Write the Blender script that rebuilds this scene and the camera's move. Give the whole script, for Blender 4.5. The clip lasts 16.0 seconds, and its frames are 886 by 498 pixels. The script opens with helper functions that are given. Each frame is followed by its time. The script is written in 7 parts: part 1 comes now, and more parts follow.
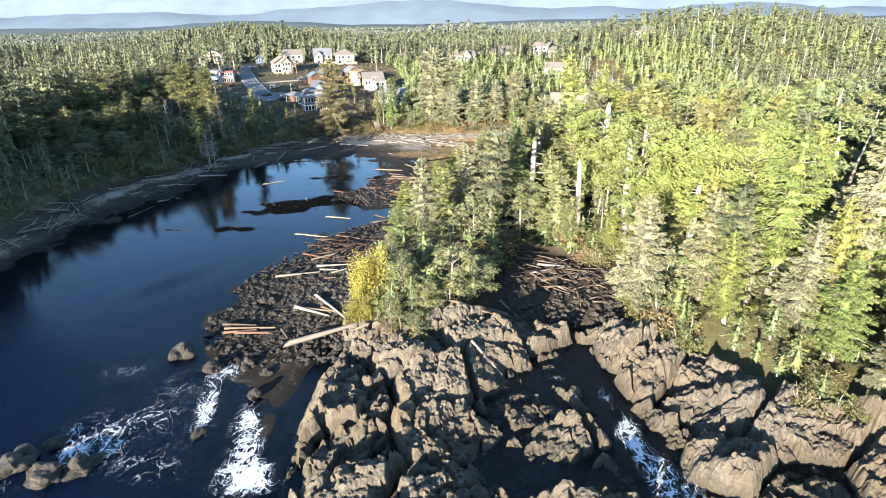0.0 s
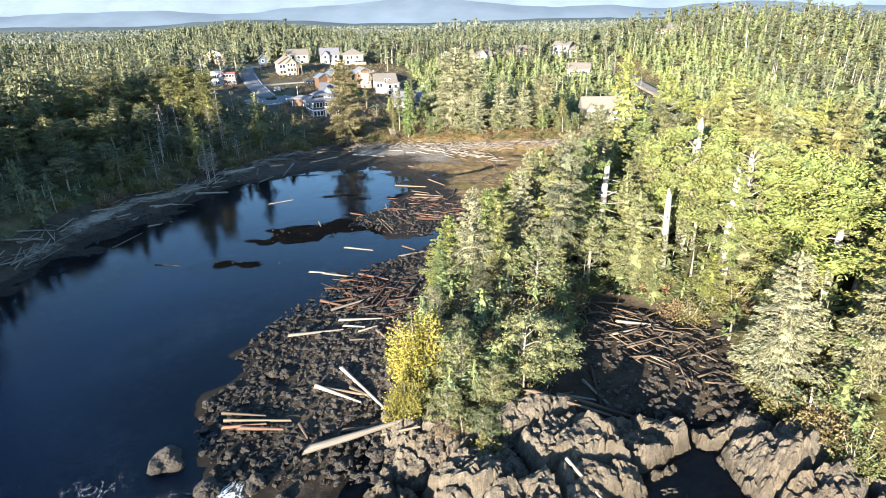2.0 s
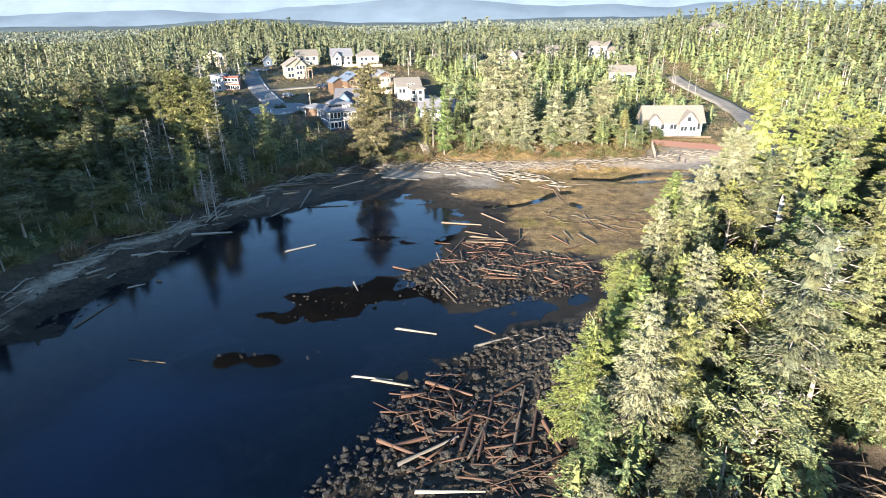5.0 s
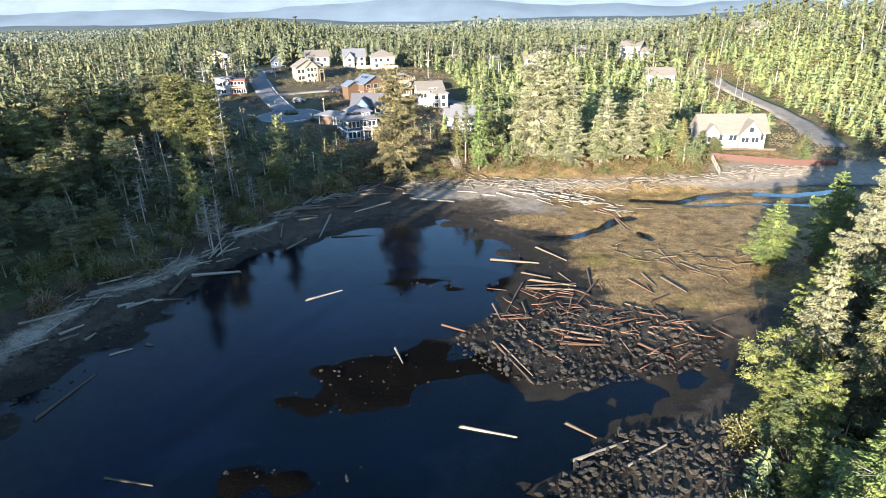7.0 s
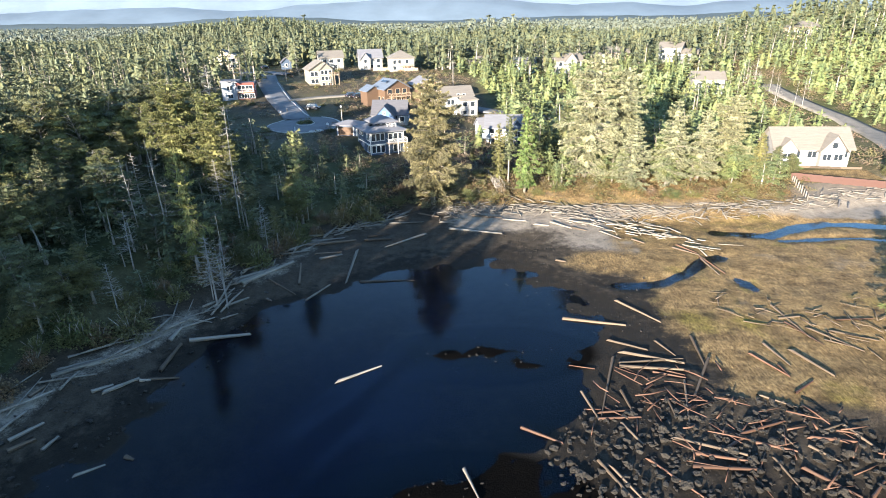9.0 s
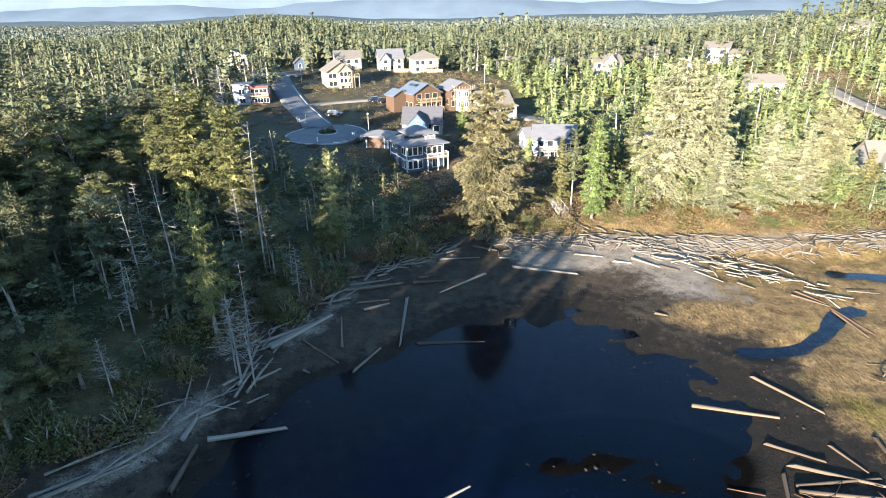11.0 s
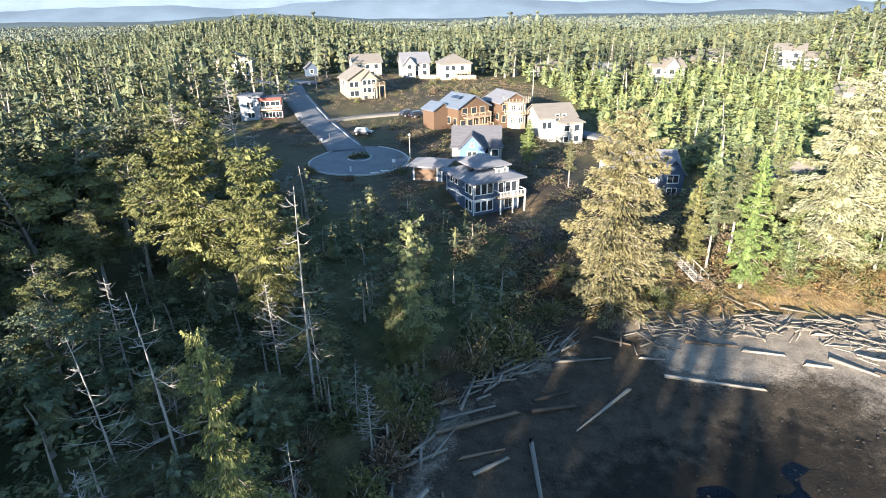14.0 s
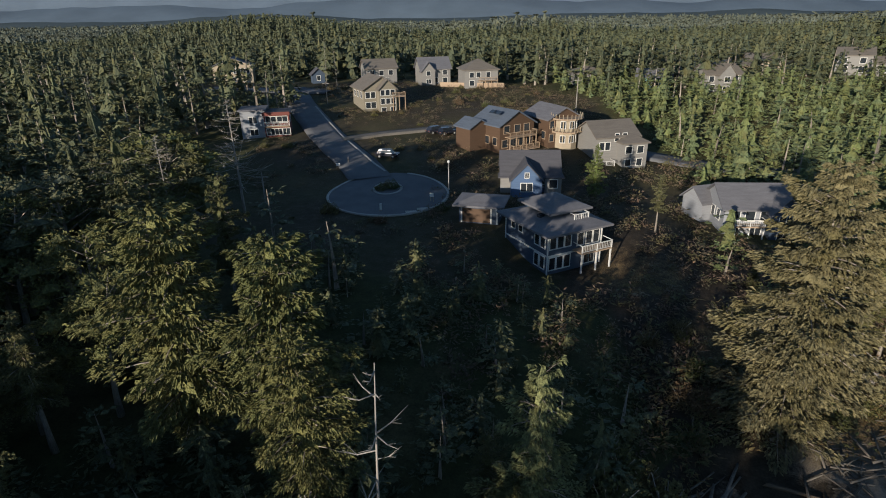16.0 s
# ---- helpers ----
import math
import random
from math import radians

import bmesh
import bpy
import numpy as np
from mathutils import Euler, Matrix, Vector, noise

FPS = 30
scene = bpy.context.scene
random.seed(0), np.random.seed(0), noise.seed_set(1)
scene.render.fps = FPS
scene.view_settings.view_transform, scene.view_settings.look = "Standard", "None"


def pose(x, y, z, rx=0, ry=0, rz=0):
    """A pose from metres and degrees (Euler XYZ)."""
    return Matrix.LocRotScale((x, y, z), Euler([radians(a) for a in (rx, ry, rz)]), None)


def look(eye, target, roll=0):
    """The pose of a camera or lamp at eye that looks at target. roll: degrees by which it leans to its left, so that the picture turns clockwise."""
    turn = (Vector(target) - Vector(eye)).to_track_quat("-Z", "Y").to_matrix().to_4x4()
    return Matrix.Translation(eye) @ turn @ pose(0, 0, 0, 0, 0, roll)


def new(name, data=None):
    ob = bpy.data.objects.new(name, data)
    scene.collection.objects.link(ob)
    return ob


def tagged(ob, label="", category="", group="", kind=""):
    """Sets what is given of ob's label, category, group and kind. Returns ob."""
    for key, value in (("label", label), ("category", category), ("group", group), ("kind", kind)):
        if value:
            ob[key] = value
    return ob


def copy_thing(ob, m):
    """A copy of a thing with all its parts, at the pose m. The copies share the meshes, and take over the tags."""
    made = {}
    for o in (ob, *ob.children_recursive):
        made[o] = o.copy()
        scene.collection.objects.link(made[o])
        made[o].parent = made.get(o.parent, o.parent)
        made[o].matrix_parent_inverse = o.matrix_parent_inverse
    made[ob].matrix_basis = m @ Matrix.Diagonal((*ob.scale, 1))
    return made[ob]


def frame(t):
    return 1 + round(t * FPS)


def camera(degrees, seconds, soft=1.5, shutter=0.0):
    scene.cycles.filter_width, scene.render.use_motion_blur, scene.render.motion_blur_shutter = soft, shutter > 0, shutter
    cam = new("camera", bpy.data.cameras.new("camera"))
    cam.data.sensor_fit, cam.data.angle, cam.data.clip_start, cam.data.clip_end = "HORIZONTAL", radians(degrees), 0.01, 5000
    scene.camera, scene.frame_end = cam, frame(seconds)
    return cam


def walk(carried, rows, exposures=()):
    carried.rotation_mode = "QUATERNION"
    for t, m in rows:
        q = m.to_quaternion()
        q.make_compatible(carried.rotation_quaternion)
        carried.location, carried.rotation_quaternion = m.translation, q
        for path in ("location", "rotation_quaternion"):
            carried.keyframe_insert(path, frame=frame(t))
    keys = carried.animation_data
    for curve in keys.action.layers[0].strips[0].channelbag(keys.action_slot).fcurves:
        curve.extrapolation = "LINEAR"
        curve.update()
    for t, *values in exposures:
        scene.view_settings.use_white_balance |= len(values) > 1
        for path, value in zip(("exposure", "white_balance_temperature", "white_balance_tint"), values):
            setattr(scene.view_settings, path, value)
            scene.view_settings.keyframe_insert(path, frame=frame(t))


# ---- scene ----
cam = camera(77.3, 16.0, 1.0)
METRES, EYE, TILT, LEAN, TURN = 160.0, 35.0, -22.0, 1.0, 0.0
ROWS = [
    (0.0, 0.0, 0.0, 0.0, 0.0, 0.0, 0.0),
    (0.5, -0.0092, 0.0253, 0.0098, 0.04, -0.04, -0.04),
    (1.0, -0.019, 0.0511, 0.0197, 0.05, -0.07, -0.04),
    (1.5, -0.0292, 0.0774, 0.0298, 0.09, -0.09, -0.04),
    (2.0, -0.0397, 0.104, 0.04, 0.15, -0.1, -0.07),
    (2.5, -0.0504, 0.131, 0.0504, 0.18, -0.12, -0.07),
    (3.0, -0.0613, 0.158, 0.0607, 0.19, -0.13, -0.07),
    (3.5, -0.0725, 0.1855, 0.0708, 0.19, -0.11, -0.08),
    (4.0, -0.0842, 0.2129, 0.0814, 0.13, -0.13, -0.06),
    (4.5, -0.0958, 0.2406, 0.0918, 0.17, -0.13, -0.08),
    (5.0, -0.1078, 0.2681, 0.1022, 0.22, -0.15, -0.09),
    (7.5, -0.1634, 0.4, 0.1538, 0.7, -0.24, -0.33),
    (8.0, -0.1744, 0.4271, 0.1649, 0.84, -0.27, -0.42),
    (8.5, -0.1855, 0.454, 0.176, 0.98, -0.29, -0.51),
    (9.0, -0.1968, 0.4811, 0.1866, 1.12, -0.31, -0.59),
    (11.5, -0.2684, 0.6041, 0.2345, 1.43, -0.51, -0.81),
    (12.0, -0.2833, 0.6291, 0.2435, 1.28, -0.52, -0.72),
    (12.5, -0.2974, 0.6547, 0.2533, 1.13, -0.49, -0.62),
    (13.0, -0.3108, 0.6811, 0.2645, 1.11, -0.51, -0.59),
    (13.5, -0.3235, 0.7083, 0.276, 1.12, -0.51, -0.58),
    (14.0, -0.3358, 0.7361, 0.2872, 1.05, -0.48, -0.53),
    (14.5, -0.3483, 0.7645, 0.2992, 0.97, -0.49, -0.48),
    (15.0, -0.3613, 0.7935, 0.3114, 0.91, -0.53, -0.42),
    (15.5, -0.3749, 0.8237, 0.3246, 0.83, -0.5, -0.41),
    (16.0, -0.389, 0.855, 0.3381, 0.75, -0.51, -0.36),
]
EXPOSURES = [(0.0, 2.84), (14.4, 2.84), (15.0, 2.46), (15.5, 1.74), (16.0, 0.60)]
walk(cam, [(t, pose(0, 0, EYE, TILT, LEAN, TURN) @ pose(METRES * x, METRES * y, METRES * z, 90 + pitch, roll, yaw)) for t, x, y, z, yaw, pitch, roll in ROWS], EXPOSURES)

# ---- daylight: a low winter sun behind the camera's left shoulder ----
SUN_AZ, SUN_EL = 210.0, 10.8          # degrees clockwise from +y; above the horizon
world = bpy.data.worlds.new("sky")
scene.world = world
world.use_nodes = True
wn = world.node_tree
sky = wn.nodes.new("ShaderNodeTexSky")
sky.sky_type, sky.sun_disc = "NISHITA", False
sky.sun_elevation, sky.sun_rotation = radians(SUN_EL), radians(SUN_AZ)
sky.air_density, sky.dust_density, sky.ozone_density = 1.0, 0.2, 3.2
wn.nodes["Background"].inputs["Strength"].default_value = 0.108
wn.links.new(sky.outputs["Color"], wn.nodes["Background"].inputs["Color"])
sun_data = bpy.data.lights.new("sun", "SUN")
sun_data.energy, sun_data.angle, sun_data.color = 5.0, radians(0.5), (1.0, 0.89, 0.76)
sun = new("sun", sun_data)
toward = Vector((math.sin(radians(SUN_AZ)) * math.cos(radians(SUN_EL)), math.cos(radians(SUN_AZ)) * math.cos(radians(SUN_EL)), math.sin(radians(SUN_EL))))
sun.matrix_world = look(toward * 300, (0, 0, 0))

# ---- materials ----
def material(name, rough=0.8, metal=0.0, spec=0.3):
    m = bpy.data.materials.new(name)
    m.use_nodes = True
    nt = m.node_tree
    b = nt.nodes["Principled BSDF"]
    b.inputs["Roughness"].default_value = rough
    b.inputs["Metallic"].default_value = metal
    b.inputs["Specular IOR Level"].default_value = spec
    return m, nt, b


def node(nt, kind, **values):
    n = nt.nodes.new(kind)
    for key, value in values.items():
        n.inputs[key.replace("_", " ")].default_value = value
    return n


def noise_tex(nt, scale, detail=4.0, rough=0.6, coord="Object", stretch=None):
    tc = nt.nodes.new("ShaderNodeTexCoord")
    n = node(nt, "ShaderNodeTexNoise", Scale=scale, Detail=detail, Roughness=rough)
    if stretch:
        mp = nt.nodes.new("ShaderNodeMapping")
        mp.inputs["Scale"].default_value = stretch
        nt.links.new(tc.outputs[coord], mp.inputs["Vector"])
        nt.links.new(mp.outputs["Vector"], n.inputs["Vector"])
    else:
        nt.links.new(tc.outputs[coord], n.inputs["Vector"])
    return n


def ramp(nt, source, stops):
    r = nt.nodes.new("ShaderNodeValToRGB")
    el = r.color_ramp.elements
    while len(el) < len(stops):
        el.new(0.5)
    for e, (p, c) in zip(el, stops):
        e.position, e.color = p, (*c, 1)
    nt.links.new(source, r.inputs["Fac"])
    return r.outputs["Color"]


def mix(nt, fac, a, b, how="MIX"):
    n = nt.nodes.new("ShaderNodeMix")
    n.data_type, n.blend_type = "RGBA", how
    for sock, v in ((n.inputs[0], fac), (n.inputs[6], a), (n.inputs[7], b)):
        if isinstance(v, bpy.types.NodeSocket):
            nt.links.new(v, sock)
        elif isinstance(v, (int, float)):
            sock.default_value = v
        else:
            sock.default_value = (*v, 1)
    return n.outputs[2]


def bump(nt, b, height, strength=0.5, distance=0.05):
    n = node(nt, "ShaderNodeBump", Strength=strength, Distance=distance)
    nt.links.new(height, n.inputs["Height"])
    nt.links.new(n.outputs["Normal"], b.inputs["Normal"])


def mottled(name, dark, light, scale=1.0, fine=8.0, rough=0.85, relief=0.3, dist=0.05, spec=0.25, spread=0.0, metal=0.0, stretch=None):
    """A surface of two tones at two scales, with fine relief; spread: how far whole objects differ."""
    m, nt, b = material(name, rough, metal, spec)
    big, small = noise_tex(nt, scale, 3, stretch=stretch), noise_tex(nt, fine, 5, 0.7, stretch=stretch)
    c = mix(nt, 0.5, big.outputs[0], small.outputs[0])
    col = ramp(nt, c, [(0.36, dark), (0.64, light)])
    if spread:
        info = nt.nodes.new("ShaderNodeObjectInfo")
        g = ramp(nt, info.outputs["Random"], [(0.0, (1 - spread,) * 3), (1.0, (1 + spread,) * 3)])
        col = mix(nt, 1.0, col, g, "MULTIPLY")
    nt.links.new(col, b.inputs["Base Color"])
    if relief:
        bump(nt, b, small.outputs[0], relief, dist)
    return m


def foliage(name, tones, per_tree=True, scale=0.25, fine=3.2, calm=1.0):
    """Needles or leaves: a tone for each tree, broken up clump by clump."""
    m, nt, b = material(name, 0.65, 0.0, 0.25)
    geo = nt.nodes.new("ShaderNodeNewGeometry")
    if per_tree:
        source = nt.nodes.new("ShaderNodeObjectInfo").outputs["Random"]
    else:
        source = noise_tex(nt, scale, 2, 0.8).outputs[0]
    n = len(tones)
    lo, hi = (0.0, 1.0) if per_tree else (0.33, 0.67)
    col = ramp(nt, source, [(lo + (hi - lo) * i / (n - 1), t) for i, t in enumerate(tones)])
    leaf = ramp(nt, geo.outputs["Random Per Island"], [(0.0, (1 - 0.26 * calm, 1 - 0.24 * calm, 1 - 0.26 * calm)), (1.0, (1 + 0.25 * calm, 1 + 0.23 * calm, 1 + 0.15 * calm))])
    col = mix(nt, 1.0, col, leaf, "MULTIPLY")
    patch = noise_tex(nt, 0.5, 2)
    grain = noise_tex(nt, fine, 3, 0.75)
    col = mix(nt, 1.0, col, ramp(nt, grain.outputs[0], [(0.36, (1 - 0.38 * calm, 1 - 0.36 * calm, 1 - 0.38 * calm)), (0.62, (1 + 0.3 * calm, 1 + 0.28 * calm, 1 + 0.2 * calm))]), "MULTIPLY")
    bump(nt, b, grain.outputs[0], 1.0, 0.9 / fine)
    warm = mix(nt, ramp(nt, patch.outputs[0], [(0.45, (0, 0, 0)), (0.7, (0.5, 0.5, 0.5))]), col, (0.10, 0.085, 0.025))
    nt.links.new(warm, b.inputs["Base Color"])
    return m


MAT = {}
MAT["needles"] = foliage("needles", [(0.053, 0.062, 0.034), (0.090, 0.095, 0.043), (0.058, 0.075, 0.045), (0.122, 0.115, 0.045), (0.069, 0.077, 0.052)])
MAT["shore_needles"] = foliage("shore_needles", [(0.105, 0.136, 0.043), (0.150, 0.166, 0.050), (0.086, 0.122, 0.052), (0.165, 0.168, 0.054), (0.130, 0.146, 0.080)])
MAT["gold_needles"] = foliage("sunlit_old_needles", [(0.085, 0.095, 0.036), (0.115, 0.115, 0.044)])
MAT["tan_needles"] = foliage("tan_needles", [(0.118, 0.106, 0.060), (0.128, 0.112, 0.064)])
MAT["pale_needles"] = foliage("pale_needles", [(0.154, 0.160, 0.105), (0.180, 0.180, 0.119), (0.159, 0.155, 0.090)])
MAT["fresh_needles"] = foliage("fresh_needles", [(0.095, 0.140, 0.046), (0.120, 0.155, 0.052)])
MAT["wood_far"] = foliage("forest_needles", [(0.056, 0.068, 0.040), (0.078, 0.088, 0.047), (0.064, 0.078, 0.050), (0.098, 0.100, 0.050)], False, 0.12)
MAT["wood_mid"] = foliage("hill_needles", [(0.046, 0.060, 0.038), (0.066, 0.076, 0.042), (0.054, 0.068, 0.045), (0.078, 0.082, 0.044)], False, 0.05, 1.2, 0.5)
# pale blue-green base colour puts distance haze into the needles
MAT["wood_hazed"] = foliage("hazed_needles", [(0.062, 0.080, 0.072), (0.082, 0.096, 0.078), (0.072, 0.088, 0.078)], False, 0.02, 0.6, 0.3)
MAT["head_far"] = foliage("young_needles", [(0.080, 0.110, 0.045), (0.112, 0.132, 0.052), (0.086, 0.115, 0.060), (0.125, 0.134, 0.056)], False, 0.12, 3.2, 0.7)
MAT["shrub"] = foliage("shrub_leaves", [(0.053, 0.070, 0.027), (0.106, 0.100, 0.038), (0.122, 0.075, 0.050), (0.074, 0.085, 0.033)])
MAT["brush"] = foliage("dry_brush", [(0.062, 0.068, 0.038), (0.124, 0.099, 0.073), (0.107, 0.068, 0.056), (0.080, 0.086, 0.044), (0.151, 0.122, 0.073)], False, 0.25)
MAT["russet"] = foliage("russet_brush", [(0.100, 0.058, 0.032), (0.150, 0.098, 0.050), (0.058, 0.072, 0.030), (0.115, 0.064, 0.036), (0.050, 0.062, 0.028)], False, 0.3)
MAT["golden_leaves"] = foliage("golden_leaves", [(0.205, 0.178, 0.036), (0.180, 0.165, 0.040), (0.150, 0.150, 0.045)])
MAT["grey_green"] = foliage("grey_green_needles", [(0.118, 0.130, 0.068), (0.142, 0.148, 0.070), (0.098, 0.118, 0.062), (0.160, 0.150, 0.066)])
MAT["yellow_leaves"] = foliage("yellow_green_leaves", [(0.135, 0.172, 0.052), (0.158, 0.182, 0.058)])
MAT["bark"] = mottled("bark", (0.10, 0.085, 0.068), (0.30, 0.265, 0.225), 0.8, 9, 0.95, 0.6, 0.03, stretch=(1, 1, 0.2))
MAT["dead_wood"] = mottled("dead_wood", (0.12, 0.108, 0.096), (0.31, 0.285, 0.25), 1.2, 12, 0.9, 0.4, 0.02, stretch=(1, 1, 0.2))
MAT["log"] = mottled("driftwood", (0.032, 0.023, 0.016), (0.115, 0.086, 0.060), 0.9, 9, 0.85, 0.5, 0.02, spread=0.45, stretch=(0.15, 1, 1))
MAT["log_pale"] = mottled("bleached_driftwood", (0.070, 0.061, 0.050), (0.205, 0.183, 0.152), 0.9, 9, 0.85, 0.5, 0.02, spread=0.3, stretch=(0.15, 1, 1))
MAT["log_red"] = mottled("wet_red_driftwood", (0.028, 0.015, 0.010), (0.098, 0.052, 0.033), 0.9, 9, 0.7, 0.5, 0.02, spread=0.4, stretch=(0.15, 1, 1))


def math_node(nt, how, *values):
    n = nt.nodes.new("ShaderNodeMath")
    n.operation = how
    for sock, v in zip(n.inputs, values):
        if isinstance(v, bpy.types.NodeSocket):
            nt.links.new(v, sock)
        else:
            sock.default_value = v
    return n.outputs[0]


def rock_material(name, dark, light, wet, weed=(0.030, 0.024, 0.013), cover=0.7):
    m, nt, b = material(name, 0.8, 0.0, 0.35)
    big, mid, small = noise_tex(nt, 0.16, 4), noise_tex(nt, 1.3, 6, 0.7), noise_tex(nt, 6.0, 6, 0.75)
    col = ramp(nt, mix(nt, 0.5, mid.outputs[0], small.outputs[0]), [(0.34, dark), (0.62, light)])
    col = mix(nt, ramp(nt, big.outputs[0], [(0.45, (0, 0, 0)), (0.65, (0.7, 0.7, 0.7))]), col, tuple(0.5 * (d + l) * k for d, l, k in zip(dark, light, (1.1, 0.95, 0.75))))
    # wrack and algae darken the stone below the tide line
    tc = nt.nodes.new("ShaderNodeNewGeometry")
    sep = nt.nodes.new("ShaderNodeSeparateXYZ")
    nt.links.new(tc.outputs["Position"], sep.inputs[0])
    add = nt.nodes.new("ShaderNodeMath")
    add.operation = "MULTIPLY_ADD"
    nt.links.new(mid.outputs[0], add.inputs[0])
    add.inputs[1].default_value = 1.6
    nt.links.new(sep.outputs["Z"], add.inputs[2])
    tide = nt.nodes.new("ShaderNodeMapRange")
    tide.inputs["From Min"].default_value, tide.inputs["From Max"].default_value = wet + 0.5, wet + 2.2
    nt.links.new(add.outputs[0], tide.inputs["Value"])
    col = mix(nt, tide.outputs[0], mix(nt, cover, col, weed), col)
    nt.links.new(col, b.inputs["Base Color"])
    bump(nt, b, mix(nt, 0.5, mid.outputs[0], small.outputs[0]), 1.0, 0.5)
    return m


MAT["rock"] = rock_material("shore_rock", (0.010, 0.009, 0.0078), (0.150, 0.126, 0.092), 0.5)
MAT["boulder"] = rock_material("beach_boulder", (0.009, 0.008, 0.007), (0.066, 0.056, 0.044), 0.15, (0.0065, 0.0055, 0.0035), 0.85)


def ground_material():
    """Forest floor, with mud, golden wrack, gravel and dry grass laid over it where the masks say."""
    m, nt, b = material("ground", 0.9, 0.0, 0.12)
    big, mid, small = noise_tex(nt, 0.08, 4), noise_tex(nt, 0.7, 6, 0.7), noise_tex(nt, 5.0, 6, 0.75)
    at = nt.nodes.new("ShaderNodeVertexColor")
    at.layer_name = "kind"
    sep = nt.nodes.new("ShaderNodeSeparateColor")
    nt.links.new(at.outputs["Color"], sep.inputs[0])
    two = mix(nt, 0.5, mid.outputs[0], small.outputs[0])
    floor_c = ramp(nt, two, [(0.35, (0.018, 0.022, 0.010)), (0.65, (0.06, 0.065, 0.025))])
    dry = ramp(nt, two, [(0.35, (0.035, 0.032, 0.015)), (0.65, (0.12, 0.10, 0.05))])
    floor_c = mix(nt, ramp(nt, noise_tex(nt, 0.045, 4, 0.65).outputs[0], [(0.44, (0, 0, 0)), (0.58, (0.85, 0.85, 0.85))]), floor_c, dry)
    mud = ramp(nt, two, [(0.36, (0.012, 0.010, 0.0075)), (0.66, (0.068, 0.053, 0.036))])
    place = nt.nodes.new("ShaderNodeNewGeometry")
    level = nt.nodes.new("ShaderNodeSeparateXYZ")
    nt.links.new(place.outputs["Position"], level.inputs[0])
    weed = nt.nodes.new("ShaderNodeMapRange")    # black weed up to the tide's edge
    weed.inputs["From Min"].default_value, weed.inputs["From Max"].default_value = 0.62, 0.86
    nt.links.new(math_node(nt, "MULTIPLY_ADD", mid.outputs[0], 0.9, level.outputs["Z"]), weed.inputs["Value"])
    under = nt.nodes.new("ShaderNodeMapRange")   # and none on the silt of the cove's bed
    under.inputs["From Min"].default_value, under.inputs["From Max"].default_value = -0.30, -0.08
    nt.links.new(level.outputs["Z"], under.inputs["Value"])
    weedy = math_node(nt, "MULTIPLY", math_node(nt, "SUBTRACT", 1.0, weed.outputs[0]), under.outputs[0])
    mud = mix(nt, math_node(nt, "MULTIPLY", weedy, 0.7), mud, (0.0035, 0.003, 0.0022))
    wrap = nt.nodes.new("ShaderNodeMapRange")    # kelp over the low banks in the cove
    wrap.inputs["From Min"].default_value, wrap.inputs["From Max"].default_value = 1.1, 1.6
    nt.links.new(sep.outputs[0], wrap.inputs["Value"])
    mud = mix(nt, math_node(nt, "MULTIPLY", wrap.outputs[0], 0.97), mud, (0.0022, 0.0020, 0.0018))
    nt.links.new(math_node(nt, "MULTIPLY_ADD", wrap.outputs[0], -0.11, 0.12), b.inputs["Specular IOR Level"])
    strands = noise_tex(nt, 3.5, 5, 0.8, stretch=(1.6, 0.5, 1))
    straw = ramp(nt, strands.outputs[0], [(0.33, (0.042, 0.028, 0.011)), (0.5, (0.165, 0.112, 0.050)), (0.66, (0.32, 0.225, 0.108))])
    olive = ramp(nt, strands.outputs[0], [(0.35, (0.04, 0.035, 0.008)), (0.65, (0.20, 0.165, 0.035))])
    wrack = mix(nt, ramp(nt, noise_tex(nt, 0.11, 4, 0.6).outputs[0], [(0.55, (0, 0, 0)), (0.68, (0.8, 0.8, 0.8))]), straw, olive)
    wrack = mix(nt, 1.0, wrack, ramp(nt, noise_tex(nt, 0.45, 6, 0.72).outputs[0], [(0.36, (0.42, 0.40, 0.38)), (0.6, (1.1, 1.08, 1.05))]), "MULTIPLY")
    sand = ramp(nt, two, [(0.36, (0.09, 0.075, 0.06)), (0.64, (0.26, 0.22, 0.17))])

    def broken(mask, lo=0.35, hi=0.6):
        a = nt.nodes.new("ShaderNodeMath")
        a.operation = "MULTIPLY_ADD"
        nt.links.new(two, a.inputs[0])
        a.inputs[1].default_value = 0.9
        nt.links.new(mask, a.inputs[2])
        r = nt.nodes.new("ShaderNodeMapRange")
        r.inputs["From Min"].default_value, r.inputs["From Max"].default_value = 0.45 + lo, 0.45 + hi
        nt.links.new(a.outputs[0], r.inputs["Value"])
        return r.outputs[0]
    c = mix(nt, broken(sep.outputs[0]), floor_c, mud)
    c = mix(nt, broken(sep.outputs[2]), c, sand)
    c = mix(nt, broken(sep.outputs[1]), c, wrack)
    nt.links.new(c, b.inputs["Base Color"])
    wet = nt.nodes.new("ShaderNodeMapRange")     # the mud stays damp
    wet.inputs["To Min"].default_value, wet.inputs["To Max"].default_value = 0.92, 0.8
    nt.links.new(sep.outputs[0], wet.inputs["Value"])
    nt.links.new(wet.outputs[0], b.inputs["Roughness"])
    bump(nt, b, two, 0.9, 0.25)
    return m


MAT["ground"] = ground_material()


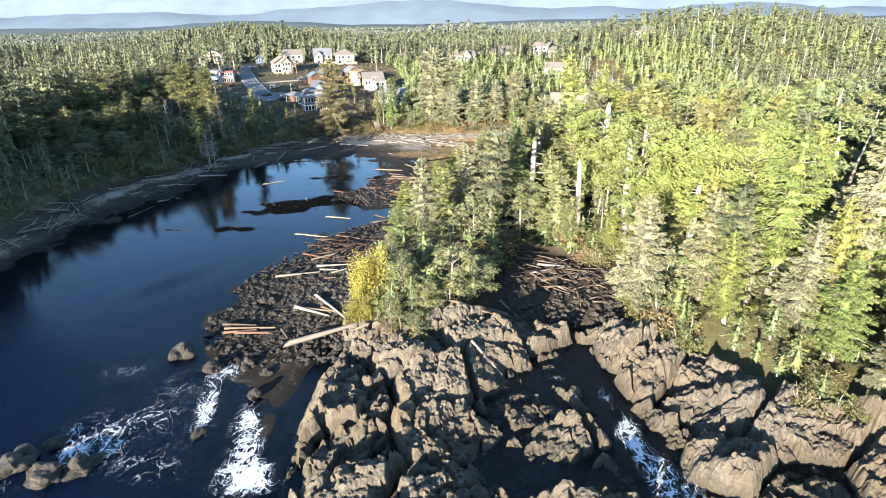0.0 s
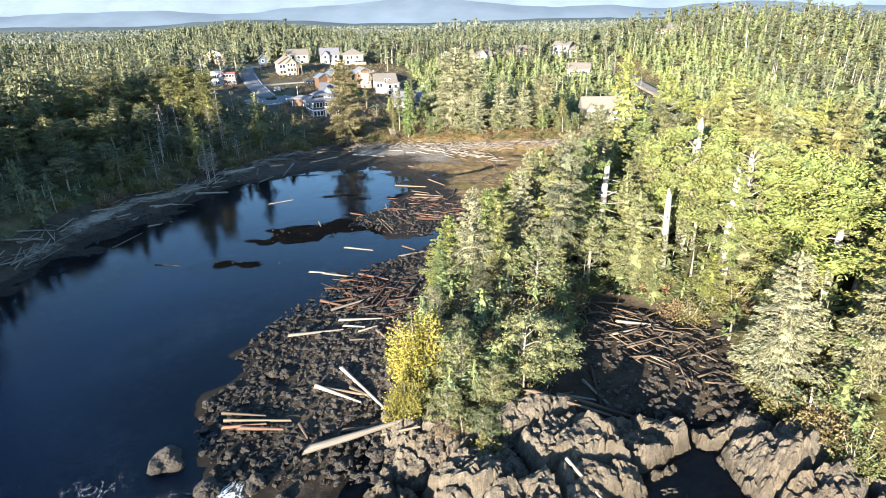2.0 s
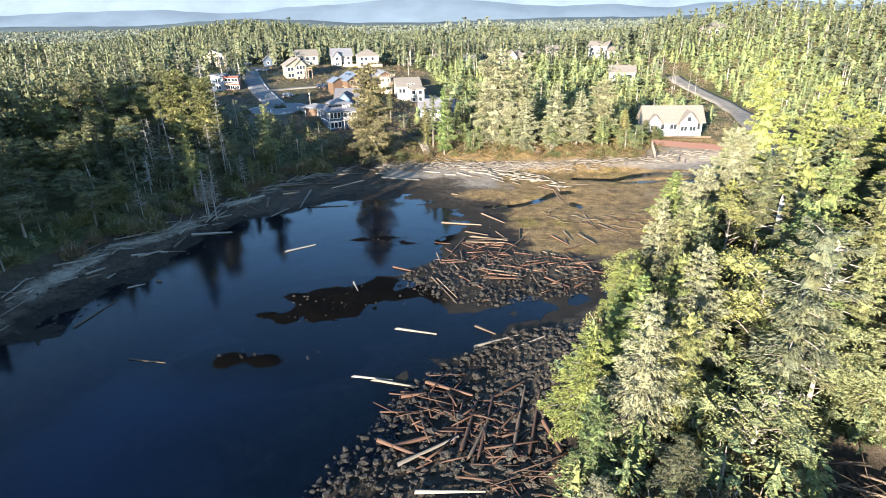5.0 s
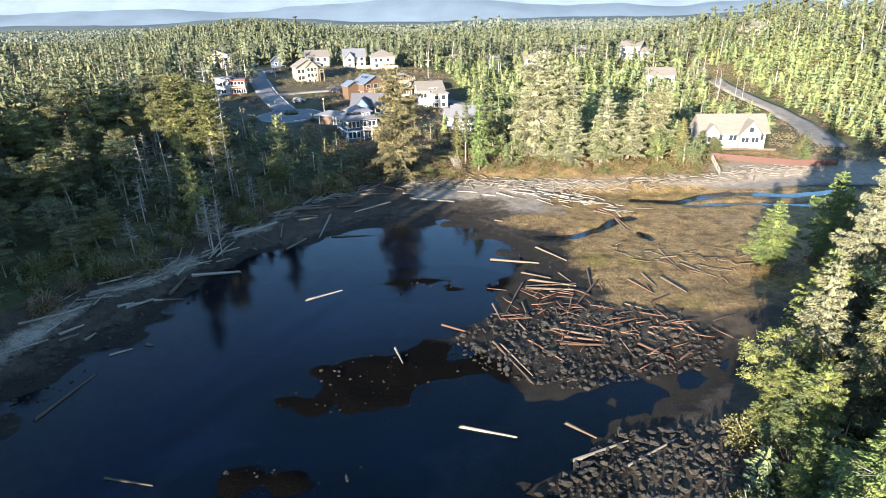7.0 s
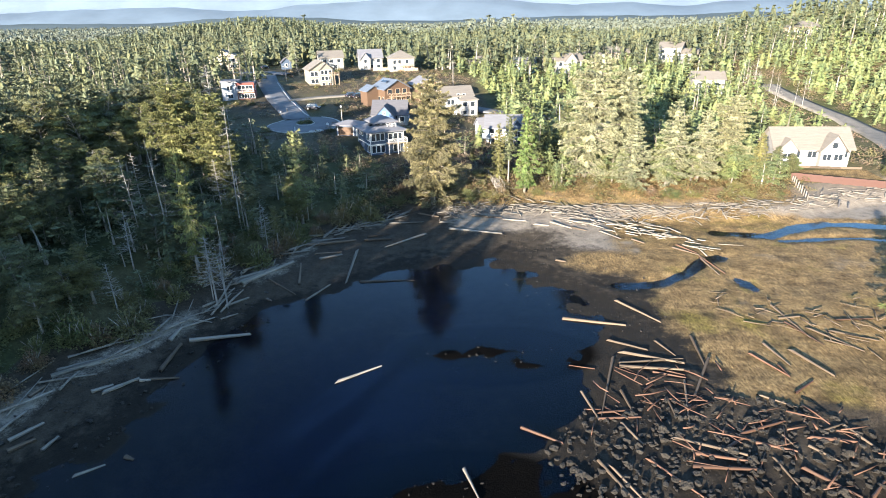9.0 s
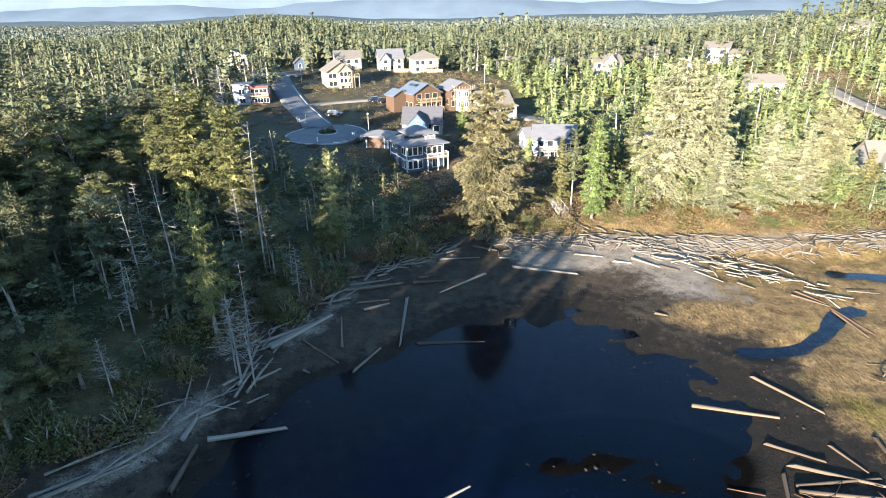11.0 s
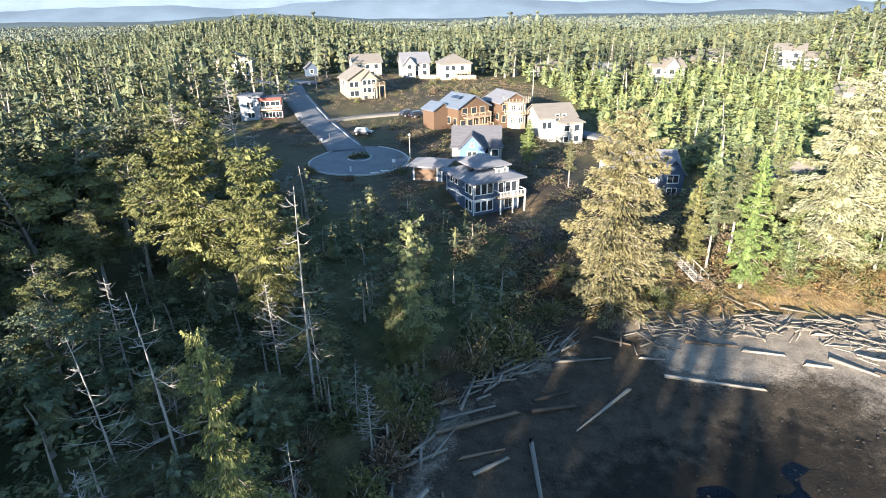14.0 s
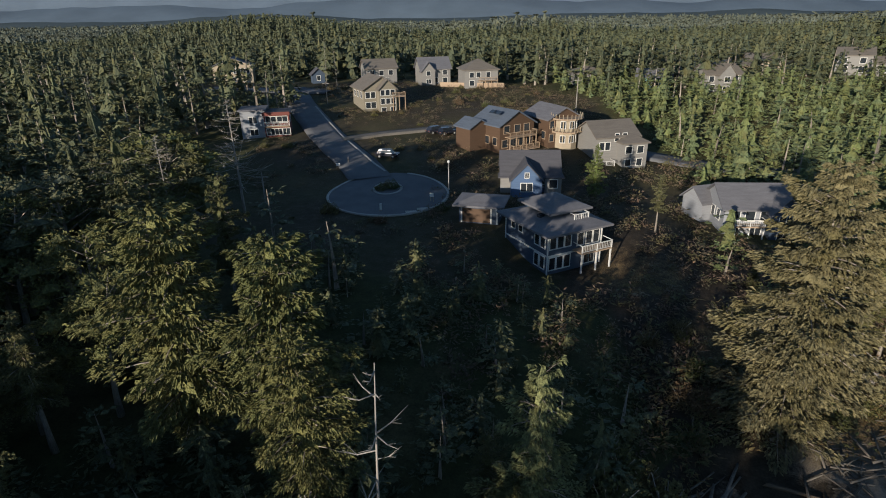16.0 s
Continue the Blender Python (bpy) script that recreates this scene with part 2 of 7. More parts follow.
def water_material():
    """Clear over the shallows and dark where it is deep, with the sky mirrored in it."""
    m, nt, b = material("sea_water", 0.07, 0.0, 0.5)
    nt.nodes.remove(b)
    at = nt.nodes.new("ShaderNodeVertexColor")
    at.layer_name = "swell"
    sep = nt.nodes.new("ShaderNodeSeparateColor")
    nt.links.new(at.outputs["Color"], sep.inputs[0])
    chop, rip = noise_tex(nt, 1.6, 4, 0.6), noise_tex(nt, 7.0, 3, 0.6)
    bm_ = node(nt, "ShaderNodeBump", Distance=0.2)
    nt.links.new(sep.outputs[0], bm_.inputs["Strength"])
    nt.links.new(mix(nt, 0.4, chop.outputs[0], rip.outputs[0]), bm_.inputs["Height"])
    clear = node(nt, "ShaderNodeBsdfTransparent", Color=(0.66, 0.64, 0.64, 1))
    body = node(nt, "ShaderNodeBsdfDiffuse", Color=(0.0010, 0.0036, 0.0125, 1))
    gloss = node(nt, "ShaderNodeBsdfGlossy", Roughness=0.05, Color=(0.86, 0.94, 1.0, 1))
    fres = node(nt, "ShaderNodeFresnel", IOR=1.17)
    deep, top = nt.nodes.new("ShaderNodeMixShader"), nt.nodes.new("ShaderNodeMixShader")
    for n in (gloss, fres, body):
        nt.links.new(bm_.outputs["Normal"], n.inputs["Normal"])
    nt.links.new(sep.outputs[1], deep.inputs[0])
    nt.links.new(clear.outputs[0], deep.inputs[1])
    nt.links.new(body.outputs[0], deep.inputs[2])
    nt.links.new(fres.outputs[0], top.inputs[0])
    nt.links.new(deep.outputs[0], top.inputs[1])
    nt.links.new(gloss.outputs[0], top.inputs[2])
    nt.links.new(top.outputs[0], nt.nodes["Material Output"].inputs["Surface"])
    return m


MAT["water"] = water_material()


def foam_material():
    """White foam, drawn out into threads and lace, thinner where less of it lies."""
    m, nt, b = material("sea_foam", 0.55, 0.0, 0.3)
    at = nt.nodes.new("ShaderNodeVertexColor")
    at.layer_name = "amount"
    sep = nt.nodes.new("ShaderNodeSeparateColor")
    nt.links.new(at.outputs["Color"], sep.inputs[0])

    def threads(scale, distort, sharp, stretch):
        n = noise_tex(nt, scale, 3, 0.6, stretch=stretch)
        n.inputs["Distortion"].default_value = distort
        a = math_node(nt, "MULTIPLY_ADD", n.outputs[0], 2.0, -1.0)
        return math_node(nt, "MULTIPLY_ADD", math_node(nt, "ABSOLUTE", a), -sharp, 1.0)
    net = math_node(nt, "MAXIMUM", threads(0.55, 1.5, 3.2, (1, 0.7, 1)), math_node(nt, "MULTIPLY", threads(1.5, 1.5, 3.0, (1, 0.6, 1)), 0.85))
    grain = noise_tex(nt, 6.0, 4, 0.7)
    total = math_node(nt, "MULTIPLY_ADD", sep.outputs[0], 1.25, net)
    total = math_node(nt, "MULTIPLY_ADD", grain.outputs[0], 0.5, total)
    r = nt.nodes.new("ShaderNodeMapRange")
    r.inputs["From Min"].default_value, r.inputs["From Max"].default_value = 1.54, 1.85
    nt.links.new(total, r.inputs["Value"])
    nt.links.new(r.outputs[0], b.inputs["Alpha"])
    nt.links.new(ramp(nt, grain.outputs[0], [(0.3, (0.25, 0.29, 0.33)), (0.65, (0.58, 0.60, 0.61))]), b.inputs["Base Color"])
    bump(nt, b, grain.outputs[0], 0.8, 0.15)
    return m


MAT["foam"] = foam_material()
MAT["asphalt"] = mottled("asphalt", (0.068, 0.071, 0.076), (0.108, 0.111, 0.117), 0.3, 20, 0.9, 0.2, 0.01)
MAT["concrete"] = mottled("pale_concrete", (0.20, 0.195, 0.18), (0.34, 0.33, 0.30), 0.8, 12, 0.9, 0.2, 0.01)
MAT["gravel_lot"] = mottled("gravel", (0.07, 0.065, 0.057), (0.14, 0.128, 0.11), 0.5, 14, 0.95, 0.5, 0.03)
MAT["white_paint"] = mottled("white_paint", (0.42, 0.415, 0.39), (0.52, 0.515, 0.49), 1.5, 15, 0.6, 0.05, 0.01)
MAT["glass"] = material("window_glass", 0.05, 0.0, 0.8)[0]
MAT["glass"].node_tree.nodes["Principled BSDF"].inputs["Base Color"].default_value = (0.02, 0.025, 0.03, 1)


def wall_mat(name, c, k=0.8):
    return mottled(name, tuple(v * k for v in c), c, 1.2, 6, 0.75, 0.25, 0.02, stretch=(0.3, 0.3, 6))


def roof_mat(name, c, k=0.7):
    return mottled(name, tuple(v * k for v in c), c, 0.9, 7, 0.85, 0.4, 0.03, stretch=(0.5, 0.5, 5))


# ---- building blocks ----
def mesh_of(name, verts, faces, mats, smooth=False, indices=None):
    me = bpy.data.meshes.new(name)
    me.from_pydata([tuple(v) for v in verts] if not isinstance(verts, np.ndarray) else verts.tolist(), [], faces if isinstance(faces, list) else faces.tolist())
    for m in mats:
        me.materials.append(m)
    if indices is not None:
        me.polygons.foreach_set("material_index", indices)
    if smooth:
        me.polygons.foreach_set("use_smooth", [True] * len(me.polygons))
    me.update()
    return me


def part(name, bm, mat, parent=None, label=""):
    """Links a bmesh as one mesh object, under a thing or a part."""
    me = bpy.data.meshes.new(name)
    bm.to_mesh(me)
    bm.free()
    me.materials.append(mat)
    ob = new(name, me)
    ob.parent = parent
    return tagged(ob, label)


def empty(name, m, label, category, group="", kind=""):
    ob = new(name)
    ob.matrix_basis = m
    ob.empty_display_size = 0.2
    return tagged(ob, label, category, group, kind)


def box(bm, x0, y0, z0, x1, y1, z1, bevel=0.0):
    r = bmesh.ops.create_cube(bm, size=1)
    bmesh.ops.scale(bm, vec=(x1 - x0, y1 - y0, z1 - z0), verts=r["verts"])
    bmesh.ops.translate(bm, vec=((x0 + x1) / 2, (y0 + y1) / 2, (z0 + z1) / 2), verts=r["verts"])
    if bevel:
        bmesh.ops.bevel(bm, geom=list({e for v in r["verts"] for e in v.link_edges}), offset=bevel, segments=1, affect="EDGES")
    return bm


def boxed(*a, **k):
    return box(bmesh.new(), *a, **k)


def smooth01(v, a, b):
    t = np.clip((np.asarray(v, float) - a) / (b - a), 0, 1)
    return t * t * (3 - 2 * t)


def value_noise(x, y, scale, seed=0):
    """Smooth noise from 0 to 1 on numpy arrays."""
    x, y = np.asarray(x, float) / scale, np.asarray(y, float) / scale
    xi, yi = np.floor(x).astype(np.int64), np.floor(y).astype(np.int64)
    fx, fy = x - xi, y - yi
    fx, fy = fx * fx * (3 - 2 * fx), fy * fy * (3 - 2 * fy)

    def rnd(i, j):
        h = (i * 374761393 + j * 668265263 + seed * 1442695041) & 0x7FFFFFFF
        h = ((h ^ (h >> 13)) * 1274126177) & 0x7FFFFFFF
        return ((h ^ (h >> 16)) & 0xFFFF) / 65535.0
    return (rnd(xi, yi) * (1 - fx) + rnd(xi + 1, yi) * fx) * (1 - fy) + (rnd(xi, yi + 1) * (1 - fx) + rnd(xi + 1, yi + 1) * fx) * fy


def fbm(x, y, scale, seed=0, octaves=4):
    total, amp, norm = 0.0, 1.0, 0.0
    for k in range(octaves):
        total = total + amp * value_noise(x, y, scale / 2 ** k, seed + k)
        norm += amp
        amp *= 0.5
    return total / norm


def outside(poly, x, y):
    """Signed distance from a polygon: positive outside."""
    x, y = np.asarray(x, float), np.asarray(y, float)
    best, inside = np.full(x.shape, 1e9), np.zeros(x.shape, bool)
    for (ax, ay), (bx, by) in zip(poly, poly[1:] + poly[:1]):
        dx, dy = bx - ax, by - ay
        t = np.clip(((x - ax) * dx + (y - ay) * dy) / (dx * dx + dy * dy), 0, 1)
        best = np.minimum(best, np.hypot(x - ax - t * dx, y - ay - t * dy))
        if ay != by:
            inside ^= ((ay > y) != (by > y)) & (x < (y - ay) * dx / dy + ax)
    return np.where(inside, -best, best)


# ---- the lie of the land ----
# the shore where the plants begin, round the cove and the open sea to the south
COVE = [(-90, -400), (-84, 0), (-80, 60), (-78, 91), (-77, 119), (-74, 131), (-69, 139), (-64, 150), (-60, 158), (-57, 167), (-50, 174), (-42, 181),
        (-33, 183), (-19, 187), (0, 185), (18, 183), (29, 185), (38, 190), (56, 195), (85, 192), (95, 175), (85, 150), (200, 100), (200, -400)]
# the wooded headland on the right
HEAD = [(-13, 66), (-11, 72), (-9, 80), (-5, 93), (0, 103), (8, 110), (20, 126), (30, 140), (38, 143), (60, 140), (120, 125), (190, 90), (190, -20), (90, 5),
        (50, 30), (37, 38), (31, 41), (26, 48), (22, 53), (22, 63), (24, 74), (15, 81), (11, 79), (5, 65), (0, 56), (-4, 53), (-7, 54), (-11, 59)]
# the water at this tide
WATER = [(-27, 160), (-38, 156), (-46, 150), (-57, 145), (-62, 132), (-66, 121), (-69, 103), (-71, 82), (-72, 55), (-74, 30), (-78, 0), (-84, -400),
         (190, -400), (190, -30), (60, 18), (18, 24), (-9, 30), (-10, 38), (-15, 44), (-18, 51), (-25, 54), (-29, 59), (-29.5, 64), (-27, 68), (-29.5, 72), (-28, 79), (-25, 85.5), (-19.5, 94), (-9, 103),
         (2, 110), (6, 116), (-4, 113), (-11, 111), (-17, 109), (-24, 113), (-24, 121), (-19, 130), (-17, 136), (-20, 143), (-26, 150)]


def village_z(x, y):
    """The terrace on which the houses stand."""
    z = 9 + 7 * np.clip((np.asarray(y, float) - 238) / 80, 0, 1)
    return z - 2.2 * smooth01(x, -42, -24) * (1 - smooth01(y, 262, 300)) - 2.8 * smooth01(x, 5, 40) * (1 - smooth01(y, 235, 310))


STREETS = [(-108, 214), (-100, 300), (-150, 330), (-150, 345), (-60, 345), (-25, 300), (-20, 262), (-22, 225), (-38, 202), (-62, 200)]


def settled(x, y):
    """1 on the graded ground of the streets and lots."""
    lots = 1 - smooth01(outside(STREETS, x, y), -2, 6)
    east = 1 - smooth01(np.hypot((x - 50) / 1.6, y - 208), 10, 18)
    return np.maximum(lots, east)


def land_z(x, y):
    x, y = np.asarray(x, float), np.asarray(y, float)
    d = outside(COVE, x, y)
    h = outside(HEAD, x, y)
    w = outside(WATER, x, y) + 9 * (fbm(x, y, 13, 52) - 0.5)
    n = fbm(x, y, 9, 3)
    # mainland bank and terrace
    top = village_z(x, y)
    far = smooth01(y, 330, 600)
    hill = 23 * np.exp(-(((x + 235) / 115) ** 2 + ((y - 690) / 130) ** 2)) + 13 * np.exp(-(((x - 20) / 90) ** 2 + ((y - 800) / 130) ** 2)) + 16 * np.exp(-(((x - 170) / 90) ** 2 + ((y - 340) / 50) ** 2))
    hill = hill + 12 * np.exp(-(((x - 420) / 260) ** 2 + ((y - 760) / 170) ** 2)) + 16 * smooth01(y, 900, 2600) * fbm(x, y, 420, 40, 3)
    top = top * (1 - 0.6 * far) + hill + far * 7 * (fbm(x, y, 260, 21, 3) - 0.3)
    left = smooth01(-x, 62, 90)
    width = 16 - 7 * left
    land = 1.7 + (top - 1.7) * (1 - np.exp(-np.maximum(d, 0) / width)) + (n - 0.5) * 1.2 * smooth01(d, 0, 6) * (1 - 0.95 * settled(x, y))
    # added out-of-view rise, shaped so that its shade covers the left shore
    land = land + 9 * smooth01(-x, 84, 100) * (1 - 0.6 * smooth01(-x, 103, 111)) * smooth01(-y, -112, -96) * smooth01(y, 25, 50)
    pad = np.exp(-(((x + 47.5) / 9.5) ** 2 + ((y - 208.5) / 9) ** 2) ** 2)     # the house lot cut into the bank
    land = land * (1 - pad) + np.minimum(land, 6.2) * pad
    # foreshore: from the waterline up to the plants, and the shallow floor under the water
    out = np.maximum(w, 0)
    shore = np.minimum(np.maximum(-d, 0), np.maximum(h, 0))
    rise = 1.7 * (out / (out + shore + 0.01)) ** 1.6
    dip = -0.03 - 0.012 * np.maximum(-w, 0) ** 1.5
    bed = np.where(w > 0, rise, np.maximum(dip, -3)) + (n - 0.5) * 0.3 + (fbm(x, y, 2.8, 17, 3) - 0.5) * 0.28
    flat = smooth01(x, -14, 2) * smooth01(y, 126, 136) * smooth01(-d, 1.5, 7) * smooth01(h, 0, 4)     # the level of the tide flat
    bed = bed * (1 - flat) + (0.24 + (n - 0.5) * 0.28 + (fbm(x, y, 2.8, 17, 3) - 0.5) * 0.16) * flat
    # low mud banks that the tide leaves bare
    u, v = (x + 32.5) * 0.82 + (y - 112) * 0.57, -(x + 32.5) * 0.57 + (y - 112) * 0.82
    bed = np.maximum(bed, 0.17 - 0.30 * ((u / 10.5) ** 2 + (v / 6.2) ** 2) ** 0.9 + (fbm(x, y, 3.0, 9) - 0.5) * 0.62)
    u = (x + 39) * 0.95 + (y - 101) * 0.3
    bed = np.maximum(bed, 0.24 - 0.45 * ((u / 8) ** 2 + ((y - 98) / 2.8) ** 2) ** 0.7 + (fbm(x, y, 2.5, 12) - 0.5) * 0.8)
    u = (x + 28) * 0.9 + (y - 136) * 0.43
    bed = np.maximum(bed, 0.15 - 0.45 * ((u / 9) ** 2 + ((y - 136) / 4) ** 2) ** 0.7 + (fbm(x, y, 2.5, 15) - 0.5) * 0.9)
    # pools and runnels that the ebb leaves on the flat
    for line, wide_ in ((((13, 173), (21, 171), (28, 175), (34, 177), (46, 175), (60, 178)), 1.3), (((-9, 152.5), (-3, 153), (2, 156.5), (6, 161), (9, 162)), 1.1), (((22, 169), (34, 170), (48, 168)), 0.6), (((8, 154), (9, 151)), 0.8)):
        near = np.full(x.shape, 1e9)
        for (ax, ay), (bx, by) in zip(line, line[1:]):
            t = np.clip(((x - ax) * (bx - ax) + (y - ay) * (by - ay)) / ((bx - ax) ** 2 + (by - ay) ** 2), 0, 1)
            near = np.minimum(near, np.hypot(x - ax - t * (bx - ax), y - ay - t * (by - ay)))
        bed = bed - (bed + 0.22) * np.exp(-(near / (wide_ * (0.7 + 0.8 * fbm(x, y, 4, 44, 2)))) ** 4)
    z = np.where(d > 0, land, bed)
    # headland
    knoll = 1.9 + 7.0 * (1 - np.exp(-np.maximum(-h, 0) / 12)) + (n - 0.5) * 2.0 * smooth01(-h, 0, 4)
    gully = np.exp(-(((x - 16) / 7) ** 2 + ((y - 72) / 8) ** 2))
    z = np.where(h < 0, np.maximum(knoll, bed) - 2.2 * gully, z)
    return z


def ground_z(x, y):
    return float(land_z(np.array([x]), np.array([y]))[0])


def spaced(*runs):
    out = []
    for a, b, step in runs:
        out.extend(np.arange(a, b - 1e-6, step))
    return np.array(out + [runs[-1][1]])


def sheet(xs, ys, zf):
    gx, gy = np.meshgrid(xs, ys)
    x, y = gx.ravel(), gy.ravel()
    z = zf(x, y)
    nx, ny = len(xs), len(ys)
    i = np.arange(nx * ny).reshape(ny, nx)
    f = np.stack([i[:-1, :-1], i[:-1, 1:], i[1:, 1:], i[1:, :-1]], -1).reshape(-1, 4)
    return x, y, z, f


def paint(me, name, rgb):
    at = me.color_attributes.new(name, "FLOAT_COLOR", "POINT")
    full = np.ones((len(me.vertices), 4), np.float32)
    full[:, :3] = rgb
    at.data.foreach_set("color", full.ravel())


def shelf_mask(x, y):
    """Where bare rock covers the point of the headland (1) and where it ends (0)."""
    h = outside(HEAD, x, y)
    west = smooth01(x, -17, -12) * smooth01(y, 22, 26) * (1 - smooth01(y, 58, 64))
    near = 1 - smooth01(h, 22, 27)
    return west * near * (1 - smooth01(x, 70, 80))


gx = spaced((-4200, -1200, 300), (-1200, -400, 60), (-400, -120, 12), (-120, -84, 3), (-84, 62, 1.0), (62, 130, 3), (130, 400, 12), (400, 1200, 60), (1200, 4200, 300))
gy = spaced((-420, 0, 30), (0, 30, 5), (30, 200, 1.0), (200, 350, 2.5), (350, 700, 12), (700, 1400, 35), (1400, 4400, 150))


def ground_with_shelf(x, y):
    return land_z(x, y) - 1.6 * shelf_mask(x, y)


x, y, z, f = sheet(gx, gy, ground_with_shelf)
me = mesh_of("ground", np.stack([x, y, z], 1), f, [MAT["ground"]], True)
d, h, w = outside(COVE, x, y), outside(HEAD, x, y), outside(WATER, x, y)
foreshore = (d < 2.0) & (h > -1.5)
mud = np.where(foreshore, 1.0, 0.0)
golden = smooth01(x, -14, 4) * smooth01(y, 121, 131) * (1 - smooth01(y, 176, 184)) * (d < 0) * (0.55 + 0.55 * smooth01(0.5 * fbm(x, y, 10, 5) + 0.5 * fbm(x, y, 3, 8), 0.38, 0.56))
golden = np.maximum(golden, 0.85 * np.exp(-(((x + 8) / 9) ** 2 + ((y - 160) / 5) ** 2)))
sandy = 1.1 * np.exp(-((d + 5) / 7.5) ** 2) * smooth01(y, 160, 174) * smooth01(x, -40, -24) + 0.8 * np.exp(-(((x + 4) / 13) ** 2 + ((y - 168) / 6) ** 2))
sandy = sandy + 0.75 * smooth01(fbm(x, y, 7, 6), 0.5, 0.64) * smooth01(x, -14, 4) * smooth01(y, 130, 140) * (d < 0)
sandy = sandy + (0.1 + 0.75 * fbm(x, y, 5, 61)) * np.exp(-((d + 2.5) / 3.0) ** 2) * (x < -40)
grass = (d > -2.5) * (1 - smooth01(d, 10, 24)) * smooth01(y, 177, 182) * smooth01(x, -44, -34) * 1.1
yard = 0.6 * smooth01(-outside(STREETS, x, y), -3, 2) * (0.6 + 0.5 * fbm(x, y, 9, 33))
bank_ = smooth01(x, -50, -42) * (1 - smooth01(x, 30, 40)) * smooth01(y, 182, 186) * (1 - smooth01(y, 206, 222))
lawn = (np.abs(x - 50) < 9) * (np.abs(y - 200.5) < 4.5) * 1.0
kelp = 1 - smooth01(np.minimum(np.hypot((x + 33) / 15, (y - 111) / 10), np.minimum(np.hypot((x + 37) / 11, (y - 98.5) / 5), np.hypot((x + 28) / 12, (y - 136) / 6))), 0.8, 1.15)
paint(me, "kind", np.stack([np.clip(mud + yard + bank_, 0, 1) + kelp * foreshore, np.clip(golden + 0.35 * grass + yard * 0.5 + bank_ * 0.2 + lawn, 0, 1), np.clip(sandy + 0.55 * yard + 0.3 * grass, 0, 1)], 1))
tagged(new("ground", me), "forest floor, tidal mud, golden wrack and beach gravel", "ground", kind="structure")

# ---- sea ----
x, y, z, f = sheet(spaced((-400, -90, 30), (-90, 60, 1.25), (60, 400, 20)), spaced((-500, 0, 50), (0, 30, 2.5), (30, 190, 1.25), (190, 200, 10)), lambda a, b: np.zeros(a.shape))
me = mesh_of("water", np.stack([x, y, z], 1), f, [MAT["water"]], True)
open_sea = 1 - smooth01(y, 45, 72)
wind = np.exp(-(((x + 41) / 5) ** 2 + ((y - 74.5 - 0.8 * (x + 41)) / 5) ** 2)) * 0.6
swell = np.clip(0.03 + 0.6 * open_sea + wind, 0, 1)
depth = np.clip(0.22 - 0.62 * land_z(x, y), 0.15, 0.985)
paint(me, "swell", np.stack([swell, depth, swell], 1))
tagged(new("water", me), "still dark blue cove opening to a choppy sea", "water", kind="structure")


# ---- fractured rock of the point ----
def cracked(x, y, cell, seed, lift, tilt, crack, width):
    """Blocks of rock, each at its own height and slant, with clefts between them."""
    u = x * 0.94 + y * 0.34 + 2.0 * (value_noise(x, y, 5, seed + 50) - 0.5)
    v = (-x * 0.34 + y * 0.94) * 1.35 + 2.0 * (value_noise(x, y, 5, seed + 60) - 0.5)
    u, v = u / cell, v / cell
    iu, iv = np.floor(u).astype(np.int64), np.floor(v).astype(np.int64)
    f1, f2 = np.full(x.shape, 9.0), np.full(x.shape, 9.0)
    out = np.zeros(x.shape)

    def rnd(i, j, k):
        hh = (i * 73856093 ^ j * 19349663 ^ (k + seed) * 83492791) & 0x7FFFFFFF
        hh = ((hh ^ (hh >> 11)) * 1274126177) & 0x7FFFFFFF
        return ((hh >> 8) & 0xFFFF) / 65535.0
    for di in (-1, 0, 1):
        for dj in (-1, 0, 1):
            i, j = iu + di, iv + dj
            du, dv = u - (i + 0.15 + 0.7 * rnd(i, j, 1)), v - (j + 0.15 + 0.7 * rnd(i, j, 2))
            dist = np.hypot(du, dv)
            height = lift * (rnd(i, j, 3) - 0.5) + tilt * cell * (du * (rnd(i, j, 4) - 0.5) + dv * (rnd(i, j, 5) - 0.5)) * 2
            nearer = dist < f1
            f2 = np.where(nearer, f1, np.minimum(f2, dist))
            out = np.where(nearer, height, out)
            f1 = np.where(nearer, dist, f1)
    return out - crack * (1 - np.clip((f2 - f1) / width, 0, 1))


def rock_z(x, y):
    m = shelf_mask(x, y)
    h = outside(HEAD, x, y)
    base = 0.65 + 1.1 * (1 - smooth01(h, 6, 25)) + 1.3 * (1 - smooth01(h, -1, 7)) + 2.2 * (fbm(x, y, 13, 31, 2) - 0.5)
    rough = cracked(x, y, 8.0, 1, 3.0, 0.22, 2.4, 0.14) + cracked(x, y, 3.8, 7, 0.9, 0.30, 0.7, 0.10) + cracked(x, y, 1.5, 13, 0.3, 0.45, 0.3, 0.12) + cracked(x, y, 0.7, 19, 0.16, 0.4, 0.14, 0.2) + 0.75 * (fbm(x, y, 1.3, 71, 4) - 0.5)
    z = base + rough * 0.95
    # the surge channel that cuts the point
    cx = 15.5 + 0.012 * (y - 45) ** 2 - 0.12 * (y - 45)
    z = z - 3.6 * np.exp(-((x - cx) / 2.6) ** 2) * (1 - smooth01(y, 50, 57))
    z = z - 2.2 * np.exp(-(((x - 11) / 5) ** 2 + ((y - 49.5) / 2.0) ** 2))
    inland = smooth01(-h, 1.5, 5)
    return z * m - 4 * (1 - m) - 5 * inland


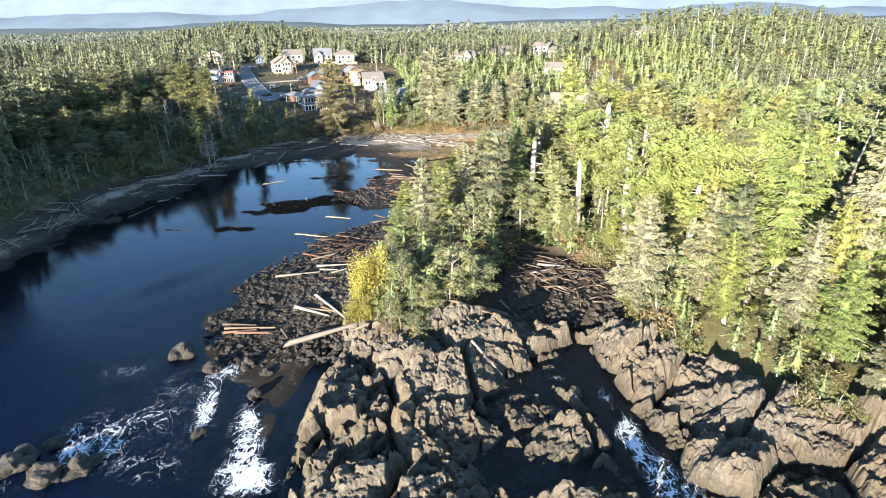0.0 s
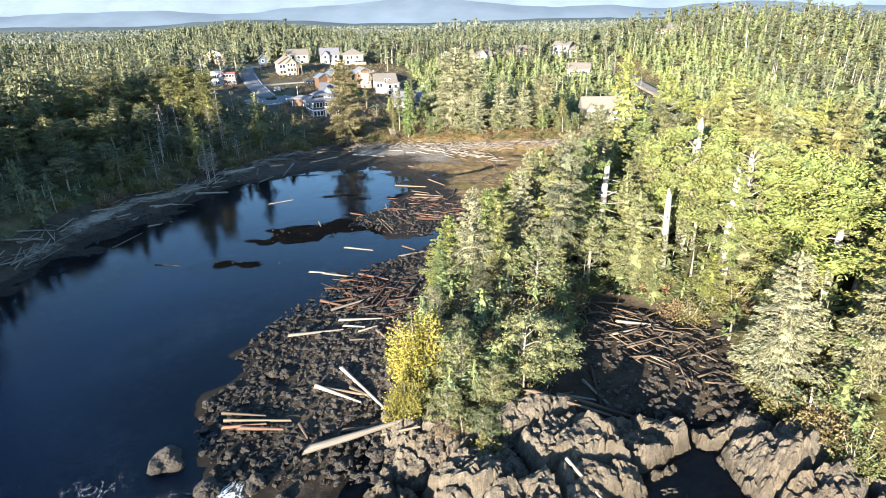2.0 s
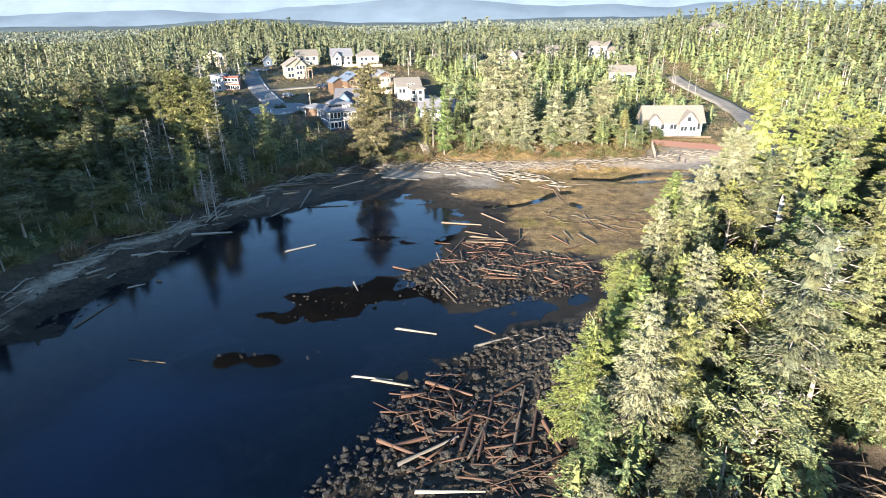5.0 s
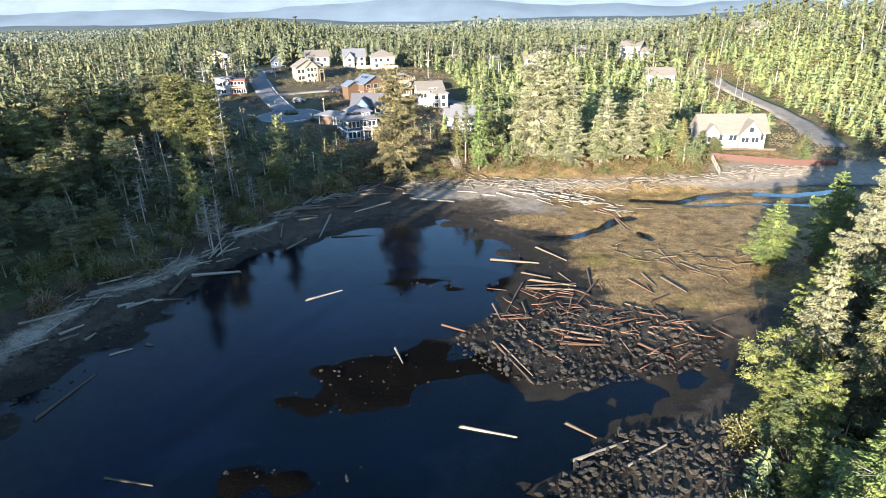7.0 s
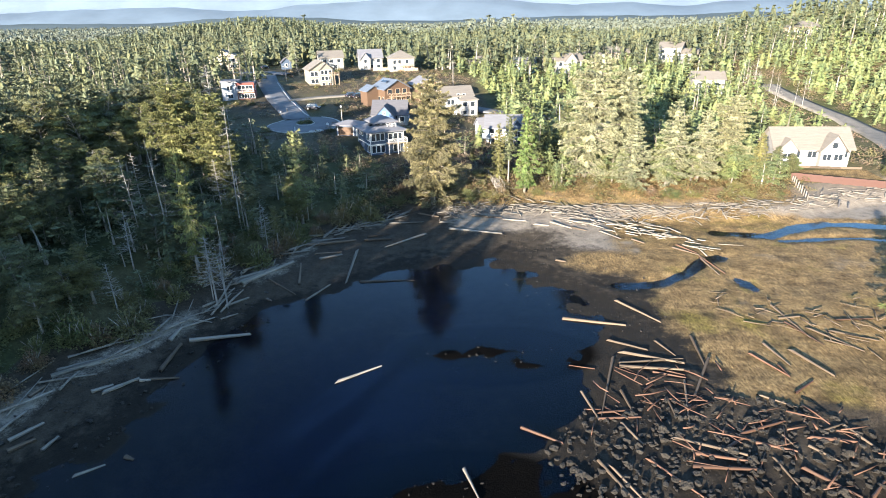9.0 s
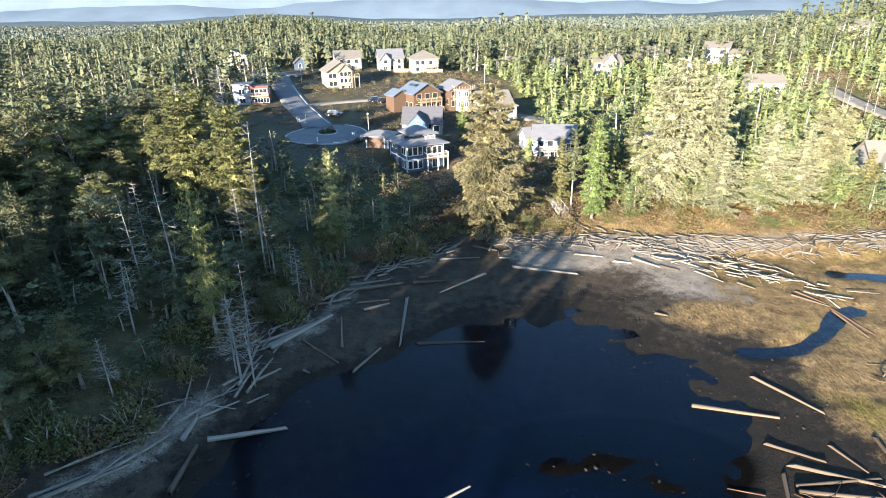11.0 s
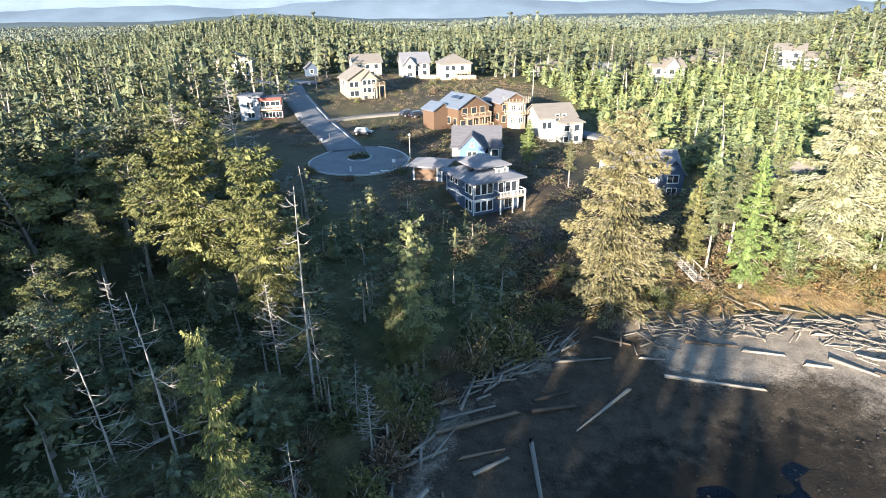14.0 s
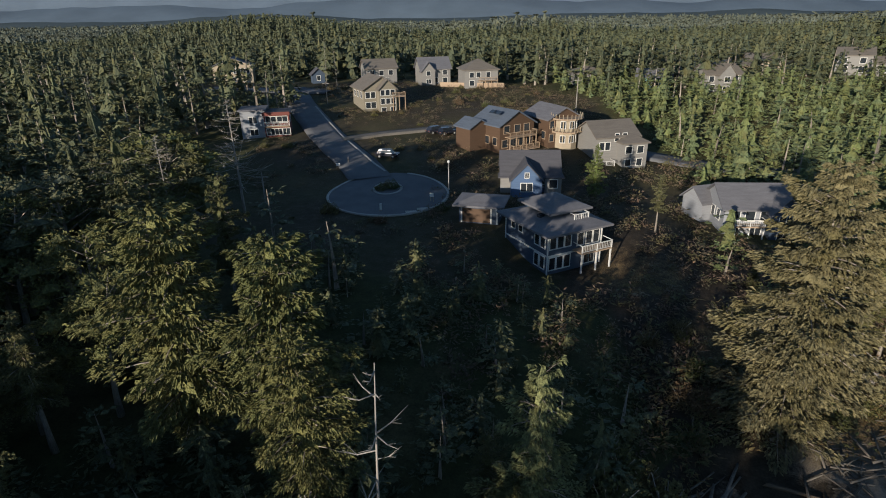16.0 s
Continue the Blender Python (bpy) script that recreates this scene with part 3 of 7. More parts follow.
xs, ys = np.arange(-19, 60, 0.2), np.arange(24, 66, 0.2)
x, y, z, f = sheet(xs, ys, rock_z)
keep = (shelf_mask(x, y) > 0.02)[f].any(1) & (outside(HEAD, x, y) > -6)[f].any(1)
me = mesh_of("rock_shelf", np.stack([x, y, z], 1), f[keep], [MAT["rock"]])
bmx = bmesh.new()
bmx.from_mesh(me)
bmesh.ops.delete(bmx, geom=[v for v in bmx.verts if not v.link_faces], context="VERTS")
bmx.to_mesh(me)
bmx.free()
tagged(new("rock_shelf", me), "dark brown fractured shore rock cut by clefts", "rock", kind="structure")


def surface_z(x, y):
    """The top of the ground or of the rock on it."""
    a, b = np.array([float(x)]), np.array([float(y)])
    z = float(ground_with_shelf(a, b)[0])
    return max(z, float(rock_z(a, b)[0])) if -19 < x < 60 and 24 < y < 66 else z


# ---- roads and kerbs ----
def lay(points, width, name, mat, label, category, lift=0.10):
    """A strip of paving that follows the ground."""
    pts = [Vector((*p, 0)) for p in points]
    dense = []
    for a, b in zip(pts, pts[1:]):
        n = max(1, int((b - a).length / 2))
        dense += [a.lerp(b, i / n) for i in range(n)]
    dense.append(pts[-1])
    v, f = [], []
    for i, p in enumerate(dense):
        way = (dense[min(i + 1, len(dense) - 1)] - dense[max(i - 1, 0)]).normalized()
        side = Vector((way.y, -way.x, 0))
        row = [p + side * width * k / 4 for k in (-2, -1, 0, 1, 2)]
        near = land_z(np.array([[q.x + way.x * k for q in row] for k in (-6, -3, 0, 3, 6)]), np.array([[q.y + way.y * k for q in row] for k in (-6, -3, 0, 3, 6)]))
        z = float(near.max(1).mean()) + lift
        v += [(q.x, q.y, z) for q in row]
        v += [(row[0].x, row[0].y, z - 0.5), (row[4].x, row[4].y, z - 0.5)]
    for i in range(len(dense) - 1):
        o = i * 7
        for k in range(4):
            f.append((o + k, o + k + 1, o + k + 8, o + k + 7))
        f.append((o + 5, o, o + 7, o + 12))
        f.append((o + 4, o + 6, o + 13, o + 11))
    return tagged(new(name, mesh_of(name, v, f, [mat], True)), label, category, kind="structure")


def kerb(points, parent_label="pale concrete kerb along the street"):
    """A low concrete edge with a rounded top."""
    bits_v, bits_f = [], []
    for i, p in enumerate(points):
        way = (Vector(points[min(i + 1, len(points) - 1)]) - Vector(points[max(i - 1, 0)])).normalized()
        side = Vector((way.y, -way.x))
        z = ground_z(p[0], p[1])
        for off, up in ((-0.2, -0.3), (-0.2, 0.20), (-0.11, 0.25), (0.11, 0.25), (0.2, 0.20), (0.2, -0.3)):
            bits_v.append((p[0] + side.x * off, p[1] + side.y * off, z + up))
    for i in range(len(points) - 1):
        for k in range(5):
            bits_f.append((i * 6 + k, i * 6 + k + 1, i * 6 + k + 7, i * 6 + k + 6))
    return tagged(new("kerb", mesh_of("kerb", bits_v, bits_f, [MAT["concrete"]])), parent_label, "kerb", kind="structure")


CIRCLE = (-72.8, 233.6)
CIRCLE_R = (9.7, 10.8)
ring = [(CIRCLE[0] + CIRCLE_R[0] * math.cos(a), CIRCLE[1] + CIRCLE_R[1] * math.sin(a)) for a in np.linspace(radians(118), radians(118 + 318), 54)]
v = [(CIRCLE[0], CIRCLE[1], ground_z(*CIRCLE) + 0.14)]
rings = 6
for k in range(1, rings + 1):
    for a in np.linspace(0, 2 * math.pi, 48, endpoint=False):
        q = (CIRCLE[0] + CIRCLE_R[0] * math.cos(a) * k / rings, CIRCLE[1] + CIRCLE_R[1] * math.sin(a) * k / rings)
        v.append((*q, ground_z(*q) + 0.14))
f = [(0, 1 + i, 1 + (i + 1) % 48) for i in range(48)]
for k in range(rings - 1):
    f += [(1 + k * 48 + i, 1 + (k + 1) * 48 + i, 1 + (k + 1) * 48 + (i + 1) % 48, 1 + k * 48 + (i + 1) % 48) for i in range(48)]
tagged(new("road", mesh_of("road", v, f, [MAT["asphalt"]], True)), "grey asphalt turning circle of the street", "road", kind="structure")
MAIN = [(-77.3, 243), (-80.5, 250.5), (-84.5, 258), (-90, 269), (-97, 285), (-103.3, 300), (-108, 313), (-112, 326)]
lay([(-76.8, 241.6)] + MAIN, 7.6, "road", MAT["asphalt"], "grey asphalt street climbing from the turning circle", "road", 0.16)
lay([(-140, 328), (-122, 322), (-110, 319), (-98, 316)], 8.5, "road", MAT["asphalt"], "grey asphalt cross street between the houses", "road", 0.18)
lay([(-86, 266), (-78, 270), (-62, 275)], 3.6, "road", MAT["gravel_lot"], "pale gravel drive to the wooden houses", "road", 0.17)
lay([(-28, 262), (-12, 252), (2, 247), (22, 238)], 6, "road", MAT["asphalt"], "grey asphalt lane behind the shore trees", "road", 0.16)
EAST_ROADS = [[(75, 282), (76.5, 276), (80, 264), (83, 252), (83, 238), (77, 220), (74, 206)]]
lay(EAST_ROADS[0], 7, "road", MAT["gravel_lot"], "pale street that bends down to the shore", "road", 0.2)
kerb(ring)
kerb([(-81.4, 244.5), (-84.8, 252.5), (-88.8, 260), (-94, 270.5), (-101, 286.6), (-107.3, 301.5)])
kerb([(-74.5, 245.2), (-77.2, 249.8), (-80.2, 256), (-85.8, 267), (-92.6, 282.6), (-98.6, 297)])
isle = [(-73.2 + 2.3 * math.cos(a), 236.4 + 3.3 * math.sin(a)) for a in np.linspace(0, 2 * math.pi, 25)]
kerb(isle, "low concrete ring round the planted island")


# ---- trees ----
def sprays(rng, roots, dirs, length, width, tilt=0.85):
    """Tufts of needles: a folded, pointed blade each, at roots along dirs."""
    n = len(roots)
    d = dirs / np.maximum(np.linalg.norm(dirs, axis=1, keepdims=True), 1e-6)
    side = np.cross(d, np.array([0, 0, 1.0]) + rng.normal(0, tilt, (n, 3)))
    side /= np.maximum(np.linalg.norm(side, axis=1, keepdims=True), 1e-6)
    up = np.cross(side, d)
    ln = (length * rng.uniform(0.6, 1.35, n))[:, None]
    wd = (width * rng.uniform(0.6, 1.35, n))[:, None]
    mid = roots + d * ln * 0.45 + up * wd * 0.45
    v = np.stack([roots, mid + side * wd, roots + d * ln + np.array([0, 0, -0.1]) * ln, mid - side * wd], 1).reshape(-1, 3)
    k = np.arange(n)[:, None] * 4
    return v, np.concatenate([k + np.array([0, 1, 2]), k + np.array([0, 2, 3])])


def tube(points, radii, sides=6):
    """A tapering limb along points."""
    v, f = [], []
    pts = [Vector(p) for p in points]
    for i, (p, r) in enumerate(zip(pts, radii)):
        way = (pts[min(i + 1, len(pts) - 1)] - pts[max(i - 1, 0)]).normalized()
        a = way.orthogonal().normalized()
        b = way.cross(a)
        for k in range(sides):
            t = 2 * math.pi * k / sides
            v.append(tuple(p + (a * math.cos(t) + b * math.sin(t)) * float(r)))
    for i in range(len(pts) - 1):
        for k in range(sides):
            f.append((i * sides + k, i * sides + (k + 1) % sides, (i + 1) * sides + (k + 1) % sides, (i + 1) * sides + k))
    f.append(tuple(range(sides))[::-1])
    f.append(tuple((len(pts) - 1) * sides + k for k in range(sides)))
    return v, f


def joined(bits):
    v, f, o = [], [], 0
    for bv, bf in bits:
        v.extend(tuple(p) for p in bv)
        f.extend(tuple(i + o for i in face) for face in bf)
        o += len(bv)
    return v, f


def profile(shape, s, seed):
    """How far the limbs reach at a height s of the crown."""
    if shape == "spruce":
        return (1 - s) ** 0.75 * (0.6 + 0.4 * min(1, s * 5)) + 0.05
    if shape == "full":
        return (1 - s) ** 0.42 * (0.55 + 0.45 * min(1, s * 2.6)) + 0.04
    if shape == "ragged":
        return ((0.5 + 0.5 * math.sin(s * 17 + seed)) * 0.5 * (1 - s) ** 0.4 + 0.5 * (1 - s) ** 0.55) * min(1, 0.45 + s * 2.0) + 0.08
    return math.sqrt(max(0.0, 1 - (1.55 * s - 0.62) ** 2)) if s < 0.98 else 0.3


OCTA = np.array([(1, 0, 0), (-1, 0, 0), (0, 1, 0), (0, -1, 0), (0, 0, 1), (0, 0, -1)], float)
OCTA_F = np.array([(0, 2, 4), (2, 1, 4), (1, 3, 4), (3, 0, 4), (2, 0, 5), (1, 2, 5), (3, 1, 5), (0, 3, 5)])


def stem(rng, height, tr, lean, sides):
    """The trunk and the line that it follows."""
    ts = np.linspace(0, 1, 7)
    axis = lambda t: np.array([lean[0] * t * t, lean[1] * t * t, height * t])
    bits = [tube([axis(t) - np.array([0, 0, 0.5 * (t == 0)]) for t in ts], [tr * (1.25 if t == 0 else 1) * (1 - 0.94 * t) for t in ts], sides)]
    return axis, bits


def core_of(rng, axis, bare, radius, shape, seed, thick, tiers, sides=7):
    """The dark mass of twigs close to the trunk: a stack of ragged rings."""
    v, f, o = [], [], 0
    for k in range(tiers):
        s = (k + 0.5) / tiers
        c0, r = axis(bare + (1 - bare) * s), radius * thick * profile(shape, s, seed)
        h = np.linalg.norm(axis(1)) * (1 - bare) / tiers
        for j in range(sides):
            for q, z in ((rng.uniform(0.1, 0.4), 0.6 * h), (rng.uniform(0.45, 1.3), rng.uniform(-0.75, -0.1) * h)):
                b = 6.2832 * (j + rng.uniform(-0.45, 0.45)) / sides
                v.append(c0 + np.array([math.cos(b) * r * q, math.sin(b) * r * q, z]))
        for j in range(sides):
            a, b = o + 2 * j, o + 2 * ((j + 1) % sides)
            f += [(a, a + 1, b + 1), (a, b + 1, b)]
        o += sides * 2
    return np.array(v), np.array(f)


def conifer(seed, height, radius, bare, limbs, spray, width, shape="spruce", trunk_r=None, sides=7, droop=0.22, dense=27.0, core=10, thick=0.42):
    """A trunk, and a crown of limbs that carry flat fronds of needles in storeys. bare: the share of the trunk with no green limbs; dense: tufts for each metre of limb."""
    if shape == "broad":
        return clumped(seed, height, radius, bare, limbs, spray, width, trunk_r, sides, dense)
    rng = np.random.default_rng(seed)
    axis, trunk = stem(rng, height, trunk_r or height * 0.016 + 0.05, rng.normal(0, 0.02, 2) * height, sides)
    roots, dirs = [], []
    storeys = max(4, int(limbs / 5.5))
    reach, heavy = rng.uniform(0.7, 1.2, storeys), rng.uniform(0, 6.28, storeys)
    for i in range(limbs):
        tier = min(storeys - 1, int(i * storeys / limbs))
        s = min(0.99, ((tier + rng.normal(0.5, 0.13)) / storeys)) ** 0.95
        az = i * 2.39996 + rng.normal(0, 0.3)
        ln = radius * profile(shape, max(0, s), seed) * rng.uniform(0.75, 1.15) * reach[tier] * (1 + 0.22 * math.cos(az - heavy[tier]))
        up = 0.22 + 0.5 * s * s - droop * (1.2 - s) + rng.normal(0, 0.08)
        out, side = np.array([math.cos(az), math.sin(az), 0.0]), np.array([-math.sin(az), math.cos(az), 0.0])
        base = axis(bare + (1 - bare) * max(0, s))
        if ln > 1.6 and sides > 4:
            trunk.append(tube([base, base + out * ln * 0.5 + np.array([0, 0, (up * 0.5 - droop * 0.25) * ln]), base + out * ln * 0.92 + np.array([0, 0, (up - droop) * ln * 0.9])], [0.045 + 0.010 * ln, 0.03 + 0.004 * ln, 0.01], 3))
        n = max(3, int(dense * ln))
        q = np.sqrt(rng.uniform(0.03, 1.0, n))
        half = 0.40 * ln * (1.06 - q) ** 0.7 * np.minimum(1, q * 2.5)
        lat = rng.uniform(-1, 1, n)
        z = up * ln * q - droop * ln * q * q + 0.08 * ln * q ** 4 - 0.28 * np.abs(lat) * half + rng.normal(0, 0.035 * ln + 0.02, n)
        roots.append(base + out * (ln * q)[:, None] + side * (lat * half)[:, None] + np.array([0, 0, 1.0]) * z[:, None])
        a = az + np.sign(lat) * rng.uniform(0.1, 1.1, n) * (1.15 - 0.6 * q)
        dirs.append(np.stack([np.cos(a), np.sin(a), rng.normal(-0.28, 0.3, n)], 1))
    tip = 9 if sides > 4 else 2
    roots.append(np.array([axis(1 - 0.012 * k) for k in range(tip)]))
    dirs.append(np.stack([*rng.normal(0, 0.5, (2, tip)), np.ones(tip)], 1))
    cv, cf = sprays(rng, np.concatenate(roots), np.concatenate(dirs), spray, width, 0.6)
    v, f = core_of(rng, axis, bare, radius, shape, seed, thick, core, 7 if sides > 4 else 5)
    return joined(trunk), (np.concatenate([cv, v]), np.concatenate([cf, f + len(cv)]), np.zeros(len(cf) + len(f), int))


def clumped(seed, height, radius, bare, limbs, spray, width, trunk_r, sides, dense):
    """An old shore tree: crooked limbs that end in separate rounded clumps of needles, shelved and uneven."""
    rng = np.random.default_rng(seed)
    axis, trunk = stem(rng, height * 0.93, trunk_r or height * 0.018 + 0.06, rng.normal(0, 0.04, 2) * height, sides)
    roots, dirs, cores, o = [], [], [], 0
    clumps = max(7, limbs // 4)
    for i in range(clumps):
        s = ((i + rng.uniform(0.2, 0.8)) / clumps) ** 0.85
        az = i * 2.39996 + rng.normal(0, 0.35)
        ln = radius * profile("broad", s, seed) * rng.uniform(0.45, 0.95)
        base = axis(bare + (1 - bare) * s * 0.95)
        c = base + np.array([math.cos(az) * ln, math.sin(az) * ln, rng.normal(0.12, 0.12) * ln])
        r = radius * rng.uniform(0.26, 0.42) * (1.1 - 0.35 * s)
        flat = rng.uniform(0.45, 0.75)
        if sides > 4:
            trunk.append(tube([base - np.array([0, 0, 0.25 * ln]), (base + c) / 2 + np.array([0, 0, 0.05 * ln]), c], [0.05 + 0.014 * ln, 0.04, 0.015], 3))
        n = max(4, int(dense * r * r * 2.2))
        d = rng.normal(0, 1, (n, 3))
        d[:, 2] = np.where(rng.random(n) < 0.72, np.abs(d[:, 2]), d[:, 2])
        d /= np.linalg.norm(d, axis=1, keepdims=True)
        lump = 1 + 0.22 * np.sin(5 * d[:, 0] + i) * np.cos(4 * d[:, 1] - i)
        roots.append(c + d * np.array([r, r, r * flat]) * (rng.uniform(0.62, 1.0, n) * lump)[:, None])
        dirs.append(d * np.array([1, 1, 0.6]) + rng.normal(0, 0.45, (n, 3)) + np.array([math.cos(az), math.sin(az), -0.1]) * 0.35)
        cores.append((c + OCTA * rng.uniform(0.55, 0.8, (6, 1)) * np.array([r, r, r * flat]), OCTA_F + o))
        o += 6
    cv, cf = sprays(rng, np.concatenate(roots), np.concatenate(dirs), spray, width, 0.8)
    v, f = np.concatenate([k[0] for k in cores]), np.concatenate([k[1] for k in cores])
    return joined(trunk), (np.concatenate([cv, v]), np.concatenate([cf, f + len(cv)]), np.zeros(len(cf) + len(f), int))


def snag(seed, height, limbs):
    """A dead tree: grey trunk and bare crooked limbs."""
    rng = np.random.default_rng(seed)
    bits = []
    ts = np.linspace(0, 1, 8)
    lean = rng.normal(0, 0.03, 2) * height
    axis = lambda t: np.array([lean[0] * t * t, lean[1] * t * t, height * t])
    r0 = height * 0.006 + 0.045
    bits.append(tube([axis(t) - np.array([0, 0, 0.5 * (t == 0)]) for t in ts], [r0 * (1 - 0.85 * t) for t in ts], 7))
    for i in range(limbs):
        t = rng.uniform(0.3, 1.0)
        az, ln = rng.uniform(0, 6.28), rng.uniform(0.6, 1.0) * height * 0.27 * (1.15 - t)
        p = axis(t)
        ln *= rng.uniform(0.6, 1.5)
        d = np.array([math.cos(az), math.sin(az), rng.uniform(-0.5, 0.3)])
        q = p + d * ln * 0.5
        e = q + (d * 0.8 + np.array([*rng.normal(0, 0.25, 2), rng.uniform(0.1, 1.1)])) * ln * 0.5
        bits.append(tube([p, q, e], [0.035, 0.024, 0.008], 4))
        for k in range(2):
            az2 = az + rng.uniform(-1, 1)
            bits.append(tube([q, q + np.array([math.cos(az2), math.sin(az2), rng.uniform(0, 0.6)]) * ln * 0.35], [0.018, 0.006], 3))
    return joined(bits)


def bush(seed, radius, height, count, leaf):
    """A shrub: stems and a mound of small leaf clumps with an uneven outline."""
    rng = np.random.default_rng(seed)
    stems, roots, dirs = [], [], []
    for i in range(9):
        az, r = rng.uniform(0, 6.28), radius * rng.uniform(0.2, 0.85)
        tip = np.array([math.cos(az) * r, math.sin(az) * r, height * rng.uniform(0.55, 0.95)])
        stems.append(tube([(tip[0] * 0.15, tip[1] * 0.15, -0.15), tip * np.array([0.6, 0.6, 0.55]), tip], [0.05, 0.03, 0.01], 4))
    for i in range(count):
        d = rng.normal(0, 1, 3)
        d[2] = abs(d[2])
        d /= np.linalg.norm(d)
        rr = rng.uniform(0.45, 1.0) * (0.8 + 0.3 * math.sin(d[0] * 5 + seed) * math.cos(d[1] * 4))
        roots.append(d * np.array([radius, radius, height]) * rr)
        dirs.append(d * 0.7 + rng.normal(0, 0.5, 3))
    return joined(stems), sprays(rng, np.array(roots), np.array(dirs), leaf, leaf * 0.4, 1.0)


def tree_kind(name, label, trunk, crown, leaf_mat, group, category="tree", bark="bark"):
    """One tree as a thing with a trunk and a crown; it is moved or copied into place."""
    ob = empty(name, Matrix(), label, category, group)
    t = new("trunk", mesh_of("trunk", trunk[0], trunk[1], [MAT[bark]], True))
    t.parent = ob
    if crown is not None:
        c = new("crown", mesh_of("crown", crown[0], crown[1], [MAT[leaf_mat]], False))
        c.parent = ob
    return ob


class Wood:
    """Places copies of a few kinds of tree, each kind built once."""
    def __init__(self):
        self.kinds = {}
        self.used = set()

    def add(self, key, height, *made):
        self.kinds[key] = (made[0], height)

    def place(self, key, x, y, top=None, size=None, turn=0.0, wide=1.0, sink=0.15, label=""):
        ob, height = self.kinds[key]
        z = ground_z(x, y) - sink
        s = (top - z) / height if top is not None else size
        m = Matrix.Translation((x, y, z)) @ Matrix.Rotation(turn, 4, "Z") @ Matrix.Diagonal((s * wide, s * wide, s, 1))
        if key in self.used:
            ob = copy_thing(ob, m)
        self.used.add(key)
        ob.matrix_basis = m
        if label:
            ob["label"] = label
        return ob


wood = Wood()
for key, a, mat, label in (
        ("spruce_1", (1, 20, 4.6, 0.06, 120, 0.45, 0.10, "spruce"), "needles", "dense grey-green spruce with layered drooping limbs"),
        ("spruce_2", (2, 20, 4.0, 0.10, 115, 0.45, 0.10, "spruce"), "needles", "tall dark green spruce with a pointed crown"),
        ("spruce_3", (3, 20, 5.0, 0.05, 120, 0.45, 0.10, "full"), "needles", "broad sunlit spruce with full lower limbs"),
        ("ragged_1", (4, 20, 5.0, 0.24, 84, 0.45, 0.10, "ragged"), "needles", "ragged hemlock with gaps between its limbs"),
        ("ragged_2", (5, 20, 4.4, 0.38, 70, 0.45, 0.10, "ragged"), "needles", "thin weathered spruce with a bare lower trunk"),
        ("gold_1", (8, 20, 5.0, 0.06, 118, 0.45, 0.10, "spruce"), "shore_needles", "sunlit yellow-green spruce of the shore"),
        ("gold_2", (9, 20, 5.0, 0.20, 88, 0.45, 0.10, "ragged"), "shore_needles", "open yellow-green hemlock with a pale trunk"),
        ("tan_1", (10, 20, 4.6, 0.05, 175, 0.36, 0.08, "full", None, 7, 0.22, 46.0), "tan_needles", "broad tan-green spruce heavy with cones"),
        ("pale_1", (13, 20, 4.8, 0.04, 160, 0.38, 0.085, "full", None, 7, 0.26, 40.0), "pale_needles", "massive pale grey-green spruce in full sun"),
        ("pale_2", (14, 20, 4.4, 0.08, 120, 0.44, 0.10, "spruce"), "pale_needles", "pale grey-green spruce with drooping limbs"),
        ("fresh_1", (16, 20, 4.0, 0.08, 130, 0.45, 0.10, "spruce"), "fresh_needles", "bright green young fir with a thin bare trunk"),
        ("tall_1", (17, 20, 5.0, 0.22, 135, 0.44, 0.10, "full", None, 7, 0.22, 30.0), "gold_needles", "tall old spruce standing above the dark wood"),
        ("round_1", (24, 14, 4.6, 0.34, 100, 0.31, 0.085, "broad", None, 7, 0.22, 42.0), "needles", "rounded dark green hemlock of the shaded wood"),
        ("hemlock_1", (31, 14, 4.0, 0.42, 88, 0.34, 0.10, "broad", None, 6, 0.22, 26.0), "needles", "slender dark hemlock with a rounded crown"),
        ("hemlock_2", (32, 14, 4.4, 0.36, 96, 0.34, 0.10, "broad", None, 6, 0.22, 26.0), "gold_needles", "olive-green hemlock with a clumped sunlit crown"),
        ("hemlock_3", (33, 20, 4.6, 0.40, 62, 0.46, 0.11, "ragged", None, 6, 0.22, 22.0), "needles", "tall ragged hemlock on a bare trunk"),
        ("hemlock_4", (34, 20, 4.2, 0.30, 74, 0.46, 0.11, "full", None, 6, 0.22, 20.0), "needles", "full dark green spruce of the western wood"),
        ("golden_1", (26, 14, 4.3, 0.40, 96, 0.31, 0.085, "broad", None, 7, 0.22, 42.0), "gold_needles", "rounded golden-green hemlock crown above the shaded wood"),
        ("shore_1", (27, 9, 3.9, 0.04, 120, 0.26, 0.07, "broad", None, 7, 0.22, 42.0), "grey_green", "low grey-green shore tree with a dense rounded crown"),
        ("crown_1", (18, 14, 5.4, 0.24, 120, 0.31, 0.09, "broad", None, 7, 0.22, 42.0), "yellow_leaves", "broad bright yellow-green crown in full sun"),
        ("broad_1", (6, 14, 5.0, 0.28, 110, 0.31, 0.085, "broad", None, 7, 0.22, 42.0), "shore_needles", "wind-shorn shore spruce with a broad yellow-green top"),
        ("broad_2", (7, 14, 4.4, 0.20, 100, 0.31, 0.085, "broad", None, 7, 0.22, 42.0), "shore_needles", "rounded yellow-green shore tree with a pale trunk")):
    t, c = conifer(*a)
    wood.add(key, a[1], tree_kind("conifer", label, t, c, mat, "trees of the shore wood"))
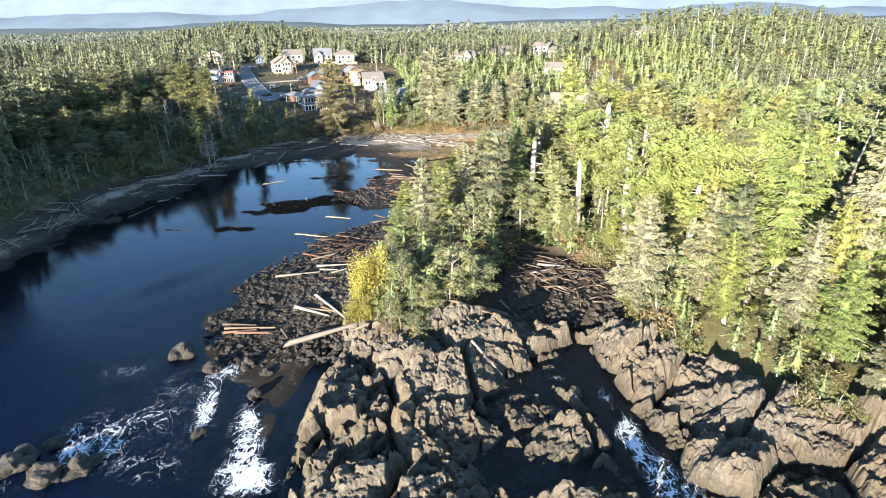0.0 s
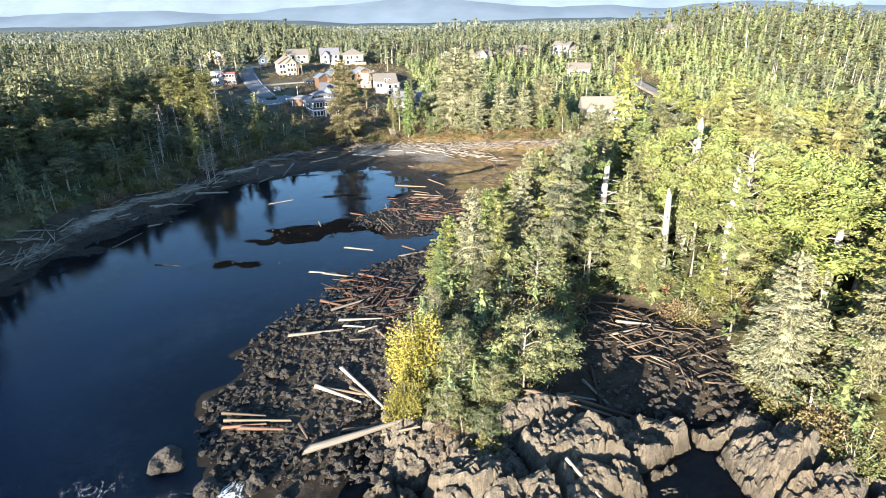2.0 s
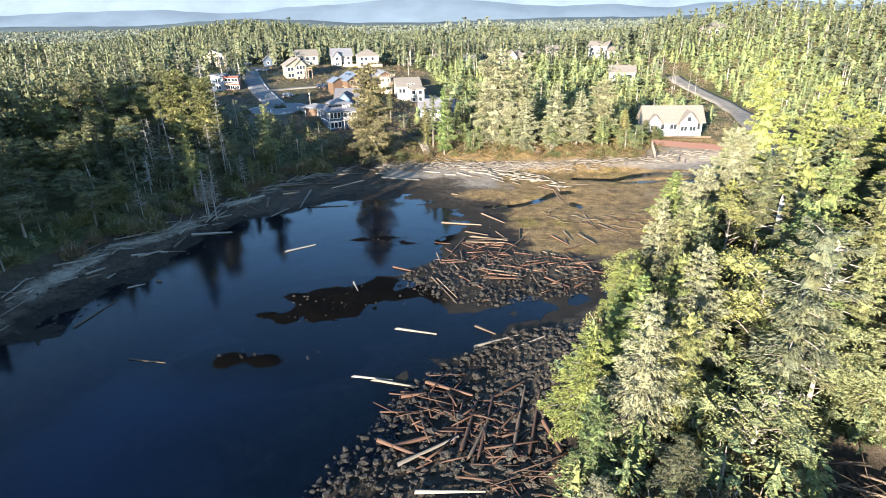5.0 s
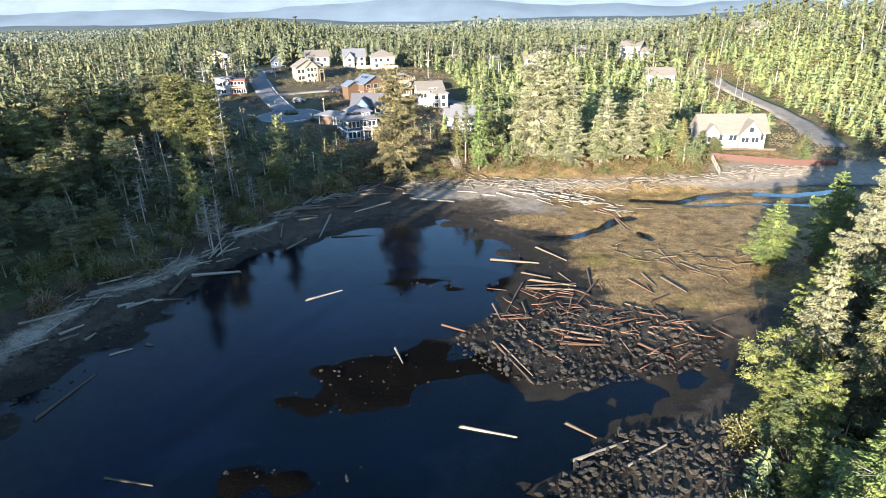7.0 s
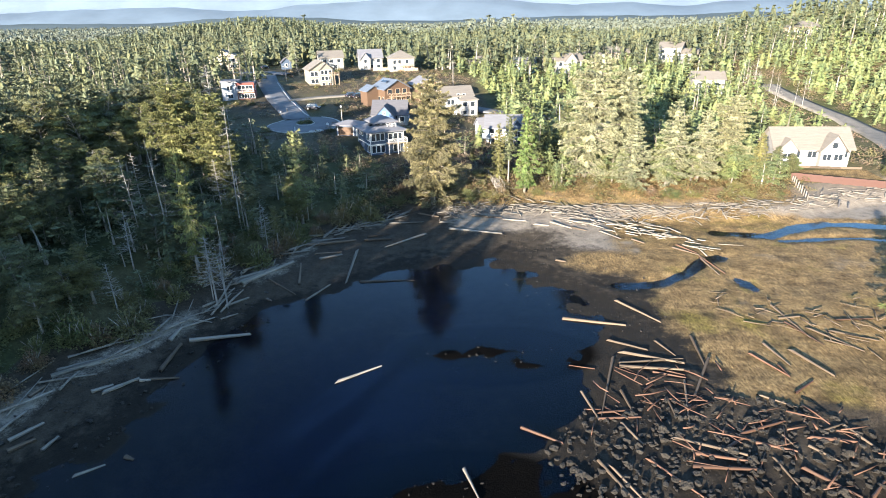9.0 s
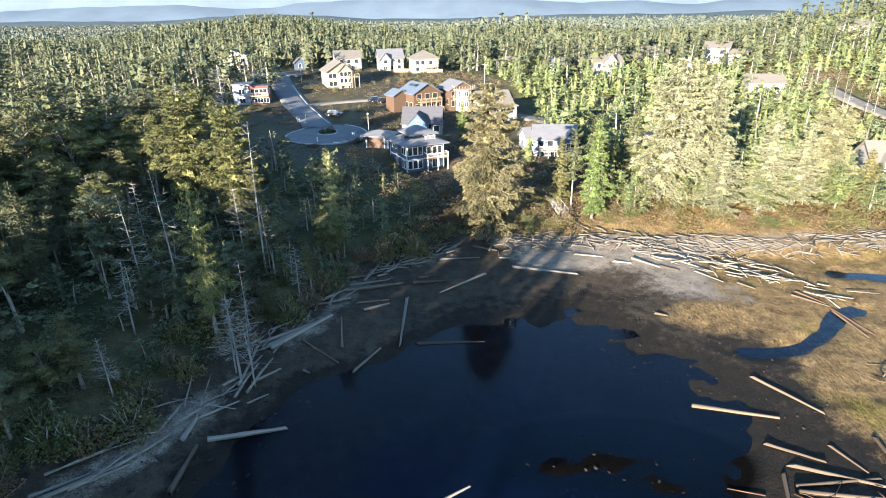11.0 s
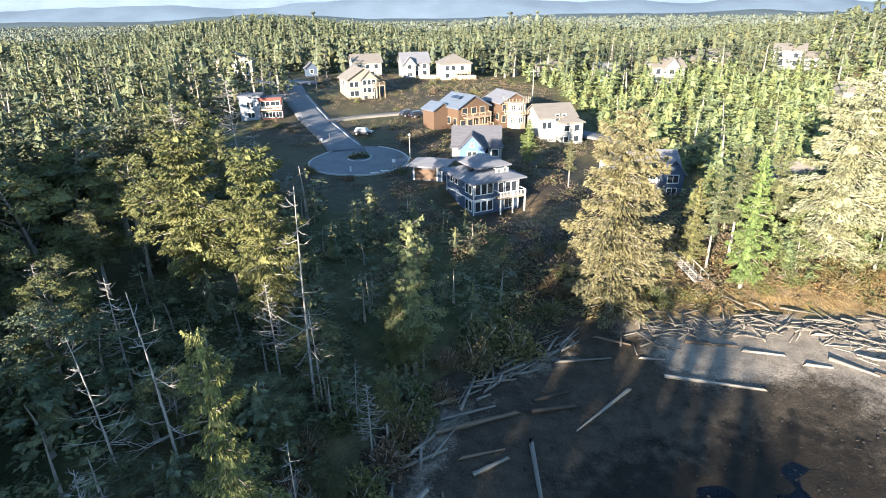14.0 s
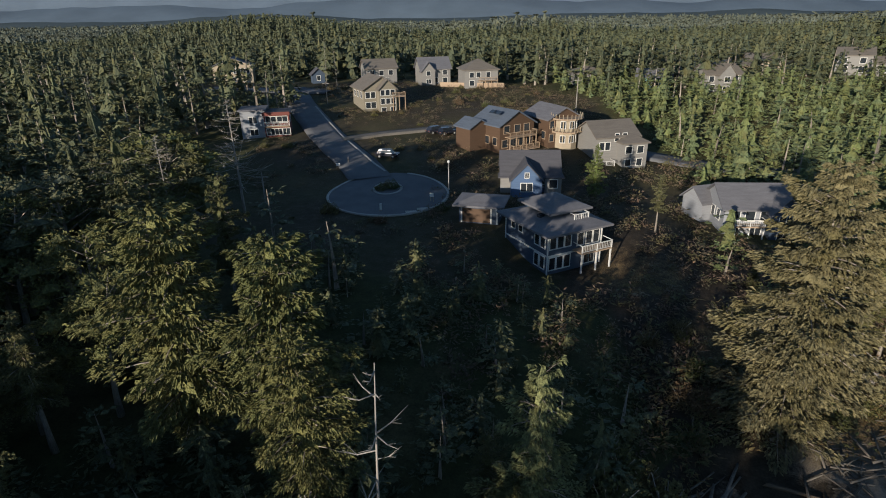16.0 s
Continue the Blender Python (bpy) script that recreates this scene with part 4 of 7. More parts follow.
for key, seed, hgt, n in (("snag_1", 11, 18, 34), ("snag_2", 12, 18, 22), ("snag_3", 19, 12, 60), ("snag_4", 20, 18, 120)):
    wood.add(key, hgt, tree_kind("dead_tree", "bleached dead tree with bare crooked limbs", snag(seed, hgt, n), None, "", "dead trees", bark="dead_wood"))
def stub(seed, height):
    """A thick broken trunk with a splintered top and a few stumps of limbs."""
    r = np.random.default_rng(seed)
    v, f = tube([(0, 0, -0.5), (0.05, 0, height * 0.3), (0.15, 0.1, height * 0.7), (0.25, 0.1, height * 0.93), (0.45, 0.1, height)], [0.55, 0.45, 0.36, 0.3, 0.05], 9)
    bits = [(v, f)]
    for i in range(12):
        z, az = height * r.uniform(0.4, 0.95), r.uniform(0, 6.28)
        d = np.array([math.cos(az), math.sin(az), r.uniform(-0.2, 0.5)]) * r.uniform(0.8, 2.4)
        bits.append(tube([(0.1, 0, z), d + np.array([0.1, 0, z])], [0.07, 0.02], 4))
    return joined(bits)


wood.add("stub", 12, tree_kind("dead_tree", "thick bleached broken trunk among green trees", stub(15, 12), None, "", "dead trees", bark="dead_wood"))
for key, a, lm, label in (("bush_1", (21, 1.5, 1.6, 1500, 0.15), "shrub", "low evergreen shrub on the bank"), ("bush_2", (22, 1.8, 1.2, 1600, 0.14), "shrub", "wide brown and green shrub on the bank"),
                          ("yellow_bush", (23, 3.3, 7.6, 7000, 0.25), "golden_leaves", "tall rounded golden-yellow bush at the edge of the rocks")):
    t, c = bush(*a)
    wood.add(key, a[2], tree_kind("shrub", label, t, c, lm, "shrubs", "shrub"))

rng = np.random.default_rng(5)
# named trees of the left shore: kind, place, height of the top, breadth
for key, x, y, top, wide in (("tall_1", -79, 176, 25.5, 1.15), ("tall_1", -72.4, 175, 24.0, 1.1), ("tall_1", -70.3, 170.8, 20.4, 0.85), ("gold_2", -57.8, 171, 18.6, 0.85),
                             ("gold_2", -66.5, 150, 20.2, 0.6), ("snag_2", -71.6, 153.6, 20.9, 1.0), ("snag_1", -75, 152.7, 18.6, 1.0), ("snag_4", -91.6, 220.7, 25.8, 1.5),
                             ("snag_4", -93.6, 205, 24.2, 1.2), ("spruce_2", -84, 150, 20.5, 0.9), ("snag_1", -65.6, 163.9, 23.9, 0.8), ("golden_1", -90, 184.6, 22.6, 0.95), ("golden_1", -86.3, 179, 20.8, 0.9), ("golden_1", -84.5, 164, 17.5, 0.9), ("golden_1", -95, 176, 23, 1.0), ("golden_1", -93, 168, 19.5, 1.0), ("golden_1", -99, 188, 23.5, 1.0), ("golden_1", -96, 196, 22, 0.8), ("golden_1", -103, 178, 24, 1.0), ("golden_1", -100, 163, 22.5, 1.0), ("snag_1", -64, 152.5, 11.5, 1.2),
                             ("snag_2", -65, 164, 14.5, 1.0), ("snag_1", -62, 163, 10, 1.0), ("snag_3", -62.6, 145.5, 10.5, 1.5), ("snag_3", -61.7, 146.4, 9.5, 1.3), ("snag_3", -63.5, 146.6, 9.8, 1.2), ("snag_2", -61.2, 145.3, 8.2, 1.4), ("snag_3", -84, 160, 15, 1.3), ("snag_3", -74, 148, 13, 1.4), ("snag_3", -80, 163, 17, 1.2), ("snag_3", -88, 166, 17, 1.3), ("snag_3", -60.5, 160.5, 9.5, 1.2), ("snag_3", -72, 140, 9.5, 1.4), ("snag_3", -69, 166, 15.5, 1.1), ("spruce_2", -88, 190, 21, 0.9), ("ragged_1", -84, 196, 22, 0.8)):
    wood.place(key, x, y, top, turn=rng.uniform(0, 6.28), wide=wide)
for x, y, top in ((-100.5, 322, 30.5), (-97, 320, 27.5)):
    wood.place("snag_1", x, y, top, turn=rng.uniform(0, 6.28), wide=0.6)
for i in range(16):
    x, y = 60 + 17 * rng.random(), 258 + 26 * rng.random()
    wood.place("snag_2", x, y, size=rng.uniform(0.38, 0.6), turn=rng.uniform(0, 6.28), wide=1.1, label="slender leafless alder with a pale trunk on the dry slope")
# trees along the head of the beach
for key, x, y, top, wide in (("tan_1", -36, 184, 25.6, 1.1), ("spruce_2", -23, 194.5, 15.5, 0.9), ("fresh_1", -18, 190, 19.3, 0.8), ("ragged_2", -21, 193.6, 17, 0.7), ("ragged_2", -17.1, 196, 19, 0.8),
                             ("pale_1", -5, 196, 28.0, 1.15), ("pale_1", 2.8, 198, 25.5, 1.1), ("pale_2", 10.5, 191, 20, 1.3), ("pale_2", 3.0, 190, 16.5, 1.4), ("pale_2", 17, 193, 18, 1.3), ("pale_1", 24, 198, 20, 1.2), ("spruce_2", 17.9, 205, 15, 0.9),
                             ("spruce_1", 30, 195, 13, 1.1), ("ragged_2", -34.5, 219, 15.5, 0.9), ("spruce_1", -28, 205, 9.5, 1.0), ("fresh_1", -40.0, 232, 17.0, 1.0),
                             ("spruce_1", 22, 213, 13, 1.0), ("spruce_1", 30, 207, 10, 1.1), ("spruce_2", -8, 203, 19, 0.9)):
    wood.place(key, x, y, top, turn=rng.uniform(0, 6.28), wide=wide)
# trees of the headland
for key, x, y, top, wide in (("ragged_2", 6.7, 79.6, 21.5, 1.2), ("gold_2", 11.5, 87, 21, 1.0), ("snag_2", 22, 96.7, 13.6, 1.0), ("spruce_2", 1.5, 88, 17, 0.8), ("spruce_1", 6, 93, 17, 0.9),
                             ("broad_1", 25.5, 88.3, 23.5, 1.0), ("gold_1", 27.7, 125, 29, 0.9), ("gold_1", 34, 121, 27, 0.9), ("broad_1", 29, 81, 22.5, 1.1), ("gold_2", 27.2, 79, 18.5, 0.9),
                             ("gold_1", 0.5, 97, 10.8, 1.2), ("fresh_1", -1.5, 92, 10.5, 1.2), ("pale_2", 6.5, 105, 16.0, 1.15), ("gold_1", 9, 109, 15.5, 1.1), ("pale_1", 14, 113, 17.5, 1.0), ("pale_1", 22, 119, 21, 1.0), ("fresh_1", 22.5, 139.8, 10.0, 1.8), ("fresh_1", 31, 141, 14, 1.5), ("fresh_1", 28, 135, 13, 1.4), ("pale_2", 23.5, 60.5, 16.5, 1.3), ("gold_1", 31, 61, 19.5, 1.0),
                             ("spruce_2", 37, 58, 18.5, 1.0), ("crown_1", 38, 66, 22.5, 1.3), ("crown_1", 33, 74, 22, 1.1), ("crown_1", 44, 72, 23, 1.2), ("pale_2", 36, 50, 17, 1.2), ("pale_1", 43, 56, 19, 1.0), ("pale_2", 29, 58, 15, 1.1), ("gold_1", 30, 53, 15, 1.1)):
    wood.place(key, x, y, top, turn=rng.uniform(0, 6.28), wide=wide)
for x, y, top in ((22, 96.7, 15.5), (25.5, 88.6, 23.5), (27, 79.5, 19.5), (20.5, 91.5, 14.5), (30.5, 83.5, 20), (14, 87.5, 18.5), (33, 70, 17), (17.5, 101, 17.5)):
    wood.place("stub", x, y, top, turn=rng.uniform(0, 6.28))
# the low clump at the point: a golden bush, rounded shore trees and the row behind them
for key, x, y, top, wide in (("yellow_bush", -9.3, 62.6, 11.2, 1.0), ("yellow_bush", -10.4, 58.6, 6.4, 1.25), ("shore_1", 0.5, 62.1, 10.7, 1.0), ("shore_1", -5.4, 60.4, 9.4, 1.0), ("shore_1", -2.6, 58.2, 7.6, 1.2),
                             ("shore_1", -6.6, 56.6, 6.6, 1.2), ("shore_1", 3.4, 64.6, 8.6, 1.2), ("shore_1", -3.6, 55.4, 5.2, 1.3), ("shore_1", -5.6, 64.5, 9.0, 1.1), ("spruce_1", -2.9, 73, 10.9, 1.7), ("shore_1", 4.1, 77.2, 12.0, 1.3),
                             ("pale_2", -3.7, 79, 17.4, 1.15), ("gold_2", -0.5, 80, 15.4, 1.1), ("gold_1", -7, 77, 10.5, 1.5), ("gold_1", -6.4, 83, 13, 1.4), ("pale_2", -8.2, 72.5, 8.2, 1.9), ("fresh_1", 15.6, 90, 16, 1.2),
                             ("gold_1", 17.6, 82.5, 15.6, 1.2), ("spruce_1", 10, 88, 16, 1.2), ("pale_2", 3, 86, 18, 1.2)):
    wood.place(key, x, y, top, turn=rng.uniform(0, 6.28), wide=wide)
wood.place("stub", 20.4, 81.5, 16.2, turn=2.0)


def scatter(seed, x0, x1, y0, y1, gap, ok):
    """Jittered points no nearer than about gap, where ok says so."""
    r = np.random.default_rng(seed)
    gx_, gy_ = np.meshgrid(np.arange(x0, x1, gap), np.arange(y0, y1, gap))
    px, py = gx_.ravel() + r.uniform(-0.7, 0.7, gx_.size) * gap, gy_.ravel() + r.uniform(-0.7, 0.7, gx_.size) * gap
    k = ok(px, py)
    return px[k], py[k], r


# single trees that fill the near woods
def left_shore(x, y):
    d = outside(COVE, x, y)
    return (d > 1.0) & (d < 21) & (x < -48 - (y > 176) * 26)


for x, y, in zip(*scatter(31, -100, -44, 124, 206, 6.0, left_shore)[:2]):
    key = ("round_1", "ragged_1", "round_1", "spruce_3", "round_1", "tall_1", "ragged_1", "ragged_2")[int(rng.integers(0, 8))]
    d = float(outside(COVE, np.array([x]), np.array([y]))[0])
    if min(math.hypot(x + 79, y - 176), math.hypot(x + 72.4, y - 175), math.hypot(x + 76, y - 170)) < 7:
        continue
    wood.place(key, x, y, size=(rng.uniform(0.22, 0.36) + 0.008 * min(d, 22)) * (1.3 if key == "round_1" else 1.0), turn=rng.uniform(0, 6.28), wide=rng.uniform(1.05, 1.5))


def head_wood(x, y):
    h = outside(HEAD, x, y)
    return (h < -1.2) & (x < 50) & (y > 36) & ((x > 9) | (y > 86)) & (((x - 16) / 8) ** 2 + ((y - 72) / 9) ** 2 > 1)


for x, y in zip(*scatter(32, -15, 64, 36, 145, 6.0, head_wood)[:2]):
    h = -float(outside(HEAD, np.array([x]), np.array([y]))[0])
    key = ("pale_2", "gold_1", "gold_2", "broad_2", "gold_2", "gold_1", "ragged_2", "gold_2", "fresh_1", "spruce_1", "ragged_2")[int(rng.integers(0, 11))]
    tall = 14.0 if key.startswith("broad") else 20.0
    wood.place(key, x, y, size=(5.0 + 9 * min(1, h / 14) + rng.uniform(0, 4)) / tall, turn=rng.uniform(0, 6.28), wide=rng.uniform(1.05, 1.4))

# undergrowth along the edges of the woods
def left_edge(x, y):
    d = outside(COVE, x, y)
    return (d > -0.6) & (d < 6) & (x < -44)


for x, y in zip(*scatter(33, -84, -40, 120, 184, 3.4, left_edge)[:2]):
    wood.place("bush_1", x, y, size=rng.uniform(1.1, 2.2), turn=rng.uniform(0, 6.28), label="dark evergreen shrub at the foot of the wood")


def head_edge(x, y):
    h = outside(HEAD, x, y)
    return (h < -0.4) & (h > -4.5) & (x < 48) & (y < 142)


for x, y in zip(*scatter(34, -14, 50, 38, 142, 4.0, head_edge)[:2]):
    wood.place(("bush_1", "bush_2")[int(rng.integers(0, 2))], x, y, size=rng.uniform(1.0, 2.0), turn=rng.uniform(0, 6.28), label="green and brown shrub on the headland's edge")


# dark undergrowth in the hollow behind the point
for x, y in zip(*scatter(36, -9, 9, 64, 84, 2.4, lambda x, y: outside(HEAD, x, y) < -2.5)[:2]):
    wood.place("bush_1", x, y, size=rng.uniform(0.8, 1.6), turn=rng.uniform(0, 6.28), wide=1.3, label="dark evergreen shrub in the shade of the headland")


# brown and green brush on the bank above the beach
def bank_brush(x, y):
    d = outside(COVE, x, y)
    return (d > 0.5) & (d < 17) & (x > -46) & (x < 34) & (fbm(x, y, 6, 91) > 0.42) & (np.hypot(x + 50, y - 212) > 9)


for x, y in zip(*scatter(35, -46, 34, 182, 205, 3.6, bank_brush)[:2]):
    wood.place(("bush_2", "bush_1", "bush_2")[int(rng.integers(0, 3))], x, y, size=rng.uniform(0.6, 1.4), turn=rng.uniform(0, 6.28), label="russet and green brush on the bank above the beach")


for key, x, y, top in (("spruce_1", 40.5, 201.5, 4.2), ("spruce_1", 38.5, 204, 5.0), ("fresh_1", 42.6, 203.6, 3.0), ("spruce_1", 61.5, 200.5, 4.0), ("spruce_1", 63.5, 203, 4.6), ("gold_1", 61, 197, 3.2)):
    wood.place(key, x, y, size=top / 20 * 1.1, turn=rng.uniform(0, 6.28), wide=2.2, label="young bluish spruce beside the lawn of the long white house")


def lot_brush(x, y):
    free = np.ones(np.shape(x), bool)
    for a, b in zip(MAIN, MAIN[1:]):
        t = np.clip(((x - a[0]) * (b[0] - a[0]) + (y - a[1]) * (b[1] - a[1])) / ((b[0] - a[0]) ** 2 + (b[1] - a[1]) ** 2), 0, 1)
        free &= np.hypot(x - a[0] - t * (b[0] - a[0]), y - a[1] - t * (b[1] - a[1])) > 6
    return free & (outside(STREETS, x, y) < 0) & (np.hypot((x + 74) / 0.9, y - 237) > 15) & (fbm(x, y, 12, 93) > 0.47) & (y < 330) & ~((x > -62) & (y < 272)) & (np.abs(y - 272) > 5) & (np.hypot(x + 84, y - 302) > 10) & (np.hypot(x + 101, y - 272) > 9)


for x, y in zip(*scatter(36, -106, -30, 222, 330, 5.5, lot_brush)[:2]):
    wood.place(("bush_2", "bush_1")[int(rng.integers(0, 2))], x, y, size=rng.uniform(0.4, 1.1), turn=rng.uniform(0, 6.28), label="scrubby brown brush on an empty lot")
for x, y, s in ((-74.3, 235.6, 1.0), (-72.3, 236.6, 1.1), (-73.4, 237.9, 0.9), (-80.6, 224.6, 1.2)):
    wood.place("bush_1", x, y, size=s, turn=rng.uniform(0, 6.28), label="dark evergreen shrub planted by the turning circle")


# ---- the forest beyond ----
def wood_mass(name, kinds, px, py, r, lo, hi, label, wide=(0.9, 1.3), mat="wood_far"):
    """Trees without number, joined into one object."""
    pz = land_z(px, py)
    pick = r.integers(0, len(kinds), len(px))
    s = r.uniform(lo, hi, len(px)) * (0.85 + 0.4 * value_noise(px, py, 40, 77))
    w, a = s * r.uniform(*wide, len(px)), r.uniform(0, 6.28, len(px))
    vs, fs, ms, o = [], [], [], 0
    for k, (v, f, mi) in enumerate(kinds):
        for i in np.nonzero(pick == k)[0]:
            c, q = math.cos(a[i]) * w[i], math.sin(a[i]) * w[i]
            vs.append(np.stack([v[:, 0] * c - v[:, 1] * q + px[i], v[:, 0] * q + v[:, 1] * c + py[i], v[:, 2] * s[i] + pz[i] - 0.3], 1))
            fs.append(f + o)
            ms.append(mi)
            o += len(v)
    me = mesh_of(name, np.concatenate(vs), np.concatenate(fs), [MAT[mat], MAT["bark"]], False, np.concatenate(ms))
    return tagged(new(name, me), label, "forest", kind="stuff")


def light_conifer(seed, limbs, spray, width, shape="spruce", radius=0.2, bare=0.1, dense=0.5, core=5, trunk=True, thick=0.5):
    """A lighter tree one metre high: fewer and larger tufts on a three-sided trunk."""
    t, c = conifer(seed, 10.0, radius * 10, bare, limbs, spray * 10, width * 10, shape, sides=3, dense=dense, core=core, thick=thick)
    cv, cf = c[0] / 10, c[1]
    if not trunk:
        return cv, cf, c[2]
    tv, tf = np.array(t[0])[:21] / 10, np.array([g for f in t[1] if len(f) == 4 and max(f) < 21 for g in (f[:3], (f[0], f[2], f[3]))])
    return np.concatenate([cv, tv]), np.concatenate([cf, tf + len(cv)]), np.concatenate([c[2], np.ones(len(tf), int)])


SHAPES = ("broad", "ragged", "broad", "full", "broad", "spruce", "ragged")
near_kinds = [light_conifer(100 + i, 60, 0.042, 0.0115, SHAPES[i % 7], 0.26, 0.12 + 0.14 * (i % 2), 34.0 if SHAPES[i % 7] == "broad" else 14.0, 6) for i in range(7)]
mid_kinds = [light_conifer(110 + i, 34, 0.062, 0.019, SHAPES[i % 7], 0.25, 0.08, 8.0 if SHAPES[i % 7] == "broad" else 3.4, 5, True, 0.5) for i in range(7)]
far_kinds = [light_conifer(120 + i, 13, 0.085, 0.034, ("full", "ragged", "full", "spruce")[i % 4], 0.25, 0.02, 1.7, 4, False, 0.62) for i in range(7)]
dot_kinds = [light_conifer(140 + i, 2, 0.2, 0.06, "spruce", 0.22, 0.05, 0.1, 3, False, 1.0) for i in range(4)]


def brush_kind(seed):
    r_ = np.random.default_rng(seed)
    d = r_.normal(0, 1, (80, 3))
    d[:, 2] = np.abs(d[:, 2])
    d /= np.linalg.norm(d, axis=1, keepdims=True)
    v, f = sprays(r_, d * np.array([0.6, 0.6, 0.9]) * r_.uniform(0.3, 1.0, (80, 1)), d * 0.6 + r_.normal(0, 0.5, (80, 3)), 0.2, 0.035, 1.0)
    return v, f, np.zeros(len(f), int)


brush_kinds = [brush_kind(160 + i) for i in range(5)]


def beyond(x, y):
    """Inland ground with trees: not the streets, the lots, the near woods or what lies out of sight."""
    d = outside(COVE, x, y)
    east_lot = (((x - 52) / 24) ** 2 + ((y - 210) / 17) ** 2 < 1) | (((x - 77) / 10) ** 2 + ((y - 250) / 48) ** 2 < 1) | (((x + 18) / 9) ** 2 + ((y - 221) / 9) ** 2 < 1)
    east_lot |= (np.hypot((x + 105) / 0.8, y - 258) < 14)     # the open lot before the modern house
    return (d > 6) & (outside(STREETS, x, y) > 2) & ~east_lot & ~((x > -48) & (y < 203) & (x < 120)) & (abs(x + 30) < 0.95 * y + 60)


def west_wood(x, y):
    d = outside(COVE, x, y)
    return (d > 19.5) & (y < 212) & (x > -140) & (np.hypot(x + 80, y - 174) > 8)


def west_deep(x, y):
    return (x <= -140) & (y > 90)


def west_south(x, y):
    d = outside(COVE, x, y)
    return (d > 1.0) & (d < 45)


def head_deep(x, y):
    return (outside(HEAD, x, y) < -3) & (x > 49)


px, py, r = scatter(41, -145, -74, 118, 214, 5.2, west_wood)
low = (px > -91) & (py > 180)
scrub = low & ((py < 207) | (px < -88))
wood_mass("thicket", near_kinds, px[scrub], py[scrub], r, 3.0, 5.5, "young dark conifers beside the turning circle", (1.3, 1.9))
far_in = ~low & (px < -103)
wood_mass("forest", near_kinds, px[far_in], py[far_in], r, 13, 17.5, "tall olive-green conifer forest west of the turning circle", (0.95, 1.3))
for x, y in zip(px[~low & ~far_in], py[~low & ~far_in]):
    if min(math.hypot(x + 90, y - 184.6), math.hypot(x + 83.5, y - 163), math.hypot(x + 93.6, y - 205), math.hypot(x + 91.6, y - 220.7)) < 3.5:
        continue
    tall = y > 170 and x < -91
    key = ("hemlock_1", "hemlock_2", "hemlock_3", "hemlock_2", "hemlock_4", "hemlock_1", "hemlock_3")[int(r.integers(0, 7))]
    high = (r.uniform(12.5, 17) if tall else r.uniform(6.5, 10.0)) * (1.1 if key in ("hemlock_3", "hemlock_4") else 0.95)
    wood.place(key, x, y, size=high / (20 if key in ("hemlock_3", "hemlock_4") else 14), turn=r.uniform(0, 6.28), wide=r.uniform(0.9, 1.2))
px, py, r = scatter(46, -330, -138, 90, 214, 6.4, west_deep)
wood_mass("forest", mid_kinds, px, py, r, 13, 18, "deep conifer forest west of the cove", (1.1, 1.6))
# mostly out of view; the tall part is sized to shade the cove's west
px, py, r = scatter(47, -150, -74, 24, 124, 5.0, west_south)
edge = px > -93
wood_mass("forest", mid_kinds, px[edge], py[edge], r, 6, 9, "low conifers along the western point's shore")
wood_mass("forest", far_kinds, px[~edge], py[~edge], r, 11, 15, "tall conifer forest on the western point")
px, py, r = scatter(58, -260, -116, 20, 126, 8.5, lambda x, y: outside(COVE, x, y) > 40)
wood_mass("forest", far_kinds, px, py, r, 9, 13, "conifer forest behind the western point", (1.2, 1.7))
# added where it stays unseen, tall enough to shade the slate-blue house
px, py, r = scatter(56, -101.5, -93, 98, 112, 4.0, west_south)
wood_mass("forest", mid_kinds, px, py, r, 19, 22, "unseen stand of tall spruce added to shade the slate-blue house", (0.8, 1.1))
px, py, r = scatter(48, 49, 188, 5, 140, 6.0, head_deep)
close = px < 68
wood_mass("forest", near_kinds, px[close], py[close], r, 13, 18, "bright conifers deep in the headland wood", (0.95, 1.3), "head_far")
px, py = px[~close], py[~close]
wood_mass("forest", mid_kinds, px, py, r, 11, 16, "sunlit conifer forest of the headland", mat="head_far")
px, py, r = scatter(42, -420, 420, 203, 400, 7.6, beyond)
near_houses = (px > -30) & (px < 130) & (py < 300)
behind = ~near_houses & (py > 345)
wood_mass("forest", far_kinds, px[behind], py[behind], r, 9, 13, "sunlit conifer forest on the rise behind the village", (1.4, 1.9), "wood_mid")
lots_west = ~near_houses & (px < -98) & (px > -190) & (py < 300)
rest = ~near_houses & ~behind & ~lots_west
wood_mass("forest", mid_kinds, px[rest], py[rest], r, 8, 12.5, "sunlit conifer forest behind the houses", (1.25, 1.8), "wood_mid")
wood_mass("forest", mid_kinds, px[lots_west], py[lots_west], r, 12, 16, "tall conifer forest along the western lots", (1.0, 1.4))
wood_mass("forest", mid_kinds, px[near_houses], py[near_houses], r, 4, 9, "young bright green conifers between the houses", (1.3, 1.9), mat="head_far")
px, py, r = scatter(43, -700, 700, 400, 750, 10.5, beyond)
wood_mass("forest", far_kinds, px, py, r, 9, 12.5, "conifer forest on the low hills", (1.7, 2.4), "wood_mid")
px, py, r = scatter(44, -1400, 1400, 750, 1400, 20.0, beyond)
wood_mass("forest", dot_kinds, px, py, r, 11, 15, "far conifer forest on the plain, paled with haze colour", (2.2, 3.2), "wood_hazed")
px, py, r = scatter(45, -2400, 2400, 1400, 2600, 38.0, beyond)
wood_mass("forest", dot_kinds, px, py, r, 12, 17, "farthest conifer forest below the mountains, paled with haze colour", (3.2, 4.5), "wood_hazed")


